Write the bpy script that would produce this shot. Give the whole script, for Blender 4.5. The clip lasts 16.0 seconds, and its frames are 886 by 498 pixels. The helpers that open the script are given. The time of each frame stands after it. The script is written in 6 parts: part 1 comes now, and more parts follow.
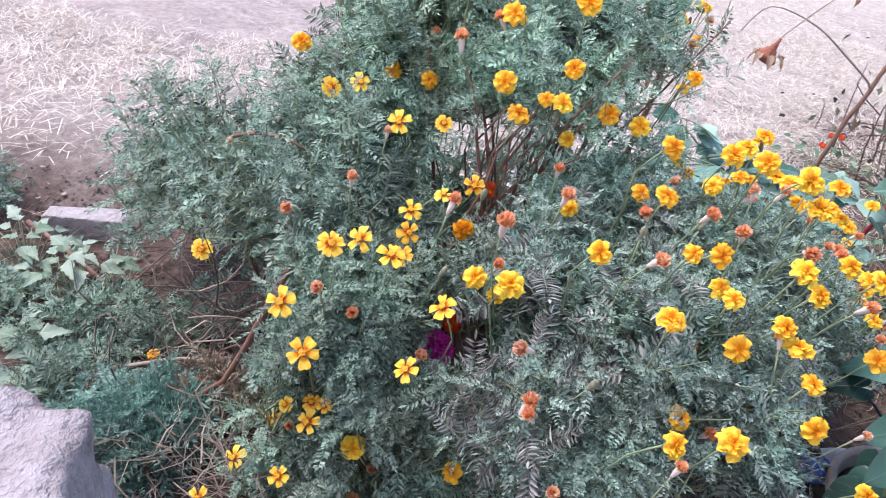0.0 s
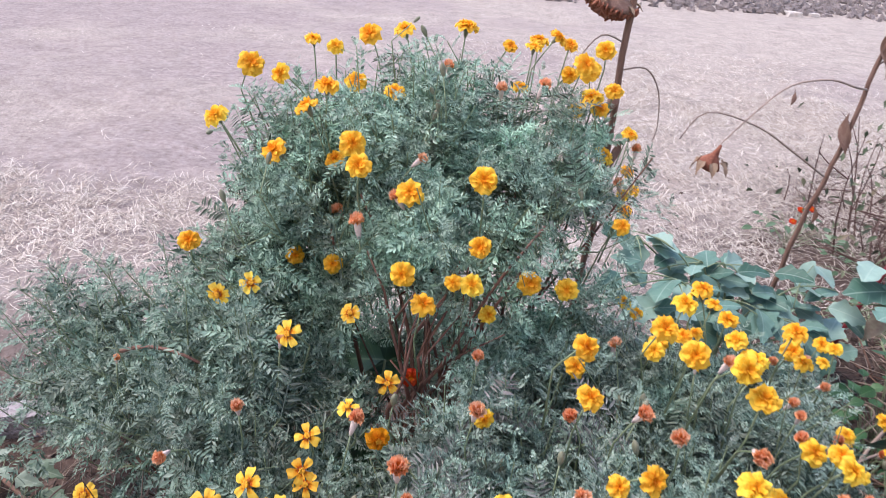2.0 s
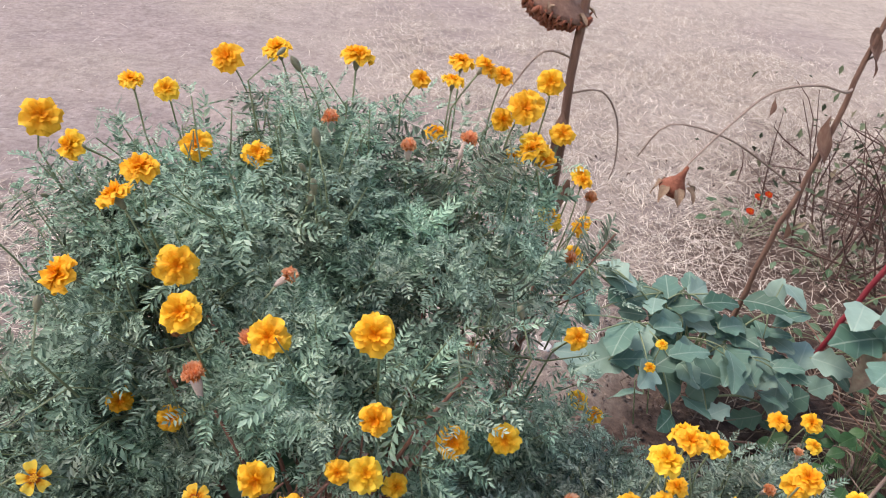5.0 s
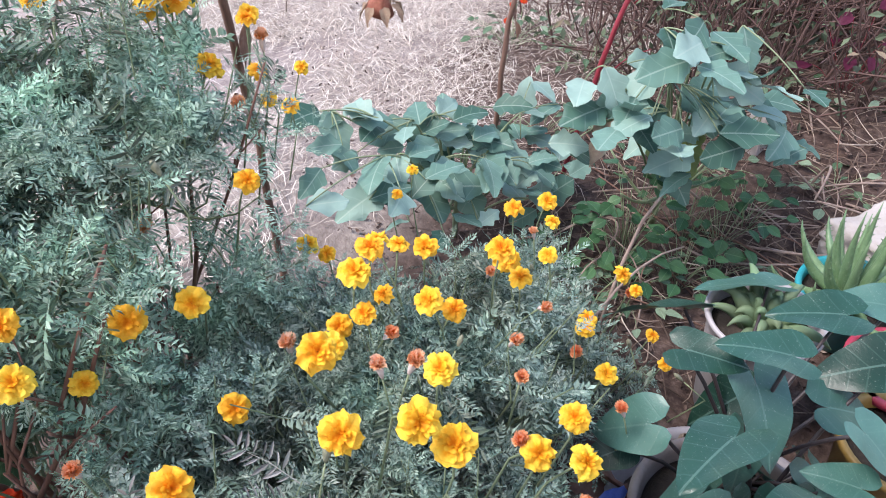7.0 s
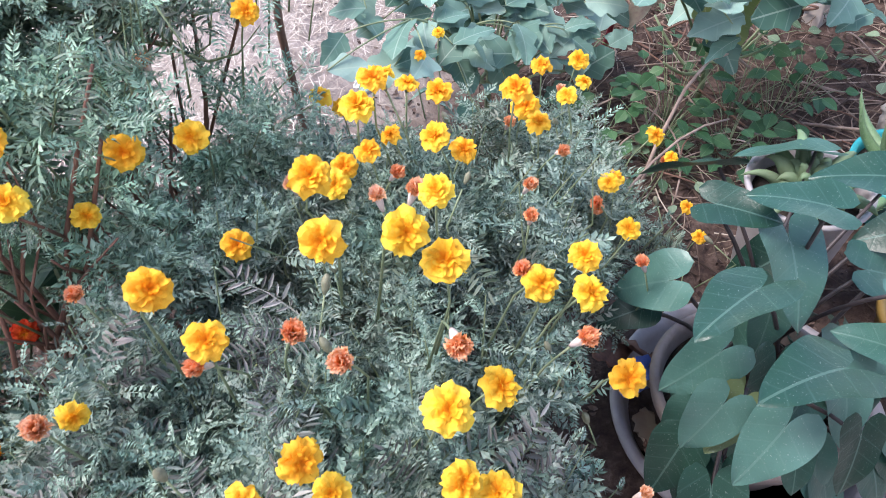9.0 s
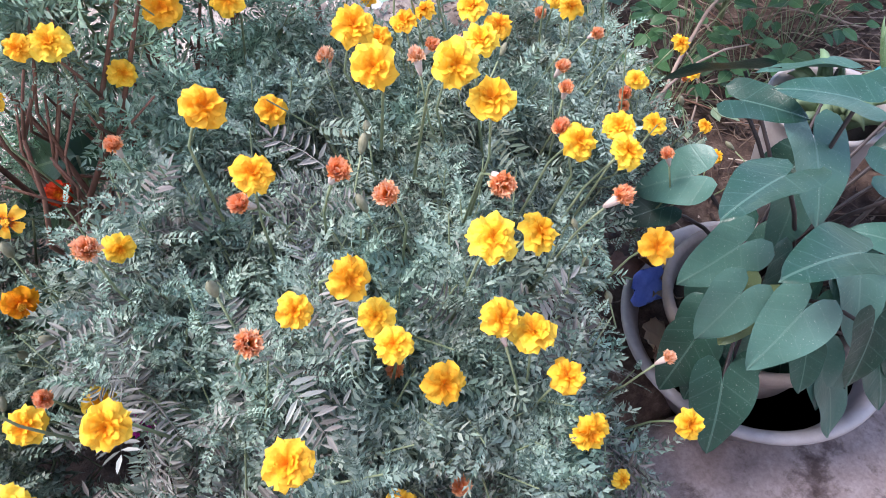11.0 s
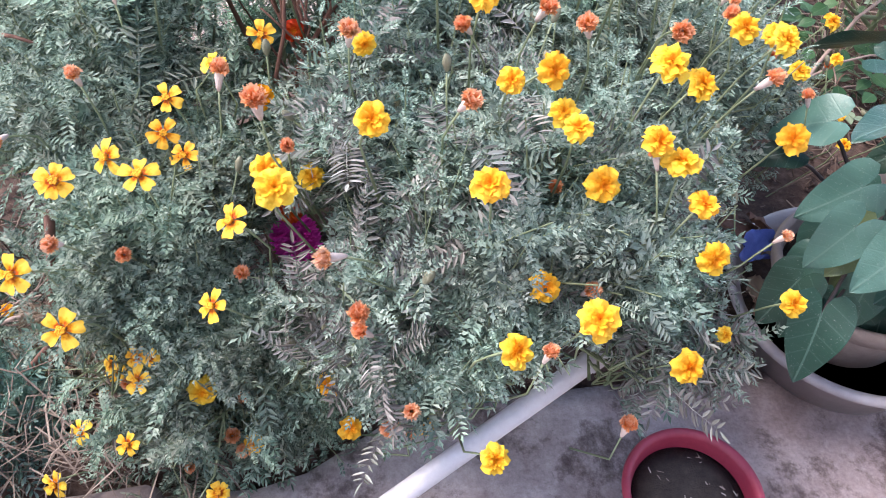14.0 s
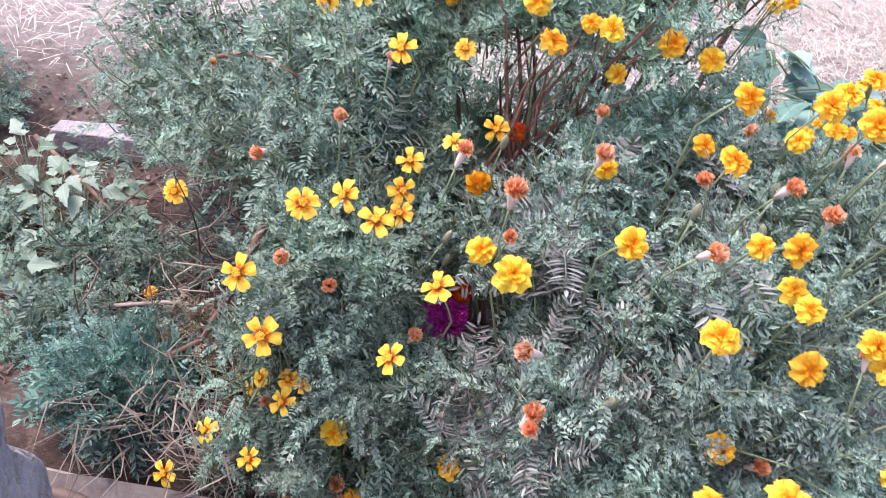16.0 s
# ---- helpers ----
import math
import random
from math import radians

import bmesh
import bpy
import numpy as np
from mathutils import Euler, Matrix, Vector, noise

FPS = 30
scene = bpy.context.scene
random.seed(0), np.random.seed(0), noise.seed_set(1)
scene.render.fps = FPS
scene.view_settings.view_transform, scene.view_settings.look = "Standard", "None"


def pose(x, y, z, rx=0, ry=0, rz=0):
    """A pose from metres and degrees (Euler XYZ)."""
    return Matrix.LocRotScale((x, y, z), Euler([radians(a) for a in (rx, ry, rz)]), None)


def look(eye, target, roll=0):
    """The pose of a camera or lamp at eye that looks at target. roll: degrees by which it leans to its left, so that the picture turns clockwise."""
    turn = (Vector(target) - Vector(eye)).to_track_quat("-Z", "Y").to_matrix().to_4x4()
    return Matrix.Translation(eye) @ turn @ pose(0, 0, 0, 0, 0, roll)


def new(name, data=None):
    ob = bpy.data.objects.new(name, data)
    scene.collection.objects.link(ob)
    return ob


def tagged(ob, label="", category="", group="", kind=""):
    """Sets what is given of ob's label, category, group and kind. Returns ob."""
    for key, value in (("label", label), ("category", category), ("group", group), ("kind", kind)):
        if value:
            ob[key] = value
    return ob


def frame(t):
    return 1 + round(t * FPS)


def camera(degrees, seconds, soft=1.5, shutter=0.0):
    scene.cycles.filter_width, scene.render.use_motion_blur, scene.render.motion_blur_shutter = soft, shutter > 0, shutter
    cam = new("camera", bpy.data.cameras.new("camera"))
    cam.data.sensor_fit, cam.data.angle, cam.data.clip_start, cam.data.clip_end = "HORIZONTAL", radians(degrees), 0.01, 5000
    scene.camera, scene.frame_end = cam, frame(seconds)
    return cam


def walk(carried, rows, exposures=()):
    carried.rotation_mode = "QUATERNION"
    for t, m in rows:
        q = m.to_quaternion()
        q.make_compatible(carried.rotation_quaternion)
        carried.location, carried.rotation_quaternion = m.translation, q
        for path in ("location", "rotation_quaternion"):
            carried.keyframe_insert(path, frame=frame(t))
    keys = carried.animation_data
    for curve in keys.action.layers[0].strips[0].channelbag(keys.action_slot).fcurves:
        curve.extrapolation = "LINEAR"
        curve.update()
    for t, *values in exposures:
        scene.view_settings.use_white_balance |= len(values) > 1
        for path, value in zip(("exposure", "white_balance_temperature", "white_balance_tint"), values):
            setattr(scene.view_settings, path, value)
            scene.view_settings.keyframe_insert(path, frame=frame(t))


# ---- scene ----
cam = camera(65.3, 16.0, soft=0.75, shutter=0.3)
PATH = [
    (0, (0.0265, -0.0064, 1.2287), (0.1891, 1.654, 0.1256), 11.57),
    (0.5, (0.0418, -0.0008, 1.2458), (0.2807, 1.6735, 0.1784), 9.99),
    (1, (0.0818, 0.0494, 1.2832), (0.317, 1.7368, 0.2357), 6.36),
    (1.5, (0.1259, 0.1238, 1.3281), (0.3419, 1.8472, 0.3366), 4.96),
    (2, (0.1695, 0.2051, 1.3548), (0.3104, 1.9761, 0.4362), 4.54),
    (2.5, (0.2118, 0.2699, 1.3618), (0.2418, 2.0551, 0.4607), 3.08),
    (3, (0.2057, 0.358, 1.3866), (0.3513, 2.1437, 0.4978), 4.42),
    (3.2, (0.1992, 0.3984, 1.3988), (0.3835, 2.1856, 0.5202), 4.61),
    (5.3, (0.2877, 0.6479, 1.4085), (0.6273, 2.2859, 0.3122), 4.98),
    (5.5, (0.3089, 0.6436, 1.4097), (0.696, 2.2483, 0.2804), 4.18),
    (6, (0.3966, 0.6121, 1.3783), (0.9839, 2.08, 0.1534), 1.92),
    (6.5, (0.4532, 0.5878, 1.3592), (1.0886, 1.9822, 0.0739), -0.42),
    (7, (0.4986, 0.5705, 1.3466), (1.1373, 1.9253, 0.0213), -1.89),
    (7.5, (0.529, 0.5643, 1.3262), (1.131, 1.8979, -0.0373), -3.14),
    (8, (0.5493, 0.5568, 1.3031), (1.0715, 1.8765, -0.1061), -4.76),
    (8.5, (0.5566, 0.5491, 1.2748), (1.0163, 1.8296, -0.1911), -5.80),
    (9, (0.5267, 0.5226, 1.2553), (0.9535, 1.7697, -0.2488), -5.99),
    (9.2, (0.5171, 0.5166, 1.2511), (0.9306, 1.7588, -0.2608), -5.93),
    (11.3, (0.4366, 0.443, 1.1953), (0.8369, 1.6038, -0.3835), -3.98),
    (11.5, (0.4247, 0.4305, 1.1943), (0.82, 1.6033, -0.3768), -4.30),
    (12, (0.3856, 0.3937, 1.1801), (0.7275, 1.5581, -0.4096), -5.25),
    (12.5, (0.3781, 0.3517, 1.1942), (0.6762, 1.5845, -0.3521), -6.33),
    (13, (0.3659, 0.3069, 1.1896), (0.6499, 1.5461, -0.3544), -5.44),
    (13.5, (0.325, 0.2643, 1.1805), (0.5578, 1.5251, -0.3545), -3.94),
    (14, (0.2832, 0.2281, 1.1717), (0.4794, 1.5077, -0.3529), -1.05),
    (14.5, (0.2516, 0.2106, 1.1719), (0.4174, 1.5259, -0.3256), 1.05),
    (15, (0.1972, 0.2025, 1.1706), (0.3367, 1.5822, -0.2706), 4.90),
    (15.5, (0.1439, 0.2023, 1.1732), (0.2237, 1.6367, -0.2183), 9.62),
    (16, (0.1104, 0.2065, 1.1832), (0.1365, 1.6981, -0.1489), 11.66),
]
walk(cam, [(t, look(eye, target, roll)) for t, eye, target, roll in PATH],
     exposures=[(0.0, 1.82, 6500, 18), (1.5, 1.63, 6650, 19.5), (3.0, 1.17, 6850, 19), (5.5, 1.17, 7600, 17), (6.5, 1.55, 6850, 16),
                (7.5, 1.68, 6650, 16), (9.0, 1.82, 6650, 17.5), (11.5, 1.93, 6650, 20), (14.5, 2.08, 6950, 22), (16.0, 1.98, 6700, 22.5)])

# ---- light: an open, hazy sky after the sun has gone low ----
world = bpy.data.worlds.new("sky")
world.use_nodes = True
scene.world = world
wn = world.node_tree.nodes
sky = wn.new("ShaderNodeTexSky")
sky.sky_type = "NISHITA"
sky.sun_disc = False
sky.sun_elevation = radians(38)
sky.sun_rotation = radians(200)
sky.dust_density = 1.0
sky.air_density = 1.0
world.node_tree.links.new(sky.outputs[0], wn["Background"].inputs[0])
wn["Background"].inputs[1].default_value = 0.145
sun_data = bpy.data.lights.new("sun", "SUN")
sun_data.energy = 1.9
sun_data.angle = radians(28)
sun_data.color = (1.0, 0.96, 0.92)
sun = new("sun", sun_data)
sun.matrix_world = look((-1.5, 2.0, 4.0), (0.4, 1.0, 0.4))


# ---- helpers for meshes ----
def lerp(a, b, f):
    return a + (b - a) * f


def smooth(a, b, v):
    f = min(1.0, max(0.0, (v - a) / (b - a)))
    return f * f * (3 - 2 * f)


def mesh_of(name, verts, faces, material, round_shade=True):
    me = bpy.data.meshes.new(name)
    me.from_pydata(verts, [], faces)
    if round_shade:
        me.polygons.foreach_set("use_smooth", [True] * len(me.polygons))
    if material is not None:
        me.materials.append(material)
    me.update()
    return me


def part(name, me, parent, label="", m=None, kind=""):
    """One mesh object under a thing or a part."""
    ob = new(name, me)
    ob.parent = parent
    if m is not None:
        ob.matrix_local = m
    return tagged(ob, label, "", "", kind)


def thing(name, label, category, m=None, group="", kind="", me=None):
    ob = new(name, me)
    if m is not None:
        ob.matrix_world = m
    return tagged(ob, label, category, group, kind)


class Pile:
    """Vertices and faces gathered for one mesh."""

    def __init__(self):
        self.v, self.f = [], []

    def add(self, verts, faces):
        n = len(self.v)
        self.v.extend(verts)
        self.f.extend([tuple(i + n for i in face) for face in faces])

    def tube(self, pts, radii, sides=6, cap=True):
        pts = [Vector(p) for p in pts]
        verts, faces = [], []
        side = None
        for i, p in enumerate(pts):
            d = (pts[min(i + 1, len(pts) - 1)] - pts[max(i - 1, 0)]).normalized()
            if side is None:
                side = d.cross(Vector((0.3, 0.2, 1)) if abs(d.z) < 0.9 else Vector((1, 0.1, 0))).normalized()
            side = (side - d * side.dot(d)).normalized()
            up = d.cross(side)
            r = radii[i] if isinstance(radii, (list, tuple)) else radii
            for k in range(sides):
                a = 2 * math.pi * k / sides
                verts.append(tuple(p + (side * math.cos(a) + up * math.sin(a)) * r))
        for i in range(len(pts) - 1):
            for k in range(sides):
                j = (k + 1) % sides
                faces.append((i * sides + k, i * sides + j, (i + 1) * sides + j, (i + 1) * sides + k))
        if cap:
            faces.append(tuple(range(sides - 1, -1, -1)))
            faces.append(tuple((len(pts) - 1) * sides + k for k in range(sides)))
        self.add(verts, faces)

    def lathe(self, profile, sides=48):
        """Turn a line of (radius, height) round z."""
        verts, faces = [], []
        for r, z in profile:
            for k in range(sides):
                a = 2 * math.pi * k / sides
                verts.append((r * math.cos(a), r * math.sin(a), z))
        for i in range(len(profile) - 1):
            for k in range(sides):
                j = (k + 1) % sides
                faces.append((i * sides + k, i * sides + j, (i + 1) * sides + j, (i + 1) * sides + k))
        faces.append(tuple(range(sides - 1, -1, -1)))
        self.add(verts, faces)

    def mesh(self, name, material, round_shade=True):
        return mesh_of(name, self.v, self.f, material, round_shade)


def bend(a, b, sag, n=5):
    """Points from a to b, bowed by the vector sag."""
    a, b, sag = Vector(a), Vector(b), Vector(sag)
    return [a.lerp(b, i / n) + sag * (4 * (i / n) * (1 - i / n)) for i in range(n + 1)]


def aim(place, normal, spin=0.0, size=1.0):
    """A pose whose z axis points along normal."""
    q = Vector(normal).to_track_quat("Z", "Y")
    return Matrix.LocRotScale(place, q, Vector((size,) * 3)) @ Matrix.Rotation(spin, 4, "Z")


# ---- materials ----
def shader(name):
    m = bpy.data.materials.new(name)
    m.use_nodes = True
    nt = m.node_tree
    return m, nt, nt.nodes["Principled BSDF"], nt.nodes["Material Output"]


def node(nt, kind, **values):
    n = nt.nodes.new(kind)
    for key, value in values.items():
        n.inputs[key].default_value = value
    return n


def ramp(nt, source, stops):
    n = nt.nodes.new("ShaderNodeValToRGB")
    els = n.color_ramp.elements
    while len(els) < len(stops):
        els.new(0.5)
    for e, (p, c) in zip(els, stops):
        e.position, e.color = p, (*c, 1)
    nt.links.new(source, n.inputs[0])
    return n.outputs[0]


def mixed(nt, f, a, b, how="MIX"):
    n = nt.nodes.new("ShaderNodeMix")
    n.data_type, n.blend_type = "RGBA", how
    for value, slot in ((f, 0), (a, 6), (b, 7)):
        if hasattr(value, "is_linked"):
            nt.links.new(value, n.inputs[slot])
        else:
            n.inputs[slot].default_value = value if slot == 0 else (*value, 1)
    return n.outputs[2]


def noise_of(nt, scale, detail=4.0, rough=0.6, space="Object", stretch=None, distort=0.0):
    tc = nt.nodes.new("ShaderNodeTexCoord")
    n = node(nt, "ShaderNodeTexNoise", Scale=scale, Detail=detail, Roughness=rough, Distortion=distort)
    src = tc.outputs[space]
    if stretch:
        mp = nt.nodes.new("ShaderNodeMapping")
        mp.inputs["Scale"].default_value = stretch
        nt.links.new(src, mp.inputs[0])
        src = mp.outputs[0]
    nt.links.new(src, n.inputs["Vector"])
    return n.outputs["Fac"]


def relief(nt, bsdf, height, strength, distance):
    b = node(nt, "ShaderNodeBump", Strength=strength, Distance=distance)
    nt.links.new(height, b.inputs["Height"])
    nt.links.new(b.outputs[0], bsdf.inputs["Normal"])


def plain(name, stops, scale, rough=0.7, bump=0.3, deep=0.002, metal=0.0, stretch=None, coat=0.0, fine=6.0):
    """A mottled solid surface: colours from two scales of noise, with fine relief."""
    m, nt, bsdf, _ = shader(name)
    a = noise_of(nt, scale, 5, 0.65, stretch=stretch)
    b = noise_of(nt, scale * fine, 4, 0.7, stretch=stretch)
    col = mixed(nt, 0.35, ramp(nt, a, stops), ramp(nt, b, stops))
    nt.links.new(col, bsdf.inputs["Base Color"])
    bsdf.inputs["Roughness"].default_value = rough
    bsdf.inputs["Metallic"].default_value = metal
    bsdf.inputs["Coat Weight"].default_value = coat
    relief(nt, bsdf, b, bump, deep)
    return m


def leafy(name, stops, through_light=0.3, rough=0.55, vein_scale=0.0, back=(0.14, 0.2, 0.1)):
    """Leaf tissue: each leaflet has a shade of its own, some light comes through."""
    m, nt, bsdf, out = shader(name)
    geo = nt.nodes.new("ShaderNodeNewGeometry")
    own = ramp(nt, geo.outputs["Random Per Island"], stops)
    patch = noise_of(nt, 9.0, 3, 0.6)
    tone = ramp(nt, patch, [(0.3, (0.8, 0.72, 0.74)), (0.5, (0.95, 0.97, 0.96)), (0.7, (1.08, 1.26, 1.2))])
    col = mixed(nt, 1.0, own, tone, "MULTIPLY")
    nt.links.new(col, bsdf.inputs["Base Color"])
    bsdf.inputs["Roughness"].default_value = rough
    bsdf.inputs["Specular IOR Level"].default_value = 0.22
    tr = nt.nodes.new("ShaderNodeBsdfTranslucent")
    nt.links.new(col, tr.inputs[0])
    mx = nt.nodes.new("ShaderNodeMixShader")
    mx.inputs[0].default_value = through_light
    nt.links.new(bsdf.outputs[0], mx.inputs[1])
    nt.links.new(tr.outputs[0], mx.inputs[2])
    nt.links.new(mx.outputs[0], out.inputs[0])
    return m


def petal_paint(name, inner, mid, outer, r0, r1):
    """Petals: darker towards the heart, a shade of its own for each head and petal."""
    m, nt, bsdf, out = shader(name)
    tc = nt.nodes.new("ShaderNodeTexCoord")
    length = nt.nodes.new("ShaderNodeVectorMath")
    length.operation = "LENGTH"
    nt.links.new(tc.outputs["Object"], length.inputs[0])
    streak = noise_of(nt, 220.0, 2, 0.5)
    add = nt.nodes.new("ShaderNodeMath")
    add.operation = "MULTIPLY_ADD"
    add.inputs[1].default_value, add.inputs[2].default_value = 0.016, -0.008
    nt.links.new(streak, add.inputs[0])
    total = nt.nodes.new("ShaderNodeMath")
    nt.links.new(length.outputs["Value"], total.inputs[0])
    nt.links.new(add.outputs[0], total.inputs[1])
    scaled = nt.nodes.new("ShaderNodeMapRange")
    scaled.inputs[1].default_value, scaled.inputs[2].default_value = r0, r1
    nt.links.new(total.outputs[0], scaled.inputs[0])
    base = ramp(nt, scaled.outputs[0], [(0.0, inner), (0.4, mid), (1.0, outer)])
    info = nt.nodes.new("ShaderNodeObjectInfo")
    geo = nt.nodes.new("ShaderNodeNewGeometry")
    t1 = ramp(nt, info.outputs["Random"], [(0.0, (1.0, 0.87, 0.85)), (0.5, (1.0, 0.97, 1.0)), (1.0, (1.0, 1.1, 1.3))])
    t2 = ramp(nt, geo.outputs["Random Per Island"], [(0.0, (0.93, 0.9, 0.88)), (1.0, (1.05, 1.08, 1.1))])
    col = mixed(nt, 1.0, mixed(nt, 1.0, base, t1, "MULTIPLY"), t2, "MULTIPLY")
    nt.links.new(col, bsdf.inputs["Base Color"])
    bsdf.inputs["Roughness"].default_value = 0.65
    bsdf.inputs["Specular IOR Level"].default_value = 0.25
    tr = nt.nodes.new("ShaderNodeBsdfTranslucent")
    nt.links.new(col, tr.inputs[0])
    mx = nt.nodes.new("ShaderNodeMixShader")
    mx.inputs[0].default_value = 0.3
    nt.links.new(bsdf.outputs[0], mx.inputs[1])
    nt.links.new(tr.outputs[0], mx.inputs[2])
    nt.links.new(mx.outputs[0], out.inputs[0])
    return m


YELLOW = petal_paint("double petals", (0.84, 0.31, 0.008), (0.92, 0.49, 0.022), (0.94, 0.62, 0.06), 0.004, 0.0185)
LEMON = petal_paint("single petals", (0.5, 0.09, 0.004), (0.88, 0.38, 0.012), (0.94, 0.6, 0.07), 0.006, 0.0155)
ORANGE = petal_paint("orange petals", (0.72, 0.2, 0.005), (0.82, 0.28, 0.006), (0.86, 0.4, 0.01), 0.004, 0.018)
SCARLET = petal_paint("red petals", (0.75, 0.25, 0.01), (0.62, 0.07, 0.008), (0.56, 0.035, 0.008), 0.003, 0.02)
SPENT = petal_paint("withered petals", (0.78, 0.26, 0.05), (0.88, 0.38, 0.13), (0.9, 0.55, 0.34), 0.004, 0.015)
PISTIL = plain("flower heart", [(0.3, (0.75, 0.28, 0.01)), (0.7, (0.85, 0.46, 0.03))], 300, 0.8)
CALYX = plain("calyx", [(0.3, (0.14, 0.15, 0.09)), (0.7, (0.27, 0.26, 0.18))], 120, 0.6)
DRY_CALYX = plain("dry calyx", [(0.3, (0.5, 0.36, 0.31)), (0.7, (0.72, 0.6, 0.55))], 90, 0.8)
FERN = leafy("marigold leaflets", [(0.0, (0.042, 0.073, 0.054)), (0.3, (0.152, 0.224, 0.173)), (0.75, (0.268, 0.35, 0.279)), (1.0, (0.355, 0.418, 0.345))], 0.16, 0.55)
FERN_GREY = leafy("dusty marigold leaflets", [(0.0, (0.044, 0.076, 0.059)), (0.35, (0.176, 0.25, 0.204)), (0.8, (0.3, 0.385, 0.322)), (1.0, (0.4, 0.465, 0.395))], 0.16, 0.55)
# FERN tones about half brighter: light on the tall bush painted in
FERN_LIT = leafy("lit-tone crown leaflets", [(0.0, (0.078, 0.135, 0.1)), (0.35, (0.228, 0.345, 0.265)), (0.75, (0.38, 0.53, 0.415)), (1.0, (0.5, 0.63, 0.51))], 0.22, 0.5)
FERN_YOUNG = leafy("young marigold leaflets", [(0.0, (0.0738, 0.156, 0.127)), (0.6, (0.156, 0.271, 0.23)), (1.0, (0.31, 0.44, 0.38))], 0.25, 0.4)
OLD_GREY = leafy("withering grey leaflets", [(0.0, (0.09, 0.088, 0.08)), (0.5, (0.205, 0.203, 0.188)), (0.85, (0.295, 0.29, 0.27)), (1.0, (0.4, 0.39, 0.365))], 0.12, 0.65)
DRY_FERN = leafy("dead brown leaflets", [(0.0, (0.12, 0.085, 0.06)), (0.5, (0.25, 0.19, 0.14)), (1.0, (0.42, 0.35, 0.27))], 0.15, 0.7)
OLD_GREEN = leafy("older olive leaflets", [(0.0, (0.0427, 0.0617, 0.0427)), (0.5, (0.123, 0.157, 0.119)), (1.0, (0.28, 0.31, 0.25))], 0.2, 0.5)
STEM = plain("green stems", [(0.3, (0.14, 0.2, 0.1)), (0.7, (0.26, 0.3, 0.18))], 30, 0.6)
WOODY = plain("woody stems", [(0.3, (0.09, 0.038, 0.028)), (0.7, (0.24, 0.12, 0.085))], 25, 0.75, stretch=(1, 1, 0.3))
DEAD = plain("dead stalk", [(0.3, (0.1, 0.05, 0.035)), (0.55, (0.2, 0.11, 0.08)), (0.75, (0.34, 0.22, 0.17))], 18, 0.85, 0.6, 0.003, stretch=(2, 2, 0.25))
TWIG = plain("dry twigs", [(0.3, (0.15, 0.1, 0.08)), (0.7, (0.4, 0.31, 0.26))], 14, 0.85, stretch=(1, 1, 0.4))
RED_STEM = plain("red stem", [(0.3, (0.16, 0.01, 0.02)), (0.7, (0.34, 0.035, 0.05))], 30, 0.5, stretch=(2, 2, 0.3))

def veined(name, stops, vein, strength, rate=6.5, slant=0.75, through_light=0.15, rough=0.5, speck=0.0, gloss=0.3):
    """A broad leaf: pale midrib and side veins follow the blade, soft blotches, faint dust."""
    m, nt, bsdf, out = shader(name)
    geo = nt.nodes.new("ShaderNodeNewGeometry")
    info = nt.nodes.new("ShaderNodeObjectInfo")
    tc = nt.nodes.new("ShaderNodeTexCoord")
    sep = nt.nodes.new("ShaderNodeSeparateXYZ")
    nt.links.new(tc.outputs["Object"], sep.inputs[0])

    def calc(op, a, b=None, c=None):
        n = nt.nodes.new("ShaderNodeMath")
        n.operation = op
        for k, value in enumerate((a, b, c)):
            if value is None:
                continue
            if hasattr(value, "is_linked"):
                nt.links.new(value, n.inputs[k])
            else:
                n.inputs[k].default_value = value
        return n.outputs[0]

    ax = calc("ABSOLUTE", sep.outputs["X"])
    rib = calc("LESS_THAN", ax, 0.014)
    run = calc("FRACT", calc("MULTIPLY", calc("MULTIPLY_ADD", ax, -slant, sep.outputs["Y"]), rate))
    side = calc("SMOOTH_MIN", calc("MULTIPLY", run, 14.0), calc("MULTIPLY", calc("SUBTRACT", 1.0, run), 14.0), 0.1)
    line = calc("MULTIPLY", calc("SUBTRACT", 1.0, calc("MINIMUM", side, 1.0)), calc("MULTIPLY", noise_of(nt, 6.0, 2, 0.5), 1.3))
    marks = calc("MULTIPLY", calc("MAXIMUM", rib, calc("MULTIPLY", line, 0.6)), strength)
    base = ramp(nt, info.outputs["Random"], stops)
    blotch = ramp(nt, noise_of(nt, 2.2, 3, 0.5), [(0.3, (0.86, 0.86, 0.86)), (0.7, (1.12, 1.12, 1.12))])
    col = mixed(nt, marks, mixed(nt, 1.0, base, blotch, "MULTIPLY"), vein)
    if speck:
        col = mixed(nt, ramp(nt, noise_of(nt, 45.0, 2, 0.5), [(0.66, (0, 0, 0)), (0.74, (speck,) * 3)]), col, (0.55, 0.58, 0.52))
    nt.links.new(col, bsdf.inputs["Base Color"])
    bsdf.inputs["Roughness"].default_value = rough
    bsdf.inputs["Specular IOR Level"].default_value = gloss
    relief(nt, bsdf, calc("MULTIPLY_ADD", line, -0.5, noise_of(nt, 25.0, 3, 0.6)), 0.12, 0.006)
    tr = nt.nodes.new("ShaderNodeBsdfTranslucent")
    nt.links.new(col, tr.inputs[0])
    mx = nt.nodes.new("ShaderNodeMixShader")
    mx.inputs[0].default_value = through_light
    nt.links.new(bsdf.outputs[0], mx.inputs[1])
    nt.links.new(tr.outputs[0], mx.inputs[2])
    nt.links.new(mx.outputs[0], out.inputs[0])
    return m


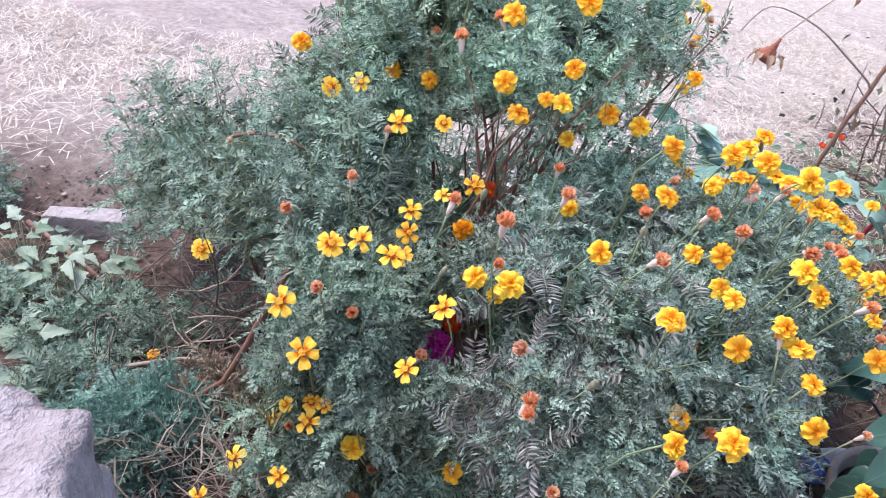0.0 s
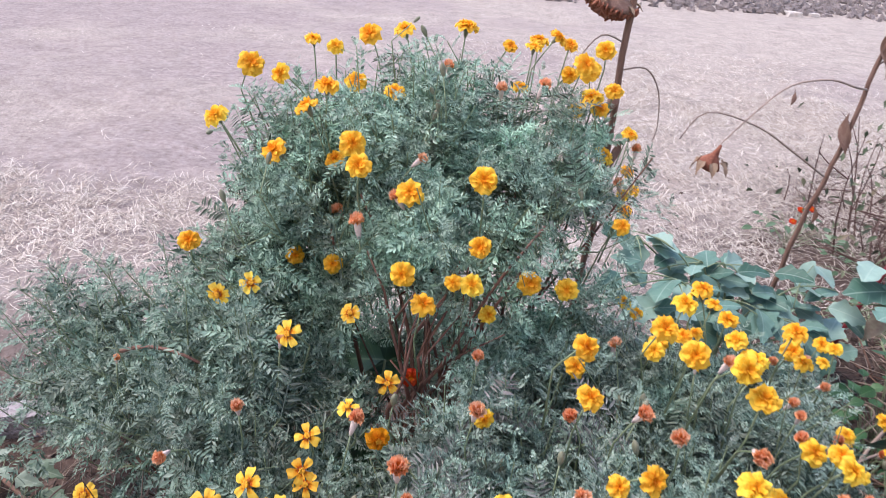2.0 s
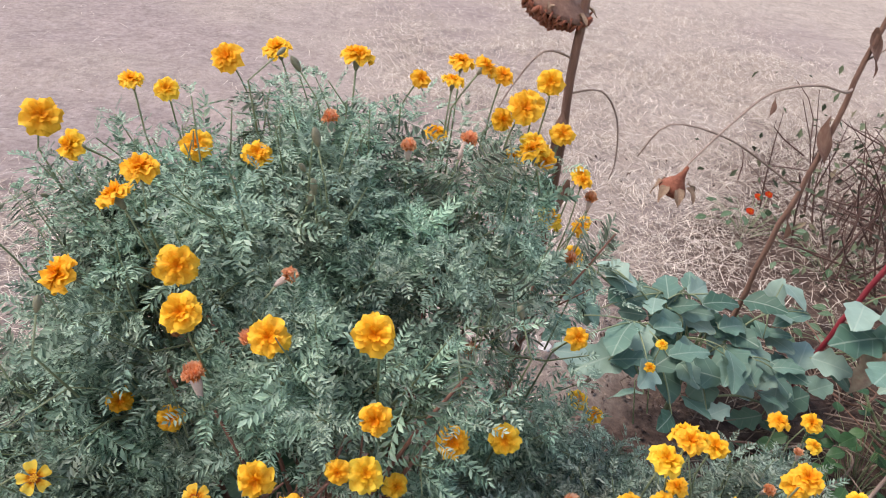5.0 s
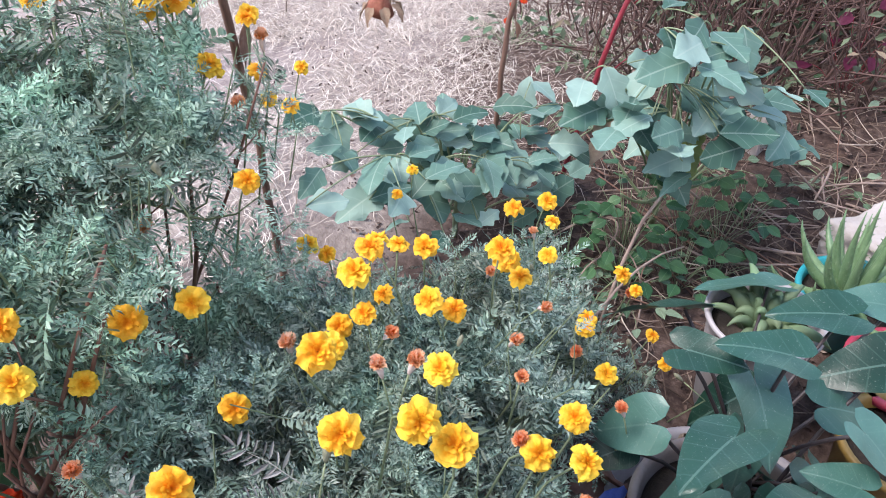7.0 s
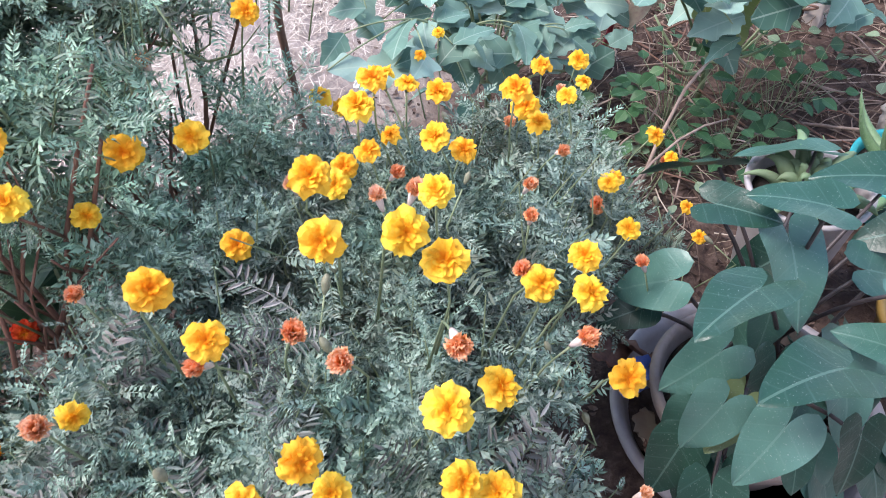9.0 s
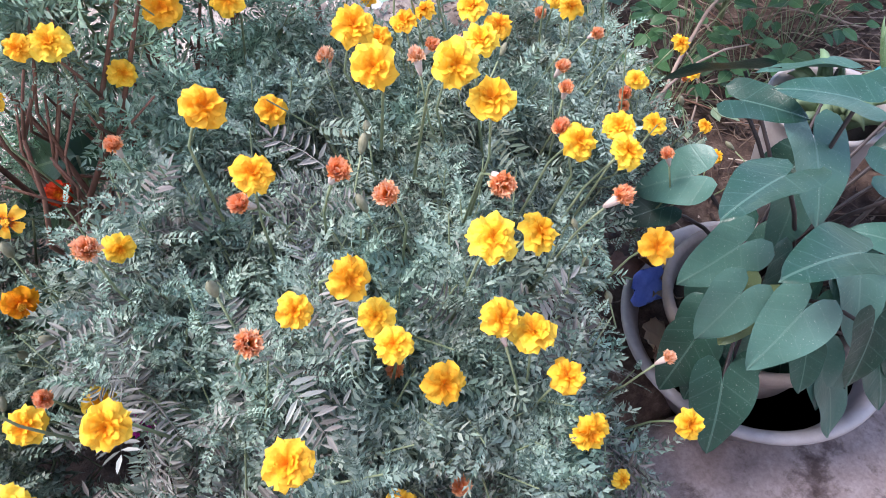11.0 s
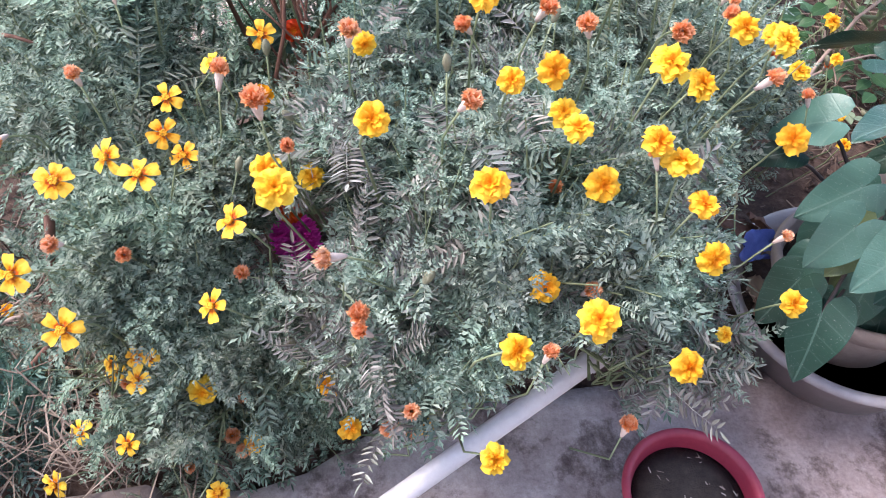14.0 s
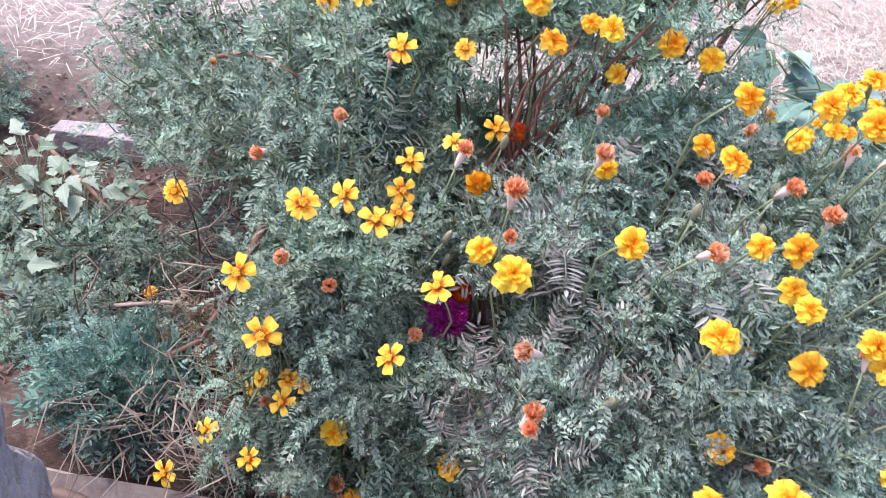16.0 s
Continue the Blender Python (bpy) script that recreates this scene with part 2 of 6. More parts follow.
EGG = veined("aubergine leaf", [(0.0, (0.045, 0.11, 0.08)), (0.5, (0.14, 0.26, 0.21)), (1.0, (0.29, 0.42, 0.36))], (0.42, 0.52, 0.45), 0.35, 4.0)
EGG_OLD = veined("yellowing leaf", [(0.0, (0.156, 0.23, 0.0736)), (1.0, (0.3, 0.32, 0.12))], (0.4, 0.42, 0.22), 0.5, 5.5)
TARO = veined("taro leaf", [(0.0, (0.008, 0.036, 0.023)), (0.45, (0.021, 0.074, 0.053)), (1.0, (0.075, 0.175, 0.145))], (0.13, 0.23, 0.19), 0.4, 4.2, 0.6, 0.1, 0.36, 0.3, 0.42)
TARO_OLD = veined("ageing taro leaf", [(0.0, (0.045, 0.085, 0.035)), (1.0, (0.14, 0.19, 0.08))], (0.22, 0.26, 0.13), 0.3, 4.2, 0.6, 0.2, 0.4, 0.35, 0.5)
WEED = veined("weed leaf", [(0.0, (0.05, 0.105, 0.05)), (0.6, (0.12, 0.2, 0.12)), (1.0, (0.24, 0.33, 0.22))], (0.4, 0.5, 0.38), 0.35, 6.0, 0.8, 0.25, 0.55)
PALE_WEED = veined("pale weed leaf", [(0.0, (0.136, 0.2, 0.136)), (0.6, (0.216, 0.288, 0.216)), (1.0, (0.304, 0.368, 0.296))], (0.45, 0.52, 0.43), 0.3, 6.0, 0.8, 0.2, 0.6)
# green darkened in the colour itself for the shade under the taller aubergine
GREEN_WEED = veined("shade-darkened weed leaf", [(0.0, (0.026, 0.084, 0.035)), (1.0, (0.065, 0.154, 0.063))], (0.16, 0.28, 0.14), 0.3, 6.0, 0.8, 0.2, 0.45)
DEEP = veined("broad dark leaf", [(0.0, (0.03, 0.08, 0.04)), (1.0, (0.06, 0.13, 0.07))], (0.14, 0.22, 0.12), 0.5, 6.0, 0.8, 0.15, 0.36)
DARK_STALK = plain("taro stalk", [(0.3, (0.022, 0.016, 0.02)), (0.7, (0.065, 0.05, 0.048))], 25, 0.5)

# ---- ground ----
def slab_z(x, y):
    return 0.06 - 0.14 * min(max(x, -1.5), 2.5)


def ground_z(x, y):
    """The soil: level in the yard, sunk under the concrete apron, a low bank to the right."""
    inset = -0.13 * (1 - smooth(0.0, 0.4, x))
    bed = -0.32 * (1 - smooth(0.76 + inset, 0.9 + inset, y))
    bank = 0.22 * smooth(2.2, 3.6, x) * (1 - smooth(2.6, 4.2, y)) * smooth(0.9, 1.4, y)
    dip = -0.06 * smooth(-0.2, -0.6, x) * (1 - smooth(1.6, 2.2, y))
    dip += 0.13 * smooth(0.15, -0.1, x) * smooth(0.69, 0.76, y) * (1 - smooth(0.82, 1.1, y))
    near = smooth(14, 5, max(abs(x), abs(y)))
    rough = near * (0.03 * (noise.noise(Vector((x * 1.3, y * 1.3, 0))))
                    + 0.012 * noise.noise(Vector((x * 6, y * 6, 3))))
    return bed + bank + dip + rough


def soil_paint():
    m, nt, bsdf, _ = shader("yard soil")
    wide = noise_of(nt, 0.55, 4, 0.55)
    fine = noise_of(nt, 26.0, 6, 0.75)
    straw = noise_of(nt, 60.0, 5, 0.8, stretch=(1.0, 0.35, 1.0), distort=1.2)
    dirt = ramp(nt, fine, [(0.25, (0.153, 0.118, 0.108)), (0.5, (0.279, 0.23, 0.221)), (0.75, (0.378, 0.325, 0.316))])
    chaff = ramp(nt, straw, [(0.35, (0.2, 0.162, 0.146)), (0.55, (0.38, 0.328, 0.29)), (0.7, (0.56, 0.5, 0.45))])
    tc = nt.nodes.new("ShaderNodeTexCoord")
    sep = nt.nodes.new("ShaderNodeSeparateXYZ")
    nt.links.new(tc.outputs["Object"], sep.inputs[0])
    # more straw towards the sunflowers, barer soil on the other side
    drift = nt.nodes.new("ShaderNodeMath")
    drift.operation = "MULTIPLY_ADD"
    drift.inputs[1].default_value = 0.04
    nt.links.new(sep.outputs["X"], drift.inputs[0])
    nt.links.new(wide, drift.inputs[2])
    where = ramp(nt, drift.outputs[0], [(0.4, (0, 0, 0)), (0.62, (1, 1, 1))])
    col = mixed(nt, where, dirt, chaff)
    clump = ramp(nt, noise_of(nt, 5.0, 5, 0.75, distort=0.6), [(0.3, (0.76, 0.75, 0.76)), (0.5, (0.97, 0.97, 0.97)), (0.7, (1.14, 1.13, 1.12))])
    col = mixed(nt, 1.0, col, clump, "MULTIPLY")
    # dark garden earth in the beds; the right side's shade is coloured in too
    wob = nt.nodes.new("ShaderNodeMath")
    wob.operation = "MULTIPLY_ADD"
    wob.inputs[1].default_value = 1.1
    nt.links.new(noise_of(nt, 2.2, 4, 0.6), wob.inputs[0])
    nt.links.new(sep.outputs["Y"], wob.inputs[2])
    bed = node(nt, "ShaderNodeMapRange")
    bed.inputs[1].default_value, bed.inputs[2].default_value = 2.35, 2.95
    side = nt.nodes.new("ShaderNodeMapRange")
    side.inputs[1].default_value, side.inputs[2].default_value = 0.95, 2.8
    side.inputs[3].default_value, side.inputs[4].default_value = 0.0, -2.2
    nt.links.new(sep.outputs["X"], side.inputs[0])
    shifted = nt.nodes.new("ShaderNodeMath")
    nt.links.new(wob.outputs[0], shifted.inputs[0])
    nt.links.new(side.outputs[0], shifted.inputs[1])
    bed.inputs[3].default_value, bed.inputs[4].default_value = 1.0, 0.0
    nt.links.new(shifted.outputs[0], bed.inputs[0])
    earth = ramp(nt, fine, [(0.25, (0.034, 0.023, 0.02)), (0.5, (0.088, 0.059, 0.05)), (0.7, (0.18, 0.13, 0.108))])
    nt.links.new(mixed(nt, bed.outputs[0], col, earth), bsdf.inputs["Base Color"])
    bsdf.inputs["Roughness"].default_value = 0.95
    bsdf.inputs["Specular IOR Level"].default_value = 0.15
    relief(nt, bsdf, fine, 0.7, 0.02)
    return m


def spread(lo, hi, near_lo, near_hi, step):
    """Grid lines: close together where the camera goes, wide apart far off."""
    lines = list(np.arange(near_lo, near_hi + 1e-6, step))
    gap, v = step, near_lo
    while v > lo:
        gap *= 1.35
        v -= gap
        lines.insert(0, max(v, lo))
    gap, v = step, near_hi
    while v < hi:
        gap *= 1.35
        v += gap
        lines.append(min(v, hi))
    return lines


gx, gy = spread(-400, 400, -2.2, 3.6, 0.06), spread(-60, 700, 0.4, 5.2, 0.06)
verts = [(x, y, ground_z(x, y)) for y in gy for x in gx]
nx = len(gx)
faces = [(j * nx + i, j * nx + i + 1, (j + 1) * nx + i + 1, (j + 1) * nx + i) for j in range(len(gy) - 1) for i in range(nx - 1)]
ground = thing("ground", "dry trodden earth yard strewn with pale straw", "ground", kind="structure",
               me=mesh_of("ground", verts, faces, soil_paint()))

# concrete apron in front of the bed
def concrete_paint():
    """Old screed: pale worn skin, brown blotches with ragged edges, a darker stretch round the basin."""
    m, nt, bsdf, _ = shader("stained concrete")
    grain = noise_of(nt, 120.0, 4, 0.7)
    skin = ramp(nt, noise_of(nt, 9.0, 7, 0.72, distort=0.15), [(0.32, (0.25, 0.2, 0.195)), (0.48, (0.37, 0.315, 0.308)), (0.62, (0.47, 0.415, 0.407)), (0.75, (0.55, 0.495, 0.485))])
    blot = ramp(nt, noise_of(nt, 7.0, 9, 0.74, distort=0.12), [(0.36, (0.9, 0.9, 0.9)), (0.43, (0.6, 0.6, 0.6)), (0.5, (0, 0, 0))])
    col = mixed(nt, blot, skin, (0.062, 0.04, 0.036))
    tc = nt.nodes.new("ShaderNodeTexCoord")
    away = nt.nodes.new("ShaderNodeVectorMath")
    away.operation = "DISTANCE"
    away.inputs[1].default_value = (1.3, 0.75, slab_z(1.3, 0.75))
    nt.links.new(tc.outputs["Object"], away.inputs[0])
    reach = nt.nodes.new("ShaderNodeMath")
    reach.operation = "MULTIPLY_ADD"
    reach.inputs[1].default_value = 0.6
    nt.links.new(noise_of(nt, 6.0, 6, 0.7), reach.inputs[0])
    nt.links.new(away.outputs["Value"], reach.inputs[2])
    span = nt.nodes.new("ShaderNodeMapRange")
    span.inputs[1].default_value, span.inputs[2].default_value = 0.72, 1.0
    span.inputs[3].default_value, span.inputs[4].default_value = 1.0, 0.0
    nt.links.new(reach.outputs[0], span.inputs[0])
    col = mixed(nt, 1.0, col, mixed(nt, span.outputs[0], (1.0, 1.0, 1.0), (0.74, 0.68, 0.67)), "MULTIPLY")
    speck = ramp(nt, grain, [(0.3, (0.8, 0.79, 0.79)), (0.6, (1.06, 1.06, 1.06))])
    nt.links.new(mixed(nt, 1.0, col, speck, "MULTIPLY"), bsdf.inputs["Base Color"])
    bsdf.inputs["Roughness"].default_value = 0.85
    bsdf.inputs["Specular IOR Level"].default_value = 0.25
    relief(nt, bsdf, noise_of(nt, 45.0, 6, 0.75), 0.6, 0.005)
    return m


CONCRETE = concrete_paint()
xs = [-2.6 + 0.08 * i for i in range(78)]
ys = [-2.4 + 0.08 * i for i in range(41)] + [0.84]
verts, faces = [], []
for y in ys:
    for x in xs:
        edge = (0.02 * noise.noise(Vector((x * 4, 1, 7))) - 0.13 * (1 - smooth(0.0, 0.4, x))) * smooth(0.4, 0.84, y)
        verts.append((x, y + edge, slab_z(x, y) + 0.004 * noise.noise(Vector((x * 5, y * 5, 1)))))
n, k = len(xs), len(ys)
faces = [(j * n + i, j * n + i + 1, (j + 1) * n + i + 1, (j + 1) * n + i) for j in range(k - 1) for i in range(n - 1)]
lip = len(verts)
verts += [(v[0], v[1], v[2] - 0.14) for v in verts[-n:]]
faces += [((k - 1) * n + i, (k - 1) * n + i + 1, lip + i + 1, lip + i) for i in range(n - 1)]
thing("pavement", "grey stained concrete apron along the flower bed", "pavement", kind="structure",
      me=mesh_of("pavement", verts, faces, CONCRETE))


# assumed house wall on the apron's near side, unseen, added to block sky light
PLASTER = plain("assumed wall plaster", [(0.3, (0.26, 0.24, 0.22)), (0.7, (0.36, 0.34, 0.32))], 3.0, 0.9, 0.4, 0.004)
bm = bmesh.new()
bmesh.ops.create_cube(bm, size=1.0, matrix=Matrix.Translation((0.6, -2.0, 1.35)) @ Matrix.Diagonal((6.0, 0.22, 3.7, 1)))
me = bpy.data.meshes.new("wall_south")
bm.to_mesh(me)
bm.free()
me.materials.append(PLASTER)
thing("wall_south", "assumed house wall out of view, added to block sky light", "wall", kind="structure", me=me)


# ---- straw and litter ----
def strand_field(name, label, material, count, area, length, width, keep, seed, lift=0.01, rise=0.25):
    rng = random.Random(seed)
    p = Pile()
    x0, x1, y0, y1 = area
    made = 0
    while made < count:
        x, y = rng.uniform(x0, x1), rng.uniform(y0, y1)
        if rng.random() > keep(x, y):
            continue
        made += 1
        a, ln = rng.uniform(0, math.tau), length * rng.uniform(0.5, 1.4)
        dx, dy = math.cos(a), math.sin(a)
        z = ground_z(x, y) + lift * rng.random()
        w = width * rng.uniform(0.6, 1.3)
        up = rise * rng.random() ** 2 * ln
        bow = rng.uniform(-0.25, 0.25) * ln
        px, py = -dy, dx
        mid = (x + dx * ln * 0.5 + px * bow, y + dy * ln * 0.5 + py * bow, z + up + 0.004)
        end = (x + dx * ln, y + dy * ln, max(z + up * 0.6, ground_z(x + dx * ln, y + dy * ln) + 0.003))
        p.add([(x - px * w, y - py * w, z), (x + px * w, y + py * w, z), (mid[0] + px * w, mid[1] + py * w, mid[2] + w),
               (mid[0] - px * w, mid[1] - py * w, mid[2] + w), end], [(0, 1, 2, 3), (3, 2, 4)])
    return thing(name, label, "straw", kind="stuff", me=p.mesh(name, material, False))


def straw_paint(name, stops):
    m, nt, bsdf, _ = shader(name)
    geo = nt.nodes.new("ShaderNodeNewGeometry")
    nt.links.new(ramp(nt, geo.outputs["Random Per Island"], stops), bsdf.inputs["Base Color"])
    bsdf.inputs["Roughness"].default_value = 0.8
    return m


STRAW = straw_paint("straw", [(0.0, (0.2, 0.15, 0.12)), (0.35, (0.4, 0.33, 0.28)), (0.7, (0.6, 0.53, 0.46)), (1.0, (0.8, 0.73, 0.65))])
HAY = straw_paint("old hay", [(0.0, (0.0707, 0.05, 0.0412)), (0.5, (0.147, 0.112, 0.091)), (1.0, (0.294, 0.238, 0.196))])
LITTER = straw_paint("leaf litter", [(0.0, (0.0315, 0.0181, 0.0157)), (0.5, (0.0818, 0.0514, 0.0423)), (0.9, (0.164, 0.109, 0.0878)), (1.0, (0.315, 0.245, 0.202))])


def patchy(x, y):
    """Straw lies in a band behind the bushes, and wider and thinner on the side of the sunflowers."""
    v = noise.noise(Vector((x * 1.1, y * 1.1, 11))) + 0.6 * noise.noise(Vector((x * 3.1, y * 3.1, 5)))
    near = smooth(1.95, 2.25, y) * (1 - smooth(2.9, 3.6, y - 0.5 * v)) * (1 - smooth(0.3, 1.0, x))
    wide = smooth(0.2, 0.9, x) * smooth(2.2, 2.9, y) * (1 - 0.75 * smooth(4.6, 6.8, y))
    return (near + wide + 0.008) * (0.25 + 0.75 * smooth(-0.45, 0.25, v)) * (1 - smooth(3.5, 4.8, x + 0.5 * v))


strand_field("straw", "pale dry straw scattered over the yard", STRAW, 74000, (-3.0, 4.8, 1.9, 7.5), 0.08, 0.0011, patchy, 3, 0.02, 0.3)
strand_field("straw", "matted dry grass stems beside the concrete edge", HAY, 300, (-0.4, -0.02, 0.73, 0.86), 0.11, 0.0012,
             lambda x, y: 1.0, 4, 0.1, 0.5)


def litter_field(name, label, count, area, keep, seed, size=0.013):
    """Fallen leaves and chips: small curled plates."""
    rng = random.Random(seed)
    p = Pile()
    x0, x1, y0, y1 = area
    made = 0
    while made < count:
        x, y = rng.uniform(x0, x1), rng.uniform(y0, y1)
        if rng.random() > keep(x, y):
            continue
        made += 1
        m = Matrix.Translation((x, y, ground_z(x, y) + 0.004 + 0.012 * rng.random())) @ Euler((rng.gauss(0, 0.35), rng.gauss(0, 0.35), rng.uniform(0, 6.3))).to_matrix().to_4x4()
        s = size * rng.uniform(0.4, 1.4)
        w = s * rng.uniform(0.3, 0.6)
        k = rng.uniform(0.1, 0.5)
        q = [(-s, 0, k * s), (-0.45 * s, -w, 0), (0.4 * s, -0.9 * w, 0.1 * s), (s, 0.1 * s, k * s), (0.45 * s, w, 0.05 * s), (-0.4 * s, 0.85 * w, 0.1 * s), (0, 0, -0.2 * s)]
        p.add([tuple(m @ Vector(v)) for v in q], [(a, (a + 1) % 6, 6) for a in range(6)])
    return thing(name, label, "leaf litter", kind="stuff", me=p.mesh(name, LITTER, False))


litter_field("leaf_litter", "brown fallen leaves on dark garden soil", 8500, (0.9, 4.0, 0.95, 3.8), lambda x, y: 1 - 0.8 * smooth(2.0, 2.9, y - 0.9 * smooth(1.8, 2.8, x)), 6, 0.009)
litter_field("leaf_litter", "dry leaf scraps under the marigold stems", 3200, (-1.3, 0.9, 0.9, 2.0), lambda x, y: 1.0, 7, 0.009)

# dark tilled bed at the far side of the yard
TILLED = plain("tilled earth", [(0.3, (0.08, 0.065, 0.065)), (0.7, (0.3, 0.25, 0.235))], 3.0, 0.95, 1.0, 0.05)
rng = random.Random(8)
p = Pile()
for i in range(2600):
    x, y = rng.uniform(1.0, 14.0), rng.uniform(10.6, 15.0)
    if y < 10.9 + 0.35 * noise.noise(Vector((x, 0, 0))) + 0.05 * x:
        continue
    s = rng.uniform(0.03, 0.11)
    q = Euler((rng.uniform(0, 3), rng.uniform(0, 3), 0)).to_matrix()
    p.add([tuple(Vector((x, y, ground_z(x, y) + 0.2 * s)) + q @ Vector(v) * s * rng.uniform(0.7, 1.2)) for v in
           ((1, 0, 0), (-1, 0, 0), (0, 1, 0), (0, -1, 0), (0, 0, 0.7), (0, 0, -0.7))],
          [(0, 2, 4), (2, 1, 4), (1, 3, 4), (3, 0, 4), (2, 0, 5), (1, 2, 5), (3, 1, 5), (0, 3, 5)])
thing("earth_clods", "dark clods of tilled earth across the yard", "soil", kind="stuff", me=p.mesh("earth_clods", TILLED, False))


# ---- marigold flower heads ----
def petal(p, rng, root, reach, width, lift, curl, spin, frill, cols=4, rows=4, notch=0.07):
    """One petal: a curved sheet from the heart outward, with a frilled end."""
    verts, faces = [], []
    ca, sa = math.cos(spin), math.sin(spin)
    for i in range(rows + 1):
        v = i / rows
        r = root + reach * v
        half = width * (0.2 + 0.8 * math.sin(min(1.0, v * 1.1 + 0.05) * math.pi * 0.5)) * (1 if v < 0.9 else 0.9)
        for k in range(cols + 1):
            u = k / cols * 2 - 1
            rr = r - 0.13 * reach * u * u * v * v - (notch * reach * (1 - abs(u)) if i == rows else 0) + (frill * 0.3 * rng.uniform(-1, 1) * reach if i == rows else 0)
            z = lift * v - curl * v * v + 0.18 * width * (u * u) * (1 - v) + frill * width * math.sin(u * 4.2 + spin * 7) * v
            y = half * u
            verts.append((ca * rr - sa * y, sa * rr + ca * y, z))
    for i in range(rows):
        for k in range(cols):
            a = i * (cols + 1) + k
            faces.append((a, a + 1, a + cols + 2, a + cols + 1))
    p.add(verts, faces)


def double_head(seed, material):
    rng = random.Random(seed)
    p = Pile()
    for count, root, reach, width, lift, curl in ((8, 0.002, 0.0195, 0.0108, 0.0, 0.005), (8, 0.002, 0.0172, 0.0092, 0.004, 0.006),
                                                  (9, 0.002, 0.0138, 0.0074, 0.0068, 0.0055), (9, 0.0012, 0.01, 0.0055, 0.0085, 0.004), (9, 0.0002, 0.0062, 0.004, 0.009, 0.0035)):
        off = rng.uniform(0, 6)
        for i in range(count):
            petal(p, rng, root, reach * rng.uniform(0.88, 1.07), width * rng.uniform(0.88, 1.15), lift * rng.uniform(0.7, 1.3) + rng.uniform(-0.0015, 0.0015),
                  curl * rng.uniform(0.2, 1.7), off + math.tau * (i + rng.uniform(-0.28, 0.28)) / count, 0.38, 5, 4, 0.08)
    return p.mesh("petals", material)


def single_head(seed, material, count=5):
    rng = random.Random(seed)
    p = Pile()
    off = rng.uniform(0, 6)
    for i in range(count):
        petal(p, rng, 0.003, 0.021 * rng.uniform(0.9, 1.08), 0.0078 * rng.uniform(0.85, 1.15), 0.0035 * rng.uniform(0.2, 1.5),
              0.004 * rng.uniform(0.3, 1.6), off + math.tau * (i + rng.uniform(-0.1, 0.1)) / count, 0.16, 5, 5, 0.13)
    return p.mesh("petals", material)


def spent_head(seed):
    rng = random.Random(seed)
    p = Pile()
    for i in range(90):
        up = (i + 0.5) / 90
        ring = math.sqrt(1 - 0.9 * up * up)
        petal(p, rng, 0.004 * ring, 0.0085 * ring * rng.uniform(0.75, 1.2), rng.uniform(0.0022, 0.0042), 0.003 + 0.013 * up + rng.uniform(0, 0.003), rng.uniform(0.0, 0.006), i * 2.4, 0.9, 3, 2, 0.3)
    return p.mesh("petals", SPENT)


def heart(seed):
    """Short ruffled tubes in the middle of a head."""
    rng = random.Random(seed)
    p = Pile()
    for i in range(20):
        a, r = i * 2.4, 0.0009 * math.sqrt(i)
        x, y = r * math.cos(a), r * math.sin(a)
        p.tube([(x, y, 0.001), (x * 1.25, y * 1.25, 0.0062 + 0.001 * rng.random())], [0.0008, 0.0013], 5)
    return p.mesh("heart", PISTIL)


def calyx_mesh(material, long=1.0):
    p = Pile()
    p.lathe([(0.0022, -0.021 * long), (0.0036, -0.017 * long), (0.0056, -0.008 * long), (0.0058, -0.002), (0.005, 0.001)], 10)
    return p.mesh("calyx", material)


def bud_mesh():
    p = Pile()
    p.lathe([(0.002, -0.02), (0.0045, -0.015), (0.0066, -0.006), (0.0068, 0.0), (0.0052, 0.006), (0.0026, 0.0105), (0.0008, 0.012)], 10)
    return p.mesh("bud", CALYX)


DOUBLES = [double_head(i, YELLOW) for i in range(6)]
ORANGES = [double_head(20 + i, ORANGE) for i in range(3)]
SINGLES = [single_head(40 + i, LEMON, 5 if i != 2 else 6) for i in range(5)]
REDS = [double_head(60 + i, SCARLET) for i in range(2)]
SPENTS = [spent_head(80 + i) for i in range(4)]
HEARTS = [heart(1), heart(2)]
GREEN_CUP, DRY_CUP, BUD = calyx_mesh(CALYX), calyx_mesh(DRY_CALYX, 1.35), bud_mesh()

KINDS = {"d": (DOUBLES, "fully open double yellow marigold bloom"), "o": (ORANGES, "open double orange marigold bloom"),
         "s": (SINGLES, "open single yellow marigold with five petals"), "r": (REDS, "deep red marigold bloom"),
         "w": (SPENTS, "withered orange-brown marigold bloom")}


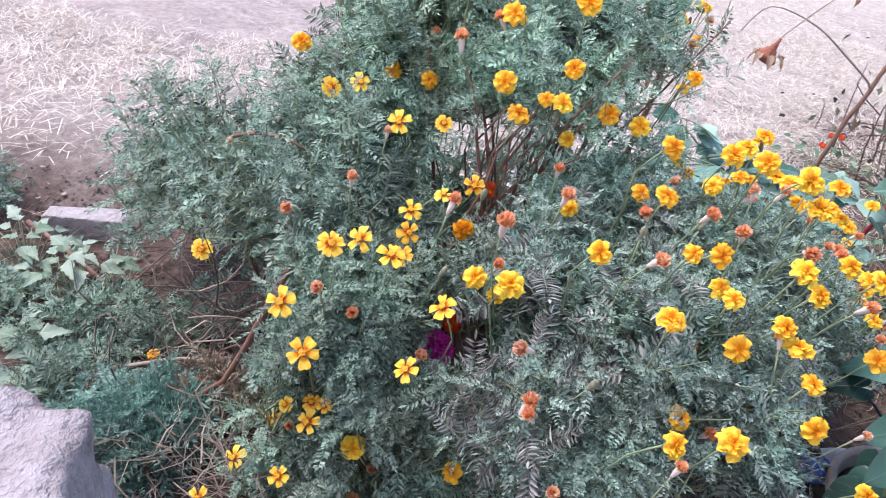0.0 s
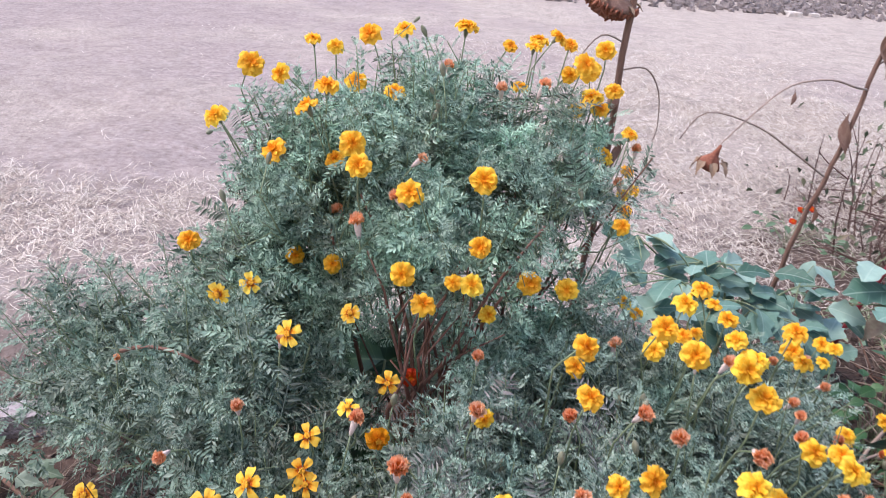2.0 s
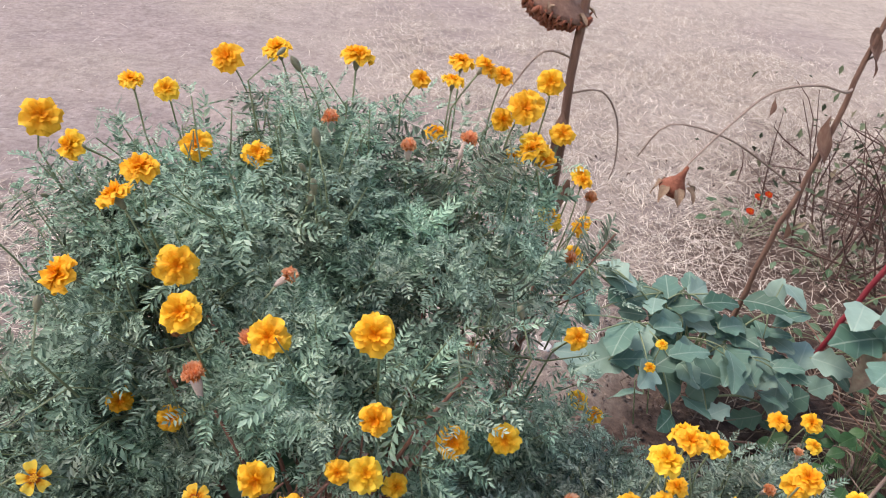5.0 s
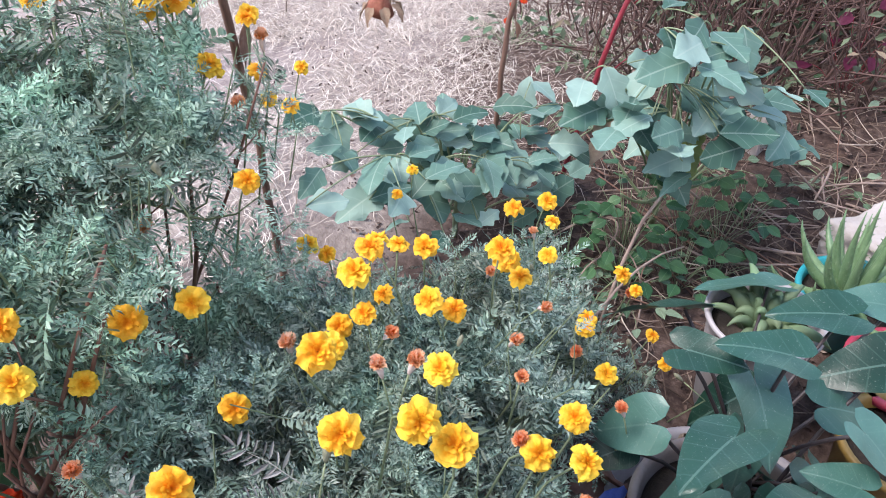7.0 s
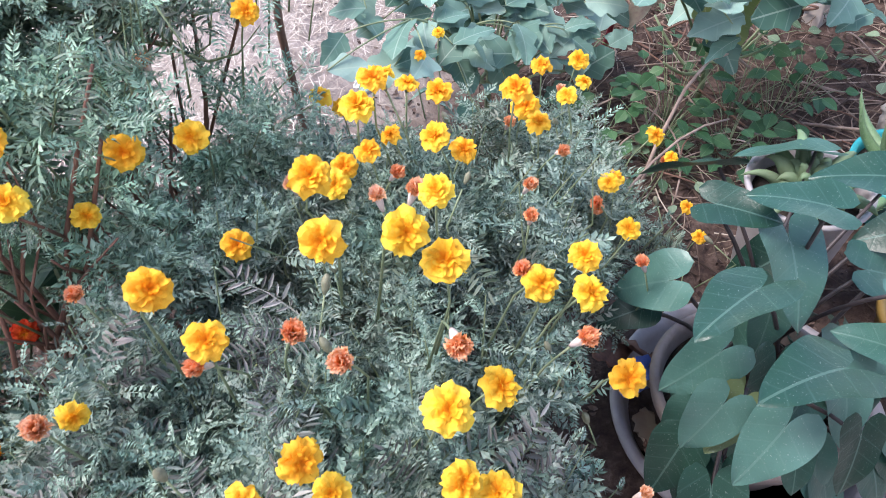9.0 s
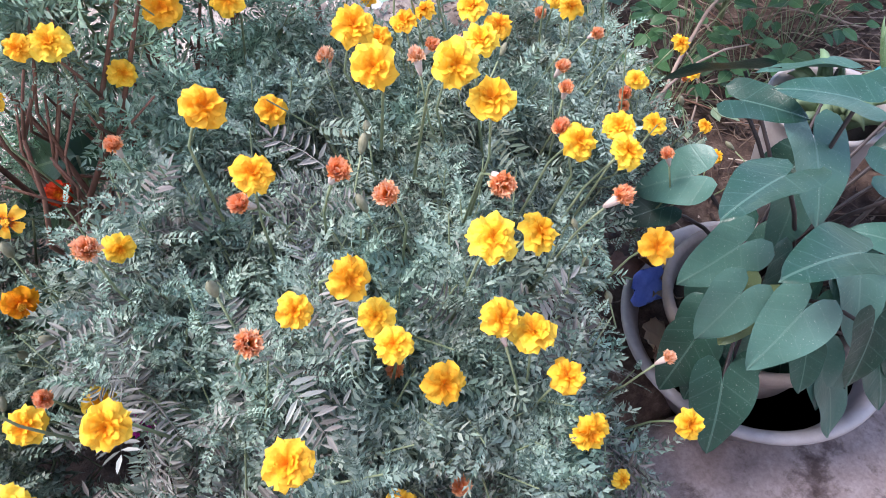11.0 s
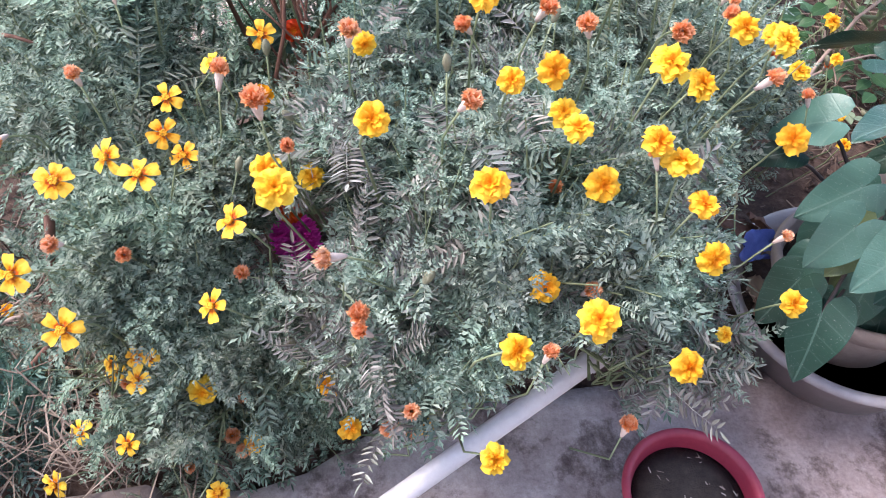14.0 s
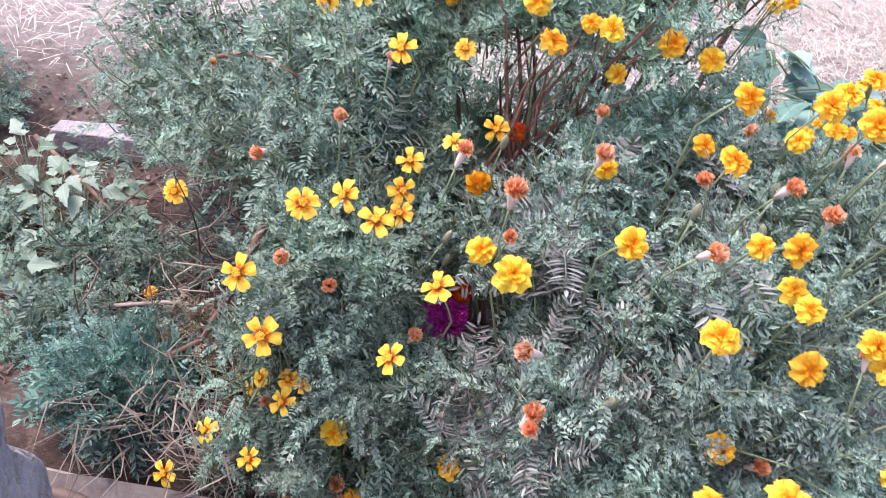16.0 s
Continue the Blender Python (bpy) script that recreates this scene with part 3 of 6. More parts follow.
# ---- marigold foliage ----
def leaf_template(seed, pairs=5, slim=0.4, toothed=True, reach=0.31, drop=0.22, teeth=2):
    """A feathered leaf one unit long: paired leaflets along a thin rib, jagged when young."""
    rng = random.Random(seed)
    v, f = [], []

    def sag(t):
        return -drop * t * t

    def leaflet(t, ang, ln):
        by, bz = t, sag(t)
        dx, dy = math.sin(ang), math.cos(ang)
        w = ln * slim * 0.5 * rng.uniform(0.85, 1.15)
        n = len(v)
        dip, fold = rng.uniform(-0.2, 0.12) * ln, rng.uniform(0.0, 0.5)

        def spot(u, s):
            return (dx * ln * u - dy * w * s, by + dy * ln * u + dx * w * s, bz + dip * u * u + 0.12 * ln * u * (1 - u) + fold * w * abs(s))

        if toothed:
            if teeth == 2:
                v.extend([spot(0, 0), spot(0.5, 0.95), spot(0.62, 0.3), spot(1, 0), spot(0.56, -0.3), spot(0.42, -1.0)])
                f.extend([(n, n + 3, n + 2, n + 1), (n, n + 5, n + 4, n + 3)])
            else:
                v.extend([spot(0, 0), spot(0.4, 0.9), spot(1, 0), spot(0.55, -1.0)])
                f.extend([(n, n + 2, n + 1), (n, n + 3, n + 2)])
        else:
            v.extend([spot(0, 0), spot(0.35, 1), spot(0.75, 0.75), spot(1, 0), spot(0.75, -0.75), spot(0.35, -1)])
            f.extend([(n, n + 3, n + 2, n + 1), (n, n + 5, n + 4, n + 3)])

    for i in range(pairs):
        t = 0.18 + 0.74 * i / (pairs - 1)
        ln = reach * (1 - 1.3 * (t - 0.5) ** 2) * rng.uniform(0.8, 1.15)
        for sgn in (-1, 1):
            leaflet(t + rng.uniform(-0.02, 0.02), sgn * math.radians(rng.uniform(42, 60) if toothed else rng.uniform(58, 76)), ln)
    leaflet(0.95, rng.uniform(-0.1, 0.1), reach * 0.85)
    n = len(v)
    v.extend([(-0.008, 0, 0), (0.008, 0, 0), (0.007, 0.5, sag(0.5)), (-0.007, 0.5, sag(0.5)), (0, 0.96, sag(0.96))])
    f.extend([(n, n + 1, n + 2, n + 3), (n + 3, n + 2, n + 4)])
    return np.array(v), f


LEAF_KINDS = [leaf_template(i, 7 + i % 2, 0.42 + 0.05 * (i % 3), True, 0.25, 0.22, 2) for i in range(8)]
FAR_KINDS = [leaf_template(60 + i, 7 + i % 2, 0.3 + 0.05 * (i % 3), True, 0.26, teeth=1) for i in range(8)]
OLD_KINDS = [leaf_template(30 + i, 8 + i % 2, 0.18 + 0.03 * (i % 2), False, 0.3, 0.12 + 0.14 * (i % 3)) for i in range(6)]


def foliage_mesh(name, places, material, kinds):
    """Many leaves joined in one mesh: places holds rows of (kind, position, along, up, size)."""
    vs, fs, base = [], [], 0
    for kind, pos, along, up, size in places:
        tv, tf = kinds[kind]
        side = np.cross(along, up)
        rot = np.stack([side, along, up], 1)
        vs.append(tv @ rot.T * size + pos)
        fs.extend([tuple(i + base for i in face) for face in tf])
        base += len(tv)
    return mesh_of(name, np.concatenate(vs).tolist(), fs, material, False)


def unit(v):
    return v / max(1e-9, np.linalg.norm(v))


ALL_HEADS, BUSHES = [], []


class Bush:
    """A marigold: woody stems from its foot, leafy shoots on rounded masses, blooms on stalks."""

    def __init__(self, label, foot, material, leaf=0.075, seed=0, old=0.0, old_material=None, name="marigold_bush", category="marigold"):
        self.ob = thing(name, label, category, Matrix.Translation(foot), "marigolds in the bed")
        self.foot, self.material, self.leaf = np.array(foot, float), material, leaf * 1.16
        self.rng, self.grow, self.thick = np.random.RandomState(seed), 1.0, 1.02
        self.clear, self.old, self.old_material, self.kinds = None, old, old_material, LEAF_KINDS
        self.places, self.old_places, self.inner_places, self.stems, self.heads = [], [], [], Pile(), []

    def local(self, m):
        return Matrix.Translation(-Vector(self.foot)) @ m

    def bloom(self, kind, x, y, z, size=1.0, face=(0.0, -0.35, 0.9), wobble=0.3):
        rng = self.rng
        size = size * 0.875 * self.grow
        n = unit(np.array(face) + rng.normal(0, wobble, 3))
        meshes, label = KINDS[kind]
        spin = rng.uniform(0, 6.28)
        m = self.local(aim((x, y, z), n, spin, size))
        head = part("flower_head", meshes[rng.randint(len(meshes))], self.ob, label, m)
        part("calyx", DRY_CUP if kind == "w" else GREEN_CUP, head)
        if kind in "so":
            part("heart", HEARTS[rng.randint(2)], head)
        self.heads.append((np.array([x, y, z]), n))
        p0 = np.array([x, y, z]) - n * 0.02 * size
        p1 = p0 - n * 0.05 - np.array([0, 0, 0.02])
        to = self.foot - p0
        p2 = p1 + unit(to + np.array([0, 0, -0.2])) * rng.uniform(0.08, 0.15)
        self.stems.tube([p0 - self.foot, p0 * 0.5 + p1 * 0.5 - n * 0.004 - self.foot, p1 - self.foot, p2 - self.foot], [0.0016, 0.0013, 0.0014, 0.0018], 5)

    def blooms(self, kind, rows, **more):
        for x, y, z, size in rows:
            self.bloom(kind, x, y, z, size, **more)

    def bud(self, x, y, z):
        n = unit(np.array([0, -0.1, 1.0]) + self.rng.normal(0, 0.35, 3))
        part("bud", BUD, self.ob, "closed green bud", self.local(aim((x, y, z), n, 0, self.rng.uniform(0.5, 0.85))))
        p0 = np.array([x, y, z]) - n * 0.017
        self.stems.tube([p0 - self.foot, p0 - n * 0.05 - self.foot, p0 - n * 0.05 + unit(self.foot - p0) * 0.08 - self.foot], [0.0012, 0.0012, 0.0016], 5)

    def mass(self, centre, radii, shoots, low=-0.35, buds=0.0, nodes=5, droop=0.0):
        """Shoots with opposite leaves over a rounded mass."""
        rng, c, r = self.rng, np.array(centre, float), np.array(radii, float)
        for _ in range(int(shoots * self.thick)):
            while True:
                d = unit(rng.normal(0, 1, 3))
                if d[2] > low:
                    break
            depth = 1 - 0.3 * rng.rand() ** 2.2
            tip = c + d * r * depth
            if tip[2] < 0.02 or self.clear and self.clear(tip):
                continue
            patch = noise.noise(Vector(tip * 8.5)) + 0.4 * noise.noise(Vector(tip * 19))
            if patch < -0.12 + 0.25 * (rng.rand() - 0.5) and depth > 0.85:
                depth *= 0.68
            lump = 1 + 0.27 * patch
            tip = c + d * r * depth * lump
            out = unit(d / r)
            way = unit(out * 0.75 + np.array([0, 0, 0.55 - droop]) + rng.normal(0, 0.28, 3))
            e = unit(np.cross(way, rng.normal(0, 1, 3)))
            long = self.leaf * rng.uniform(0.75, 1.2)
            if self.old and noise.noise(Vector(tip * 6.0 + 40.0)) + 0.25 * rng.normal() > 0.45 - self.old:
                for k in range(4):
                    al = unit(np.cross(out, rng.normal(0, 1, 3)) + 0.25 * out + rng.normal(0, 0.2, 3) - np.array([0, 0, 0.15]))
                    up = unit(out + rng.normal(0, 0.5, 3) + np.array([0, -0.1, 0.3]))
                    up = unit(up - al * np.dot(up, al))
                    self.old_places.append((rng.randint(len(OLD_KINDS)), tip - way * 0.02 * k - out * 0.004, al, up, self.leaf * rng.uniform(0.9, 1.4)))
                nodes_here = 2
            else:
                nodes_here = nodes
            for k in range(nodes_here):
                pos = tip - way * (0.3 * long * k)
                grow = 0.45 + 0.13 * min(k, 4)
                for sgn in (-1, 1):
                    al = unit(e * sgn + way * (0.95 - 0.17 * k) + rng.normal(0, 0.16, 3) - np.array([0, 0, 0.05 * k]))
                    up = unit(way - al * np.dot(way, al) + rng.normal(0, 0.15, 3))
                    up = unit(up - al * np.dot(up, al))
                    self.places.append((rng.randint(len(LEAF_KINDS)), pos, al, up, long * grow * rng.uniform(0.8, 1.2)))
                e = np.cross(way, e)
            for k in range(2):
                pos = c + d * r * depth * lump * rng.uniform(0.35, 0.72) + rng.normal(0, 0.015, 3)
                al = unit(rng.normal(0, 1, 3) + 0.4 * out)
                up = unit(np.cross(al, rng.normal(0, 1, 3)))
                self.inner_places.append((rng.randint(len(FAR_KINDS)), pos, al, up if up[2] > 0 else -up, self.leaf * rng.uniform(0.9, 1.3)))
            inner = c + (tip - c) * 0.35 - np.array([0, 0, 0.25 * r[2]])
            if self.clear and (self.clear(inner * 0.5 + tip * 0.5) or self.clear(tip - way * 0.1)):
                continue
            self.stems.tube([tip - self.foot, tip - way * 0.1 - self.foot, inner * 0.5 + (tip - way * 0.16) * 0.5 - self.foot, inner - self.foot], [0.0008, 0.0014, 0.002, 0.0026], 4, False)
            if rng.rand() < buds:
                b = tip + way * 0.05 + np.array([0, 0, 0.02])
                if all(np.linalg.norm((b - h) - n * np.dot(b - h, n)) > 0.05 for h, n in self.heads):
                    self.bud(*b)

    def trunk(self, to, thick=0.006):
        rng = self.rng
        a, b = self.foot + np.append(rng.normal(0, 0.03, 2), -0.02), np.array(to)
        mid = a * 0.45 + b * 0.55 + np.append(rng.normal(0, 0.025, 2), 0)
        pts = [a, a * 0.6 + mid * 0.4 + np.append(rng.normal(0, 0.012, 2), 0), mid, mid * 0.4 + b * 0.6 + rng.normal(0, 0.012, 3), b]
        p = Pile()
        p.tube([q - self.foot for q in pts], [thick * 1.25, thick * 1.1, thick, thick * 0.75, thick * 0.45], 7)
        part("woody_stem", p.mesh("woody_stem", WOODY), self.ob, "bare reddish-brown woody stem")

    def kept(self, places):
        keep = []
        hp = np.array([h for h, _ in ALL_HEADS]).reshape(-1, 3)
        hn = np.array([n for _, n in ALL_HEADS]).reshape(-1, 3)
        for row in places:
            mid = row[1] + row[2] * row[4] * 0.5
            if self.clear and self.clear(mid):
                continue
            if len(hp):
                off = mid - hp
                along = (off * hn).sum(1)
                across = np.linalg.norm(off - along[:, None] * hn, axis=1)
                if ((along > -0.006) & (along < 0.12) & (across < 0.034)).any():
                    continue
            keep.append((row[0], row[1] - self.foot, *row[2:]))
        return keep

    def done(self):
        part("foliage", foliage_mesh("foliage", self.kept(self.places), self.material, self.kinds), self.ob, kind="stuff")
        part("inner_foliage", foliage_mesh("inner_foliage", self.kept(self.inner_places), self.material, FAR_KINDS), self.ob, "shaded leaves inside the bush", kind="stuff")
        if self.old_places:
            part("old_foliage", foliage_mesh("old_foliage", self.kept(self.old_places), self.old_material, OLD_KINDS), self.ob, "larger withering feathered leaves", kind="stuff")
        part("stemwork", self.stems.mesh("stemwork", STEM), self.ob, kind="stuff")
        return self.ob


BROAD = ((0.117, 1.53, 0.37), (0.122, 1.26, 0.33))


def bare_gap(q):
    """Hollows where only woody stems and two broad leaves stand."""
    if 0.13 < q[0] < 0.27 and 1.08 < q[1] < 1.34 and 0.52 < q[2] < 0.74 - 0.5 * abs(q[0] - 0.2):
        return True
    for a, b in ((BROAD[0], (0.16, 0.95, 0.87)), (BROAD[0], (0.27, 0.98, 0.79)), (BROAD[1], (0.1, 0.9, 0.6))):
        a, b, p = np.array(a), np.array(b), np.array(q[:3])
        f = min(1.0, max(0.0, np.dot(p - a, b - a) / np.dot(b - a, b - a)))
        if np.linalg.norm(p - a - f * (b - a)) < 0.05:
            return True
    return False


def airy(q):
    """The bush's far side is thin: stems and straw show between its sprays."""
    if q[0] < 0.3 or q[2] > 1.0 or q[2] < 0.58:
        return False
    v = Vector(q[:3])
    return noise.noise(v * 11.0) + 0.45 * noise.noise(v * 27.0) < min(-0.06, 0.9 * (q[0] - 0.3) - 0.2) - 0.6 * max(0.0, q[2] - 0.9)


COMB = (0.152, 1.05, 0.27)


def near_comb(q):
    """A hollow above the cockscomb and the red bloom beside it."""
    p, a = np.array(q[:3]), np.array(COMB)
    for way, wide in (((-0.02, -0.47, 0.51), 0.034), ((0.08, -0.46, 0.51), 0.04), ((0.13, -0.39, 0.52), 0.036)):
        w = np.array(way)
        f = min(1.0, max(0.0, np.dot(p - a, w) / np.dot(w, w)))
        if np.linalg.norm(p - a - f * w) < wide:
            return True
    return False


def left_hollow(q):
    """Dark gap with dead twigs under the left growth."""
    return q[0] < -0.17 and q[1] < 1.22 and q[2] < 0.39 - (q[1] - 1.1) * 0.75


def beside_basin(q):
    """The bush ends short of the basin."""
    return q[1] < 1.0 and q[0] > 0.985 + 0.5 * (q[1] - 0.99) - 0.62 * (q[2] - 0.3)


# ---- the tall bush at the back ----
back = Bush("tall leafy marigold bush crowned with yellow-orange blooms", (0.33, 1.42, 0.0), FERN_LIT, 0.054, 1, -0.12, OLD_GREEN)
back.grow = 1.15
back.clear, back.kinds = lambda q: bare_gap(q) or airy(q), FAR_KINDS
back.blooms("d", [(-0.119, 1.563, 1.037, 1.25), (-0.045, 1.442, 1.049, 0.95), (0.005, 1.406, 1.005, 1.08), (0.043, 1.394, 1.047, 1.05),
                  (0.086, 1.499, 1.03, 1.0), (0.159, 1.519, 1.009, 1.00), (0.172, 1.744, 1.087, 1.1), (0.041, 1.57, 1.077, 0.8),
                  (0.099, 1.716, 1.078, 1.2), (0.293, 1.595, 1.126, 1.1), (0.461, 1.717, 1.087, 1.0), (-0.001, 1.568, 1.089, 0.8)],
            face=(0, -0.5, 0.85))
back.blooms("d", [(0.411, 1.598, 1.013, 0.8), (0.523, 1.536, 1.078, 1.15), (0.546, 1.543, 1.014, 1.1), (0.540, 1.622, 0.962, 0.80),
                  (0.684, 1.670, 0.902, 0.83), (0.698, 1.716, 0.891, 0.82), (0.585, 1.333, 0.832, 0.79), (0.753, 1.795, 0.665, 0.90),
                  (0.50, 1.56, 1.05, 0.8), (0.600, 1.564, 0.888, 1.08), (0.69, 1.66, 0.76, 0.7)], face=(0.2, -0.5, 0.8))
back.blooms("d", [(0.191, 1.243, 0.917, 1.07), (0.095, 1.291, 0.979, 1.06), (0.056, 1.389, 0.915, 0.96), (-0.039, 1.317, 0.951, 1.15),
                  (0.109, 1.221, 0.969, 1.05), (-0.146, 1.373, 0.989, 1.02), (0.301, 1.175, 0.973, 1.08), (-0.191, 1.308, 0.780, 0.96),
                  (0.062, 1.288, 0.754, 0.83), (-0.011, 1.335, 0.743, 0.84), (0.183, 1.121, 0.833, 0.94), (0.304, 1.171, 0.860, 0.89),
                  (0.219, 1.117, 0.786, 0.98), (0.402, 1.213, 0.774, 1.00), (0.473, 1.233, 0.752, 0.95), (0.336, 1.200, 0.716, 0.77),
                  (0.295, 1.145, 0.806, 0.96), (0.265, 1.15, 0.805, 0.7)], face=(0, -0.65, 0.6))
back.blooms("d", [(0.575, 1.6, 1.095, 0.95), (0.554, 1.628, 1.048, 1.23), (0.608, 1.6, 1.015, 0.9), (0.579, 1.578, 0.983, 0.89), (0.595, 1.638, 0.965, 0.95), (0.561, 1.584, 1.006, 0.99),
                  (0.477, 1.6, 1.115, 0.9), (0.505, 1.61, 1.1, 0.8), (0.43, 1.6, 1.093, 0.8), (0.385, 1.61, 1.09, 0.7), (0.600, 1.572, 0.887, 0.89), (0.678, 1.62, 0.835, 0.75)], face=(0.15, -0.55, 0.8))
back.blooms("w", [(0.063, 1.382, 0.816, 0.95), (0.106, 1.253, 0.855, 1.1), (0.209, 1.311, 0.95, 0.8), (0.448, 1.363, 0.787, 0.93),
                  (0.36, 1.5, 1.03, 0.9), (0.257, 1.511, 1.061, 0.94), (0.44, 1.5, 1.04, 1.0), (0.7, 1.66, 0.87, 0.9), (0.62, 1.5, 0.85, 0.9),
                  (0.17, 1.26, 0.9, 0.9), (0.31, 1.1, 0.7, 0.8)])
back.blooms("d", [(0.826, 1.954, 0.656, 0.75)])
back.mass((0.22, 1.54, 0.83), (0.40, 0.28, 0.25), 330, -0.4, 0.1)
back.mass((0.24, 1.53, 0.88), (0.33, 0.22, 0.18), 150, -0.1, 0.04)
back.mass((0.52, 1.58, 0.88), (0.14, 0.12, 0.15), 70, -0.4, 0.04)
back.mass((0.04, 1.42, 0.74), (0.26, 0.22, 0.26), 130, -0.4, 0.08)
back.mass((0.45, 1.47, 0.8), (0.24, 0.22, 0.23), 105, -0.35, 0.08)
back.mass((0.28, 1.3, 0.76), (0.26, 0.16, 0.18), 80, -0.3, 0.04)
back.mass((0.03, 1.3, 0.62), (0.14, 0.12, 0.16), 50, -0.4)
back.mass((0.36, 1.22, 0.6), (0.12, 0.1, 0.14), 40, -0.4)
back.mass((0.52, 1.38, 0.46), (0.18, 0.13, 0.17), 42, -0.3)
back.mass((0.53, 1.41, 0.62), (0.12, 0.12, 0.14), 40, -0.4)
back.mass((0.66, 1.4, 0.4), (0.15, 0.13, 0.2), 46, -0.3)
back.mass((0.16, 1.62, 0.32), (0.26, 0.1, 0.28), 60, -0.5)
wrng = random.Random(77)
back.mass((0.3, 1.66, 0.3), (0.3, 0.12, 0.28), 16, -0.5)
for i in range(15):
    a = i * 2.4
    back.trunk((0.27 + 0.28 * math.cos(a) * wrng.uniform(0.3, 1), 1.43 + 0.2 * math.sin(a) * wrng.uniform(0.3, 1), wrng.uniform(0.5, 0.9)), wrng.uniform(0.0022, 0.005))
for i in range(7):
    fork = Vector((0.2 + wrng.gauss(0, 0.025), 1.2 + wrng.gauss(0, 0.03), wrng.uniform(0.45, 0.6)))
    top = Vector((0.2 + wrng.uniform(-0.2, 0.22), 1.28 + wrng.uniform(-0.08, 0.1), wrng.uniform(0.74, 0.88)))
    p = Pile()
    low = Vector((0.22 + wrng.gauss(0, 0.03), 1.3, 0.0))
    pts = [low, low.lerp(fork, 0.5) + Vector((wrng.gauss(0, 0.02), 0, 0)), fork]
    for k in (0.25, 0.5, 0.75):
        pts.append(fork.lerp(top, k) + Vector((wrng.gauss(0, 0.014), wrng.gauss(0, 0.014), 0)))
    pts.append(top)
    thick = wrng.uniform(0.6, 1.15)
    p.tube([q - Vector(back.foot) for q in pts], [r * thick for r in (0.0055, 0.0048, 0.0042, 0.0036, 0.003, 0.0025, 0.0018)], 7)
    for k in (3, 4):
        tip = pts[k] + Vector((wrng.gauss(0, 0.05), wrng.gauss(0, 0.04), wrng.uniform(0.05, 0.12)))
        p.tube([q - Vector(back.foot) for q in (pts[k], pts[k].lerp(tip, 0.5) + Vector((wrng.gauss(0, 0.008), 0, 0)), tip)], [0.0024, 0.002, 0.0014], 5)
    part("woody_stem", p.mesh("woody_stem", WOODY), back.ob, "bare reddish-brown woody stem")
for i in range(6):
    a = Vector((0.36 + wrng.gauss(0, 0.05), 1.44 + wrng.gauss(0, 0.05), 0.3))
    top = Vector((wrng.uniform(0.32, 0.66), wrng.uniform(1.38, 1.6), wrng.uniform(0.78, 1.0)))
    pts = [a, a.lerp(top, 0.35) + Vector((wrng.gauss(0, 0.015), wrng.gauss(0, 0.015), 0)), a.lerp(top, 0.7) + Vector((wrng.gauss(0, 0.012), wrng.gauss(0, 0.012), 0)), top]
    p = Pile()
    p.tube([q - Vector(back.foot) for q in pts], [0.0034, 0.003, 0.0024, 0.0014], 6)
    for k in (1, 2, 2):
        tip = pts[k] + Vector((wrng.gauss(0.02, 0.06), wrng.gauss(0, 0.05), wrng.uniform(0.06, 0.14)))
        p.tube([q - Vector(back.foot) for q in (pts[k], pts[k].lerp(tip, 0.5) + Vector((wrng.gauss(0, 0.01), 0, 0)), tip)], [0.002, 0.0016, 0.001], 5)
    part("woody_stem", p.mesh("woody_stem", WOODY), back.ob, "bare reddish-brown woody stem")
BUSHES.append(back)

# ---- feathery growth to the left, almost without blooms ----
left = Bush("spreading feathery grey-green marigold growth with few blooms", (-0.2, 1.35, -0.02), FERN, 0.056, 2, -0.15, OLD_GREEN)
left.clear, left.kinds = lambda q: bare_gap(q) or left_hollow(q) or near_comb(q), FAR_KINDS
left.blooms("s", [(-0.113, 1.183, 0.748, 1.08), (-0.064, 1.202, 0.759, 0.96), (0.099, 1.207, 0.704, 0.95), (0.018, 1.068, 0.754, 1.09), (0.168, 1.107, 0.636, 1.03),
                  (0.110, 1.024, 0.654, 0.88), (-0.297, 1.009, 0.478, 1.07)], face=(-0.1, -0.6, 0.7))
left.blooms("r", [(0.208, 1.174, 0.596, 0.91)])
left.blooms("o", [(0.157, 1.027, 0.588, 1.11)], face=(0, -0.7, 0.6))
left.blooms("w", [(-0.045, 0.990, 0.680, 0.92), (-0.136, 0.925, 0.644, 0.9), (0.0, 1.1, 0.72, 0.7), (-0.3, 1.2, 0.6, 0.6), (0.125, 0.98, 0.67, 1.1)])
left.mass((-0.1, 1.2, 0.5), (0.26, 0.24, 0.24), 150, -0.4)
left.mass((0.08, 1.12, 0.42), (0.14, 0.12, 0.2), 40, -0.4)
left.mass((-0.12, 1.42, 0.62), (0.2, 0.18, 0.2), 60, -0.4)
left.mass((-0.36, 1.42, 0.42), (0.27, 0.27, 0.25), 125, -0.5)
left.mass((-0.55, 1.66, 0.25), (0.16, 0.2, 0.18), 45, -0.5)
for to in ((-0.1, 1.2, 0.5), (-0.35, 1.4, 0.45), (-0.55, 1.5, 0.3), (-0.25, 1.15, 0.4)):
    left.trunk(to, 0.004)
BUSHES.append(left)

def below_pipe(q):
    """The foliage stops above the leaning pipe."""
    return 0.16 < q[0] < 0.59 and q[1] < 0.735 + 0.33 * (q[0] - 0.6) + 0.085 - (q[2] - 0.28 - 0.42 * (q[0] - 0.6)) * 0.6 and q[2] < 0.56


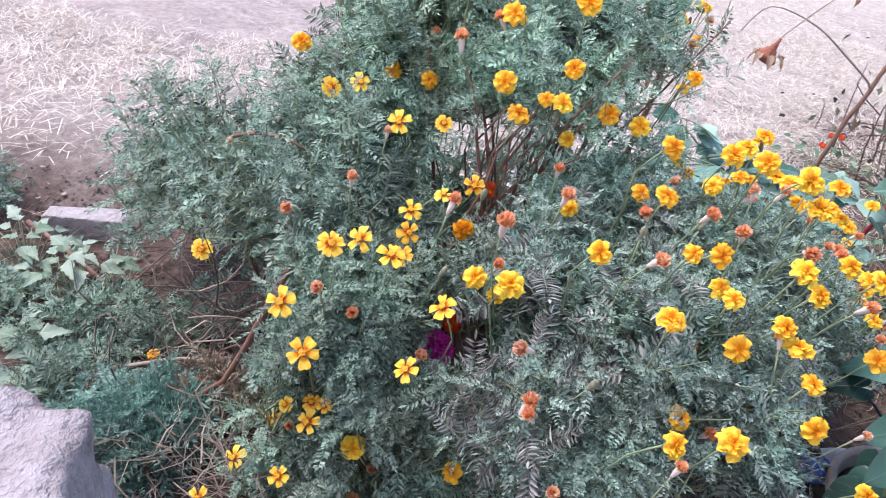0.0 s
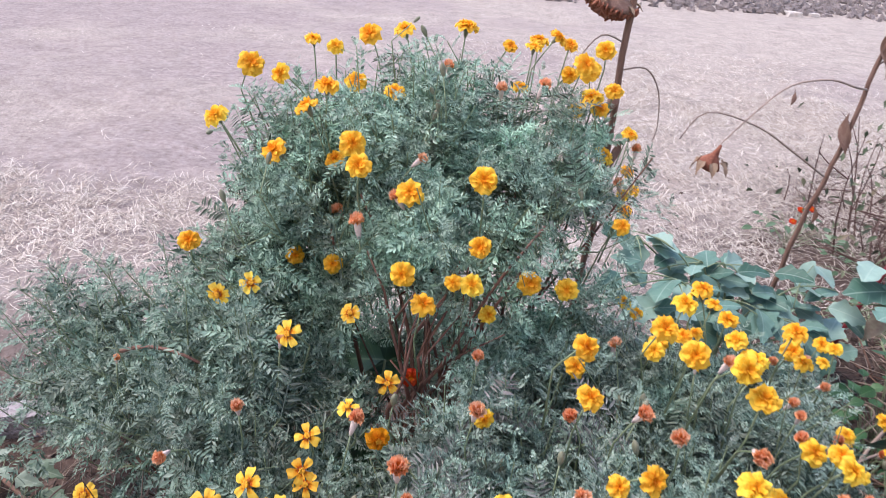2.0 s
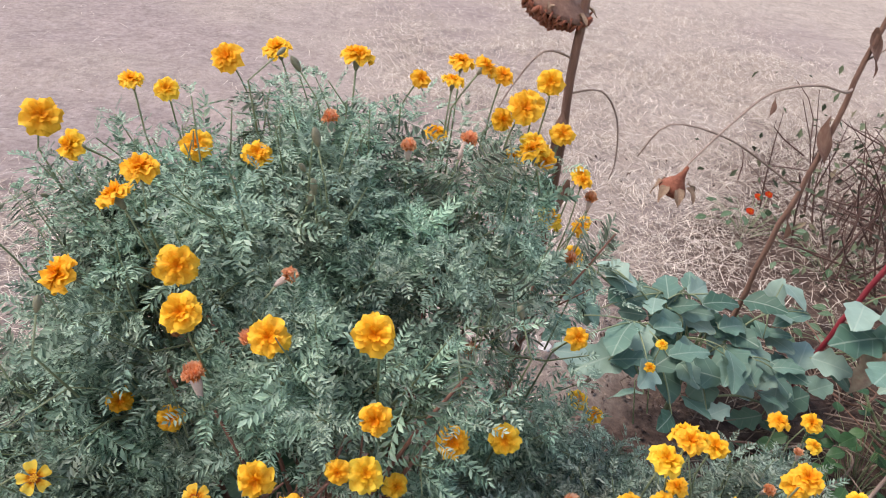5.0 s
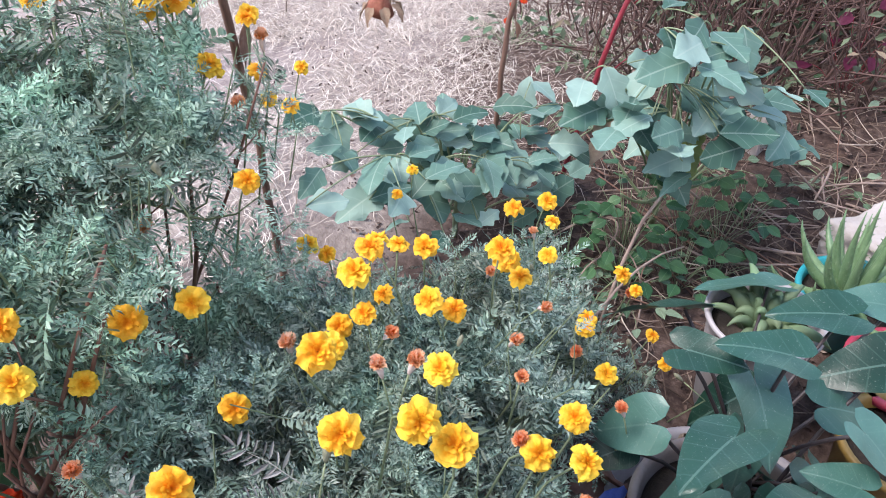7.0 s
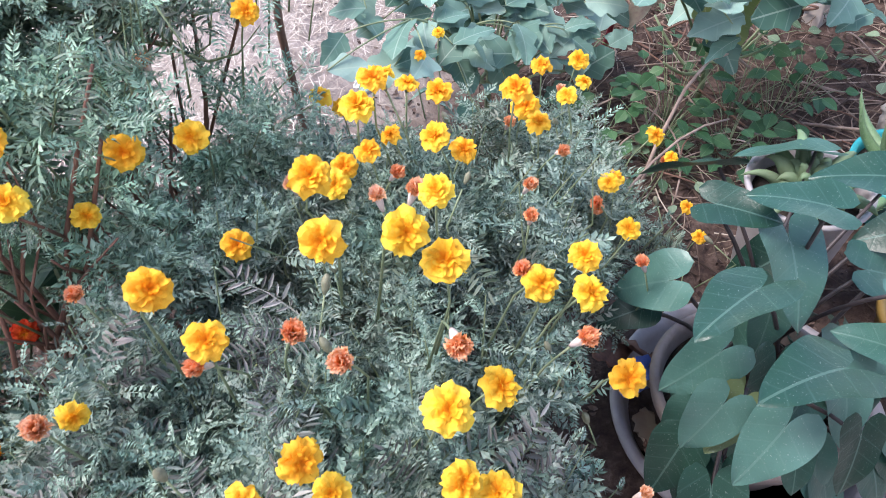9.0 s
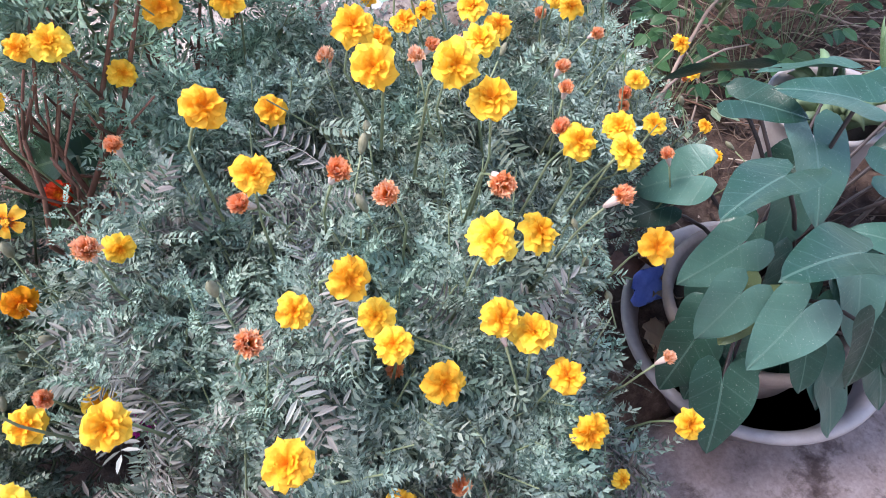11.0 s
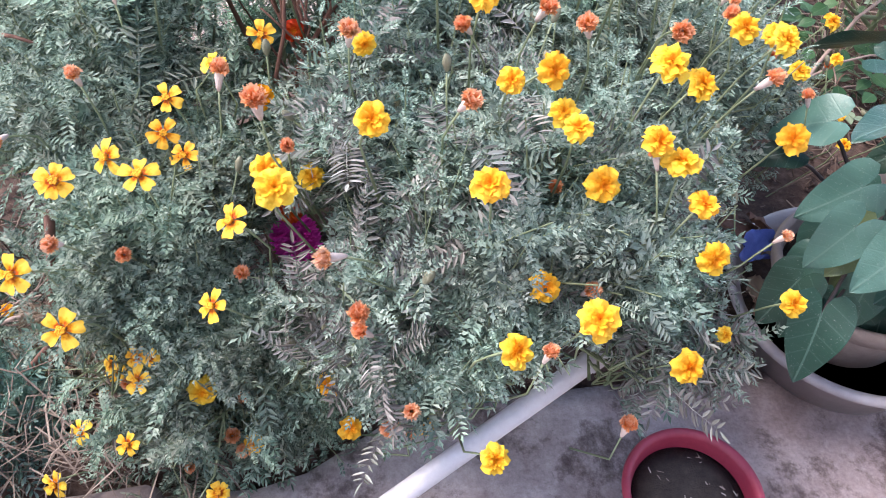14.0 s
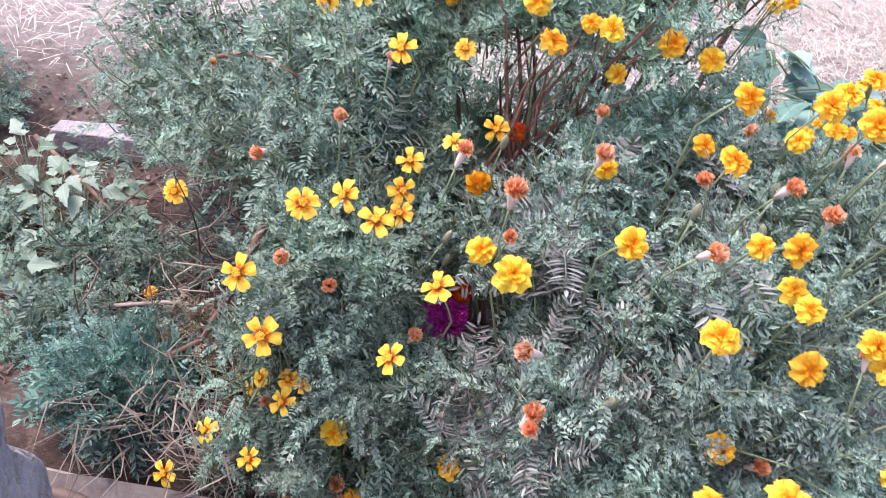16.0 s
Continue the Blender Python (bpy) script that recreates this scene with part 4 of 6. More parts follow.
# ---- single-flowered bush in front ----
single = Bush("low marigold with single five-petalled yellow blooms", (0.0, 0.95, 0.0), FERN, 0.052, 3, -0.15, OLD_GREEN)
single.clear = lambda q: near_comb(q) or below_pipe(q) or q[0] < -0.165 and 0.27 < q[2] < 0.55
single.blooms("s", [(-0.055, 0.842, 0.645, 1.14), (-0.015, 0.899, 0.623, 1.15), (0.035, 0.839, 0.642, 1.14), (-0.110, 0.767, 0.585, 1.17),
                    (-0.068, 0.719, 0.538, 1.22), (0.083, 0.752, 0.500, 1.07), (0.057, 0.904, 0.645, 0.97), (0.057, 0.966, 0.649, 0.97), (0.054, 0.955, 0.565, 1.0),
                    (-0.173, 0.759, 0.241, 1.07), (-0.091, 0.712, 0.269, 0.92), (-0.218, 0.705, 0.196, 1.09), (-0.057, 0.762, 0.347, 1.08),
                    (-0.125, 0.835, 0.267, 0.84), (-0.057, 0.791, 0.362, 0.85), (-0.1, 0.8, 0.34, 0.8), (-0.035, 0.78, 0.37, 0.7)], face=(-0.15, -0.65, 0.75), wobble=0.22)
single.blooms("d", [(0.021, 0.749, 0.314, 1.13), (0.061, 0.731, 0.174, 0.90), (0.190, 0.747, 0.286, 1.04), (0.213, 0.711, 0.213, 0.97), (0.321, 0.703, 0.197, 0.85),
                    (-0.47, 1.18, 0.03, 0.8)], face=(0, -0.6, 0.7))
single.blooms("w", [(-0.010, 0.810, 0.547, 0.91), (-0.063, 0.784, 0.606, 0.9), (0.107, 0.83, 0.46, 1.0), (-0.09, 0.79, 0.3, 0.8), (0.033, 0.740, 0.191, 1.19), (0.045, 0.73, 0.16, 1.1),
                    (0.3, 0.69, 0.21, 0.9), (0.059, 0.783, 0.226, 0.89), (0.29, 0.68, 0.26, 0.9), (0.256, 0.681, 0.538, 1.20), (-0.04, 0.72, 0.15, 0.8)])
single.blooms("s", [(-0.209, 0.892, 0.105, 0.85), (0.003, 0.674, 0.145, 0.95)])
single.bloom("s", 0.124, 0.807, 0.584, 1.15)
single.mass((-0.01, 0.9, 0.4), (0.2, 0.17, 0.2), 120, -0.3, 0.1)
single.mass((0.06, 0.8, 0.27), (0.22, 0.13, 0.17), 90, -0.5)
single.mass((-0.05, 1.02, 0.45), (0.2, 0.15, 0.17), 60, -0.3)
single.mass((0.02, 0.78, 0.15), (0.24, 0.1, 0.14), 70, -0.5)
single.mass((-0.12, 0.86, 0.3), (0.12, 0.1, 0.14), 40, -0.4)
BUSHES.append(single)

# ---- dense dusty bush in front of the pots ----
dusty = Bush("dense dusty marigold bush with large double yellow blooms", (0.42, 0.95, 0.0), FERN_GREY, 0.054, 4, 0.12, OLD_GREY)
dusty.grow = 0.94
dusty.clear = lambda q: near_comb(q) or below_pipe(q) or beside_basin(q)
dusty.blooms("d", [(0.169, 0.857, 0.613, 1.07), (0.196, 0.730, 0.701, 1.20), (0.217, 0.891, 0.559, 1.0), (0.304, 0.939, 0.712, 0.85), (0.398, 0.677, 0.722, 1.08),
                   (0.535, 0.725, 0.649, 1.14), (0.485, 0.784, 0.761, 1.07), (0.437, 0.769, 0.766, 0.81), (0.496, 0.772, 0.717, 0.92), (0.500, 0.736, 0.726, 0.89),
                   (0.604, 0.776, 0.761, 1.23), (0.665, 0.805, 0.707, 1.14), (0.601, 0.749, 0.681, 1.07), (0.628, 0.739, 0.657, 1.22), (0.645, 0.700, 0.627, 1.02),
                   (0.653, 0.658, 0.579, 1.14), (0.489, 0.579, 0.617, 1.20), (0.400, 0.549, 0.632, 1.07)], face=(0.05, -0.55, 0.75), wobble=0.22)
dusty.blooms("d", [(0.748, 0.884, 0.718, 1.09), (0.787, 0.855, 0.714, 1.1), (0.828, 0.927, 0.672, 1.05), (0.819, 0.811, 0.598, 1.19), (0.801, 0.665, 0.451, 1.09),
                   (0.627, 0.591, 0.467, 1.20), (0.466, 0.669, 0.558, 1.04), (0.704, 0.644, 0.436, 0.68), (0.422, 0.926, 0.848, 1.12), (0.44, 0.922, 0.77, 1.1),
                   (0.481, 1.127, 0.666, 1.09), (0.557, 0.905, 0.856, 1.09), (0.623, 0.893, 0.845, 1.22), (0.650, 0.882, 0.809, 1.27), (0.388, 0.544, 0.410, 1.12)],
             face=(0.05, -0.55, 0.75), wobble=0.22)
dusty.bloom("d", 0.297, 0.726, 0.773, 1.0)
dusty.bloom("r", 0.165, 0.965, 0.422, 1.05, face=(0, -0.8, 0.6))
dusty.blooms("w", [(0.396, 0.768, 0.747, 1.14), (0.232, 0.709, 0.610, 1.12), (0.453, 0.596, 0.54, 0.9), (0.579, 0.593, 0.333, 1.15), (0.527, 0.679, 0.523, 1.03),
                   (0.505, 0.787, 0.592, 0.90), (0.541, 0.856, 0.761, 1.14), (0.510, 0.906, 0.756, 1.15), (0.637, 0.830, 0.758, 1.19), (0.257, 0.665, 0.53, 1.0),
                   (0.288, 0.916, 0.746, 1.15), (0.2, 0.86, 0.64, 0.9), (0.77, 0.83, 0.68, 1.1), (0.6, 0.75, 0.66, 0.8), (0.42, 0.93, 0.73, 1.0), (0.738, 0.903, 0.723, 0.91),
                   (0.79, 0.72, 0.52, 0.8)])
dusty.blooms("w", [(0.185, 0.814, 0.743, 1.35), (0.3, 0.596, 0.458, 1.0), (0.273, 0.618, 0.378, 0.95)])
dusty.mass((0.43, 0.8, 0.47), (0.26, 0.2, 0.24), 190, -0.3, 0.12)
dusty.mass((0.6, 0.84, 0.5), (0.24, 0.2, 0.19), 120, -0.3, 0.14)
dusty.mass((0.5, 0.68, 0.38), (0.26, 0.12, 0.2), 110, -0.4, 0.12)
dusty.mass((0.28, 0.82, 0.42), (0.14, 0.16, 0.2), 60, -0.3)
dusty.mass((0.3, 0.98, 0.55), (0.17, 0.13, 0.14), 60, -0.3, 0.05)
dusty.mass((0.34, 1.0, 0.48), (0.22, 0.17, 0.22), 100, -0.3)
dusty.mass((0.66, 0.74, 0.4), (0.16, 0.13, 0.18), 60, -0.5)
BUSHES.append(dusty)

# ---- bush behind it, thick with blooms ----
gold = Bush("marigold bush crowded with golden blooms on upright stalks", (0.85, 1.2, 0.0), FERN_GREY, 0.05, 5, -0.12, OLD_GREEN)
gold.kinds = FAR_KINDS
gold.clear = lambda q: bare_gap(q) or beside_basin(q)
gold.blooms("d", [(0.664, 1.178, 0.768, 1.18), (0.800, 1.270, 0.681, 1.11), (0.705, 1.219, 0.768, 1.11), (0.747, 1.240, 0.730, 0.85), (0.872, 1.175, 0.721, 1.12),
                  (0.902, 1.169, 0.659, 0.93), (0.928, 1.145, 0.708, 0.74), (0.733, 1.117, 0.739, 1.02), (0.772, 1.121, 0.699, 0.94), (0.577, 1.045, 0.803, 1.20),
                  (0.998, 1.061, 0.503, 1.05), (0.677, 0.964, 0.808, 0.95), (1.013, 1.14, 0.521, 0.9), (0.66, 1.15, 0.72, 0.9), (0.7, 1.19, 0.7, 0.8)],
            face=(0, -0.3, 0.95), wobble=0.25)
gold.blooms("d", [(1.073, 1.462, 0.518, 1.07), (1.168, 1.484, 0.485, 1.20), (1.16, 1.45, 0.46, 0.9), (1.203, 1.273, 0.440, 1.02), (1.332, 1.279, 0.193, 0.85), (1.332, 1.226, 0.153, 0.84),
                  (0.913, 1.665, 0.474, 0.66), (1.0, 1.783, 0.434, 0.8)], face=(0, -0.3, 0.95), wobble=0.25)
gold.blooms("d", [(0.689, 1.181, 0.795, 0.97),
                  (0.632, 1.172, 0.689, 0.92), (0.911, 1.219, 0.648, 1.13)], face=(0, -0.3, 0.95), wobble=0.25)
gold.blooms("w", [(0.673, 1.020, 0.761, 0.96), (0.64, 1.05, 0.74, 0.9), (0.9, 1.1, 0.66, 0.8), (0.95, 1.08, 0.56, 0.9), (0.98, 1.0, 0.5, 0.9), (0.8, 1.0, 0.68, 0.8),
                  (1.08, 1.4, 0.5, 0.8), (0.9, 1.25, 0.6, 0.9)])
gold.blooms("w", [(1.3, 1.34, 0.285, 1.1), (0.989, 1.129, 0.486, 0.9), (0.846, 1.087, 0.634, 0.9), (0.568, 1.202, 0.66, 1.1), (0.686, 1.131, 0.688, 0.9)])
gold.blooms("d", [(0.666, 1.451, 0.602, 1.05), (0.69, 1.43, 0.585, 0.8), (0.611, 1.137, 0.697, 1.0), (1.295, 1.319, 0.314, 0.8), (1.073, 1.205, 0.451, 0.9)])
gold.mass((0.68, 1.3, 0.48), (0.17, 0.13, 0.17), 48, -0.3, 0.04)
gold.mass((0.86, 1.3, 0.44), (0.2, 0.15, 0.18), 60, -0.3, 0.04)
gold.mass((0.7, 1.18, 0.56), (0.18, 0.13, 0.14), 70, -0.3, 0.06)
gold.mass((0.78, 1.12, 0.46), (0.25, 0.22, 0.22), 170, -0.3, 0.16)
gold.mass((0.98, 1.2, 0.32), (0.2, 0.2, 0.17), 80, -0.3, 0.1)
gold.mass((0.58, 1.1, 0.48), (0.2, 0.2, 0.2), 80, -0.3)
gold.mass((1.1, 1.42, 0.25), (0.16, 0.16, 0.17), 50, -0.3)
gold.mass((0.48, 1.2, 0.5), (0.17, 0.15, 0.18), 52, -0.3)
BUSHES.append(gold)

# ---- seedlings by the concrete edge ----
young = Bush("low blue-green marigold seedling patch without blooms", (-0.42, 0.9, -0.05), FERN_YOUNG, 0.062, 6)
young.mass((-0.37, 0.87, 0.14), (0.15, 0.11, 0.12), 110, -0.2)
BUSHES.append(young)
young = Bush("thin marigold seedlings under the big bush", (-0.5, 1.15, -0.06), FERN, 0.06, 7)
young.heads = [(np.array([-0.47, 1.18, 0.03]) + k * 0.1 * unit(np.array([0.35, -0.85, 0.85])), unit(np.array([0.35, -0.85, 0.85]))) for k in range(3)]
young.mass((-0.5, 1.12, 0.0), (0.22, 0.2, 0.11), 24, -0.1)
young.mass((-0.64, 1.28, 0.03), (0.2, 0.14, 0.1), 26, -0.1)
young.mass((-0.6, 1.02, 0.0), (0.16, 0.12, 0.1), 24, -0.1)
young.mass((-0.86, 1.36, 0.0), (0.22, 0.2, 0.08), 22, -0.1)
young.mass((-0.4, 1.3, 0.05), (0.15, 0.1, 0.1), 14, -0.1)
BUSHES.append(young)
young = Bush("dull marigold seedlings at the yard's edge", (-1.25, 1.74, -0.02), FERN, 0.06, 8)
young.kinds = FAR_KINDS
young.mass((-1.25, 1.74, 0.06), (0.2, 0.16, 0.1), 45, -0.1)
BUSHES.append(young)
dead = Bush("withered brown marigold plant in the hollow", (-0.27, 0.97, 0.0), DRY_FERN, 0.055, 12)
dead.mass((-0.27, 0.98, 0.12), (0.1, 0.08, 0.13), 34, -0.2)
BUSHES.append(dead)
for bush in BUSHES:
    ALL_HEADS += bush.heads
for bush in BUSHES:
    bush.done()


# ---- broad leaves ----
DRY_LEAF = leafy("dry curled leaf", [(0.0, (0.24, 0.17, 0.12)), (1.0, (0.42, 0.33, 0.26))], 0.2, 0.8)
COLUMNS = (-1, -0.8, -0.5, -0.22, 0.0, 0.22, 0.5, 0.8, 1)


def blade(half, lobes, lobe_depth, fold, droop, wave, seed, material, rows=26):
    """A leaf one unit long along +y: half gives its half-width at each height, a pale rib runs down the middle."""
    rng = random.Random(seed)
    ph = rng.uniform(0, 6)
    verts, faces = [], []
    for i in range(rows + 1):
        v = i / rows
        for u in COLUMNS:
            notch = 1 - lobe_depth * math.sin(v * math.pi * lobes + (0.35 if u > 0 else 0)) ** 2 * abs(u) ** 2
            x = half(v) * u * notch
            z = fold * abs(x) - droop * v * v + wave * math.sin(v * 9 + ph + 2 * u) * abs(u) * 0.5
            verts.append((x, v + 0.04 * abs(u) * (1 - v), z))
    n = len(COLUMNS)
    for i in range(rows):
        for k in range(n - 1):
            faces.append((i * n + k, i * n + k + 1, (i + 1) * n + k + 1, (i + 1) * n + k))
    me = mesh_of("leaf", verts, faces, material)
    return me


def heart_blade(seed, material, droop=0.18, wave=0.03):
    """An arrow-shaped leaf: the stalk joins at the notch, two lobes reach back."""
    rng = random.Random(seed)
    ph, verts, faces, ribs = rng.uniform(0, 6), [], [], []
    rows, cols = 18, 5
    for side in (-1, 1):
        start = len(verts)
        for i in range(rows + 1):
            v = -0.34 + 1.34 * i / rows
            if v < 0:
                arc = math.sqrt(max(0.0, 1 - (v / 0.34) ** 2))
                inner = 0.17 * (1 - arc) + 0.02 * -v / 0.34
                w = 0.21 + 0.225 * arc
            else:
                w, inner = 0.435 * (1 - v) ** 0.8 * (1 + 0.5 * v), 0.0
            for k in range(cols + 1):
                x = lerp(inner, w, k / cols)
                z = 0.16 * x - droop * max(v, 0) ** 2 - 0.25 * droop * min(v, 0) ** 2 + wave * math.sin(7 * v + ph + side) * (k / cols) ** 2
                verts.append((side * x, v, z + 0.012 * (1 if k == 0 and v >= 0 else 0)))
        for i in range(rows):
            for k in range(cols):
                a = start + i * (cols + 1) + k
                q = (a, a + 1, a + cols + 2, a + cols + 1)
                faces.append(q if side > 0 else q[::-1])
    return mesh_of("leaf", verts, faces, material)


EGG_BLADES = [blade(lambda v: 0.36 * math.sin(math.pi * min(0.985, max(0.02, v ** 0.82))) ** 0.6, (2.4, 2.7, 2.5, 2.9)[i], (0.24, 0.32, 0.2, 0.28)[i], 0.08 + 0.03 * i, 0.08 + 0.1 * i, 0.06, i, EGG, 30) for i in range(4)]
EGG_BLADES.append(blade(lambda v: 0.46 * math.sin(math.pi * min(1, v ** 0.72 * 0.97 + 0.02)), 3.5, 0.26, 0.2, 0.3, 0.06, 9, EGG_OLD))
EGG_BLADES.append(blade(lambda v: 0.3 * math.sin(math.pi * min(1, v ** 0.72 * 0.97 + 0.02)), 2.5, 0.3, 0.3, 0.4, 0.08, 10, DRY_LEAF))
TARO_BLADES = [heart_blade(i, TARO, 0.12 + 0.05 * i) for i in range(3)] + [heart_blade(7, TARO_OLD, 0.16)]
OVAL = [blade(lambda v: 0.3 * math.sin(math.pi * min(1, v ** 0.85 * 0.97 + 0.02)), 1, 0.0, 0.2, 0.2, 0.04, 20 + i, WEED, 8) for i in range(3)]
JAGGED = [blade(lambda v: 0.42 * (1 - v) ** 0.75 * min(1, v * 6 + 0.25), 4.5, 0.28, 0.2, 0.25, 0.06, 70 + i, PALE_WEED, 18) for i in range(3)]
TREFOIL = [blade(lambda v: 0.36 * math.sin(math.pi * min(1, v ** 0.8 * 0.97 + 0.02)), 1, 0.0, 0.15, 0.15, 0.04, 80 + i, GREEN_WEED, 8) for i in range(2)]
DEEP_BLADES = [blade(lambda v: 0.3 * math.sin(math.pi * min(1, v ** 0.8 * 0.97 + 0.02)), 1, 0.0, 0.3, 0.12, 0.03, 30 + i, DEEP, 12) for i in range(2)]


def set_leaf(me, base, tip, lean, label="", parent=None, foot=None):
    """A leaf from its stalk end to its tip; lean is the way its upper face looks."""
    base, tip = Vector(base), Vector(tip)
    y = (tip - base)
    size = y.length
    y.normalize()
    z = Vector(lean)
    z = (z - y * z.dot(y)).normalized()
    x = y.cross(z)
    m = Matrix((x, y, z)).transposed().to_4x4()
    m.translation = base - Vector(foot)
    return part("leaf", me, parent, label, m @ Matrix.Diagonal((size, size, size, 1)))


def stalk_to(parent, foot, base, low, r, material, sag=(0, 0, 0.03), name="leaf_stalk"):
    p = Pile()
    pts = bend(Vector(low) - Vector(foot), Vector(base) - Vector(foot), sag, 6)
    p.tube(pts, [lerp(r * 1.5, r, i / 6) for i in range(7)], 7)
    part(name, p.mesh(name, material), parent)


# ---- aubergine plants ----
def aubergine(label, foot, spots, seed, size, old=(), dry=(), fall=0.0):
    rng = random.Random(seed)
    ob = thing("aubergine_plant", label, "aubergine plant", Matrix.Translation(foot), "aubergine plants")
    foot = Vector(foot)
    for i, (x, y, z) in enumerate(spots):
        c = Vector((x, y, z))
        out = c - foot
        out.z = 0
        out = (out.normalized() if out.length > 0.02 else Vector((1, 0, 0))) + Vector((rng.gauss(0, 0.45), rng.gauss(0, 0.45) - 0.25, 0))
        out.z = rng.uniform(-0.4, 0.35) - fall
        ln = size * rng.uniform(0.75, 1.15)
        out.normalize()
        base, tip = c - out * ln * 0.5, c + out * ln * 0.5
        me = EGG_BLADES[4 if i in old else 5 if i in dry else rng.randrange(4)]
        set_leaf(me, base, tip, (rng.gauss(0, 0.4), -0.4 + rng.gauss(0, 0.4), 1), "yellowing leaf" if i in old else "dry brown leaf" if i in dry else "", ob, foot)
        stalk_to(ob, foot, base, foot + Vector((0.25 * (c.x - foot.x), 0.25 * (c.y - foot.y), max(0.03, z * 0.55))), 0.0025, STEM)
        for _ in range(3):
            c2 = c + Vector((rng.gauss(0, 0.06), rng.gauss(0, 0.06), rng.uniform(-0.05, 0.03)))
            d2 = Vector((rng.gauss(0, 1), rng.gauss(-0.3, 0.8), rng.uniform(-0.2, 0.6))).normalized() * size * rng.uniform(0.55, 0.95)
            set_leaf(EGG_BLADES[rng.randrange(4)], c2, c2 + d2, (rng.gauss(0, 0.4), rng.gauss(-0.35, 0.4), 1), "small young leaf", ob, foot)
            stalk_to(ob, foot, c2, base, 0.0015, STEM, (0, 0, 0.01))
    p = Pile()
    p.tube([(0, 0, -0.03), (0.01, 0.0, 0.12), (-0.01, 0.01, 0.26)], [0.009, 0.008, 0.005], 8)
    for k in range(4):
        a = k * 1.6 + seed
        p.tube(bend((0, 0, 0.08 + 0.03 * k), (0.22 * math.cos(a), 0.14 * math.sin(a), 0.24), (0, 0, -0.02)), [0.006, 0.006, 0.005, 0.004, 0.004, 0.003], 6)
    part("main_stem", p.mesh("main_stem", STEM), ob)
    return ob


aubergine("low aubergine plant with broad blue-green lobed leaves", (1.2, 1.98, 0.0),
          [(0.97, 2.05, 0.47), (0.91, 2.05, 0.41), (1.05, 2.05, 0.38), (1.15, 2.05, 0.34), (1.23, 2.05, 0.4), (1.3, 2.05, 0.3), (1.2, 2.05, 0.27),
           (1.34, 2.05, 0.26), (1.5, 2.05, 0.32), (1.47, 2.05, 0.25), (1.58, 2.0, 0.2), (0.93, 1.85, 0.42), (0.89, 1.83, 0.36), (1.15, 1.87, 0.33),
           (1.26, 1.87, 0.3), (1.08, 1.85, 0.28), (1.18, 1.85, 0.25), (1.35, 1.87, 0.28), (1.42, 1.87, 0.23), (1.48, 1.87, 0.15), (1.0, 1.88, 0.38), (1.1, 1.95, 0.36), (1.3, 1.95, 0.33)], 1, 0.125)
aubergine("taller aubergine plant with drooping leaves, some yellowing", (1.74, 1.74, 0.0),
          [(1.47, 1.68, 0.56), (1.65, 1.7, 0.62), (1.71, 1.7, 0.63), (1.66, 1.64, 0.51), (1.63, 1.66, 0.36), (1.54, 1.68, 0.48), (1.46, 1.68, 0.44),
           (1.71, 1.66, 0.33), (1.8, 1.66, 0.4), (1.85, 1.66, 0.49), (1.9, 1.66, 0.39), (2.0, 1.68, 0.38), (2.1, 1.68, 0.24), (2.14, 1.7, 0.26), (1.79, 1.7, 0.55),
           (1.9, 1.7, 0.55), (1.74, 1.66, 0.45), (1.58, 1.7, 0.56)], 2, 0.155, (4, 7), (6,), 0.4)

# ---- taro in its pot, standing in a white basin ----
BASIN = plain("white plastic", [(0.3, (0.27, 0.245, 0.25)), (0.7, (0.45, 0.42, 0.435))], 6, 0.45, 0.15, 0.001)
CLAYPOT = plain("dusty beige plastic pot", [(0.3, (0.2, 0.155, 0.145)), (0.7, (0.36, 0.305, 0.285))], 9, 0.6, 0.3)
WET = plain("dark standing water", [(0.3, (0.02, 0.016, 0.014)), (0.7, (0.05, 0.042, 0.036))], 9, 0.08, 0.1)
POT_SOIL = plain("potting soil", [(0.3, (0.03, 0.024, 0.02)), (0.6, (0.07, 0.055, 0.045)), (0.8, (0.14, 0.11, 0.09))], 60, 0.95, 0.8, 0.004)
REDPLASTIC = plain("faded red plastic", [(0.3, (0.24, 0.02, 0.045)), (0.7, (0.4, 0.05, 0.085))], 12, 0.5, 0.2)
PVC = plain("grey-white pvc", [(0.3, (0.5, 0.5, 0.54)), (0.6, (0.66, 0.66, 0.7)), (0.75, (0.72, 0.72, 0.75))], 14, 0.4, 0.15, 0.001)

TUB = (1.222, 0.908)
floor = slab_z(*TUB)
basin = thing("basin", "round white plastic basin with dark water", "basin", Matrix.Translation((*TUB, floor)))
h = 0.05 - floor
p = Pile()
p.lathe([(0.17, 0.0), (0.185, 0.006), (0.228, h - 0.02), (0.242, h - 0.022), (0.248, h - 0.012), (0.246, h - 0.002), (0.236, h), (0.226, h - 0.006), (0.218, h - 0.02), (0.178, 0.012), (0.02, 0.012)], 72)
part("bowl", p.mesh("bowl", BASIN), basin)
p = Pile()
p.lathe([(0.205, h - 0.062), (0.1, h - 0.062), (0.002, h - 0.062)], 48)
part("water", p.mesh("water", WET), basin, "still dark water")
pot = thing("flower_pot", "dusty beige plastic pot standing in the basin", "flower pot", Matrix.Translation((1.2, 0.905, floor + 0.014)))
ph = 0.15 - floor - 0.014
p = Pile()
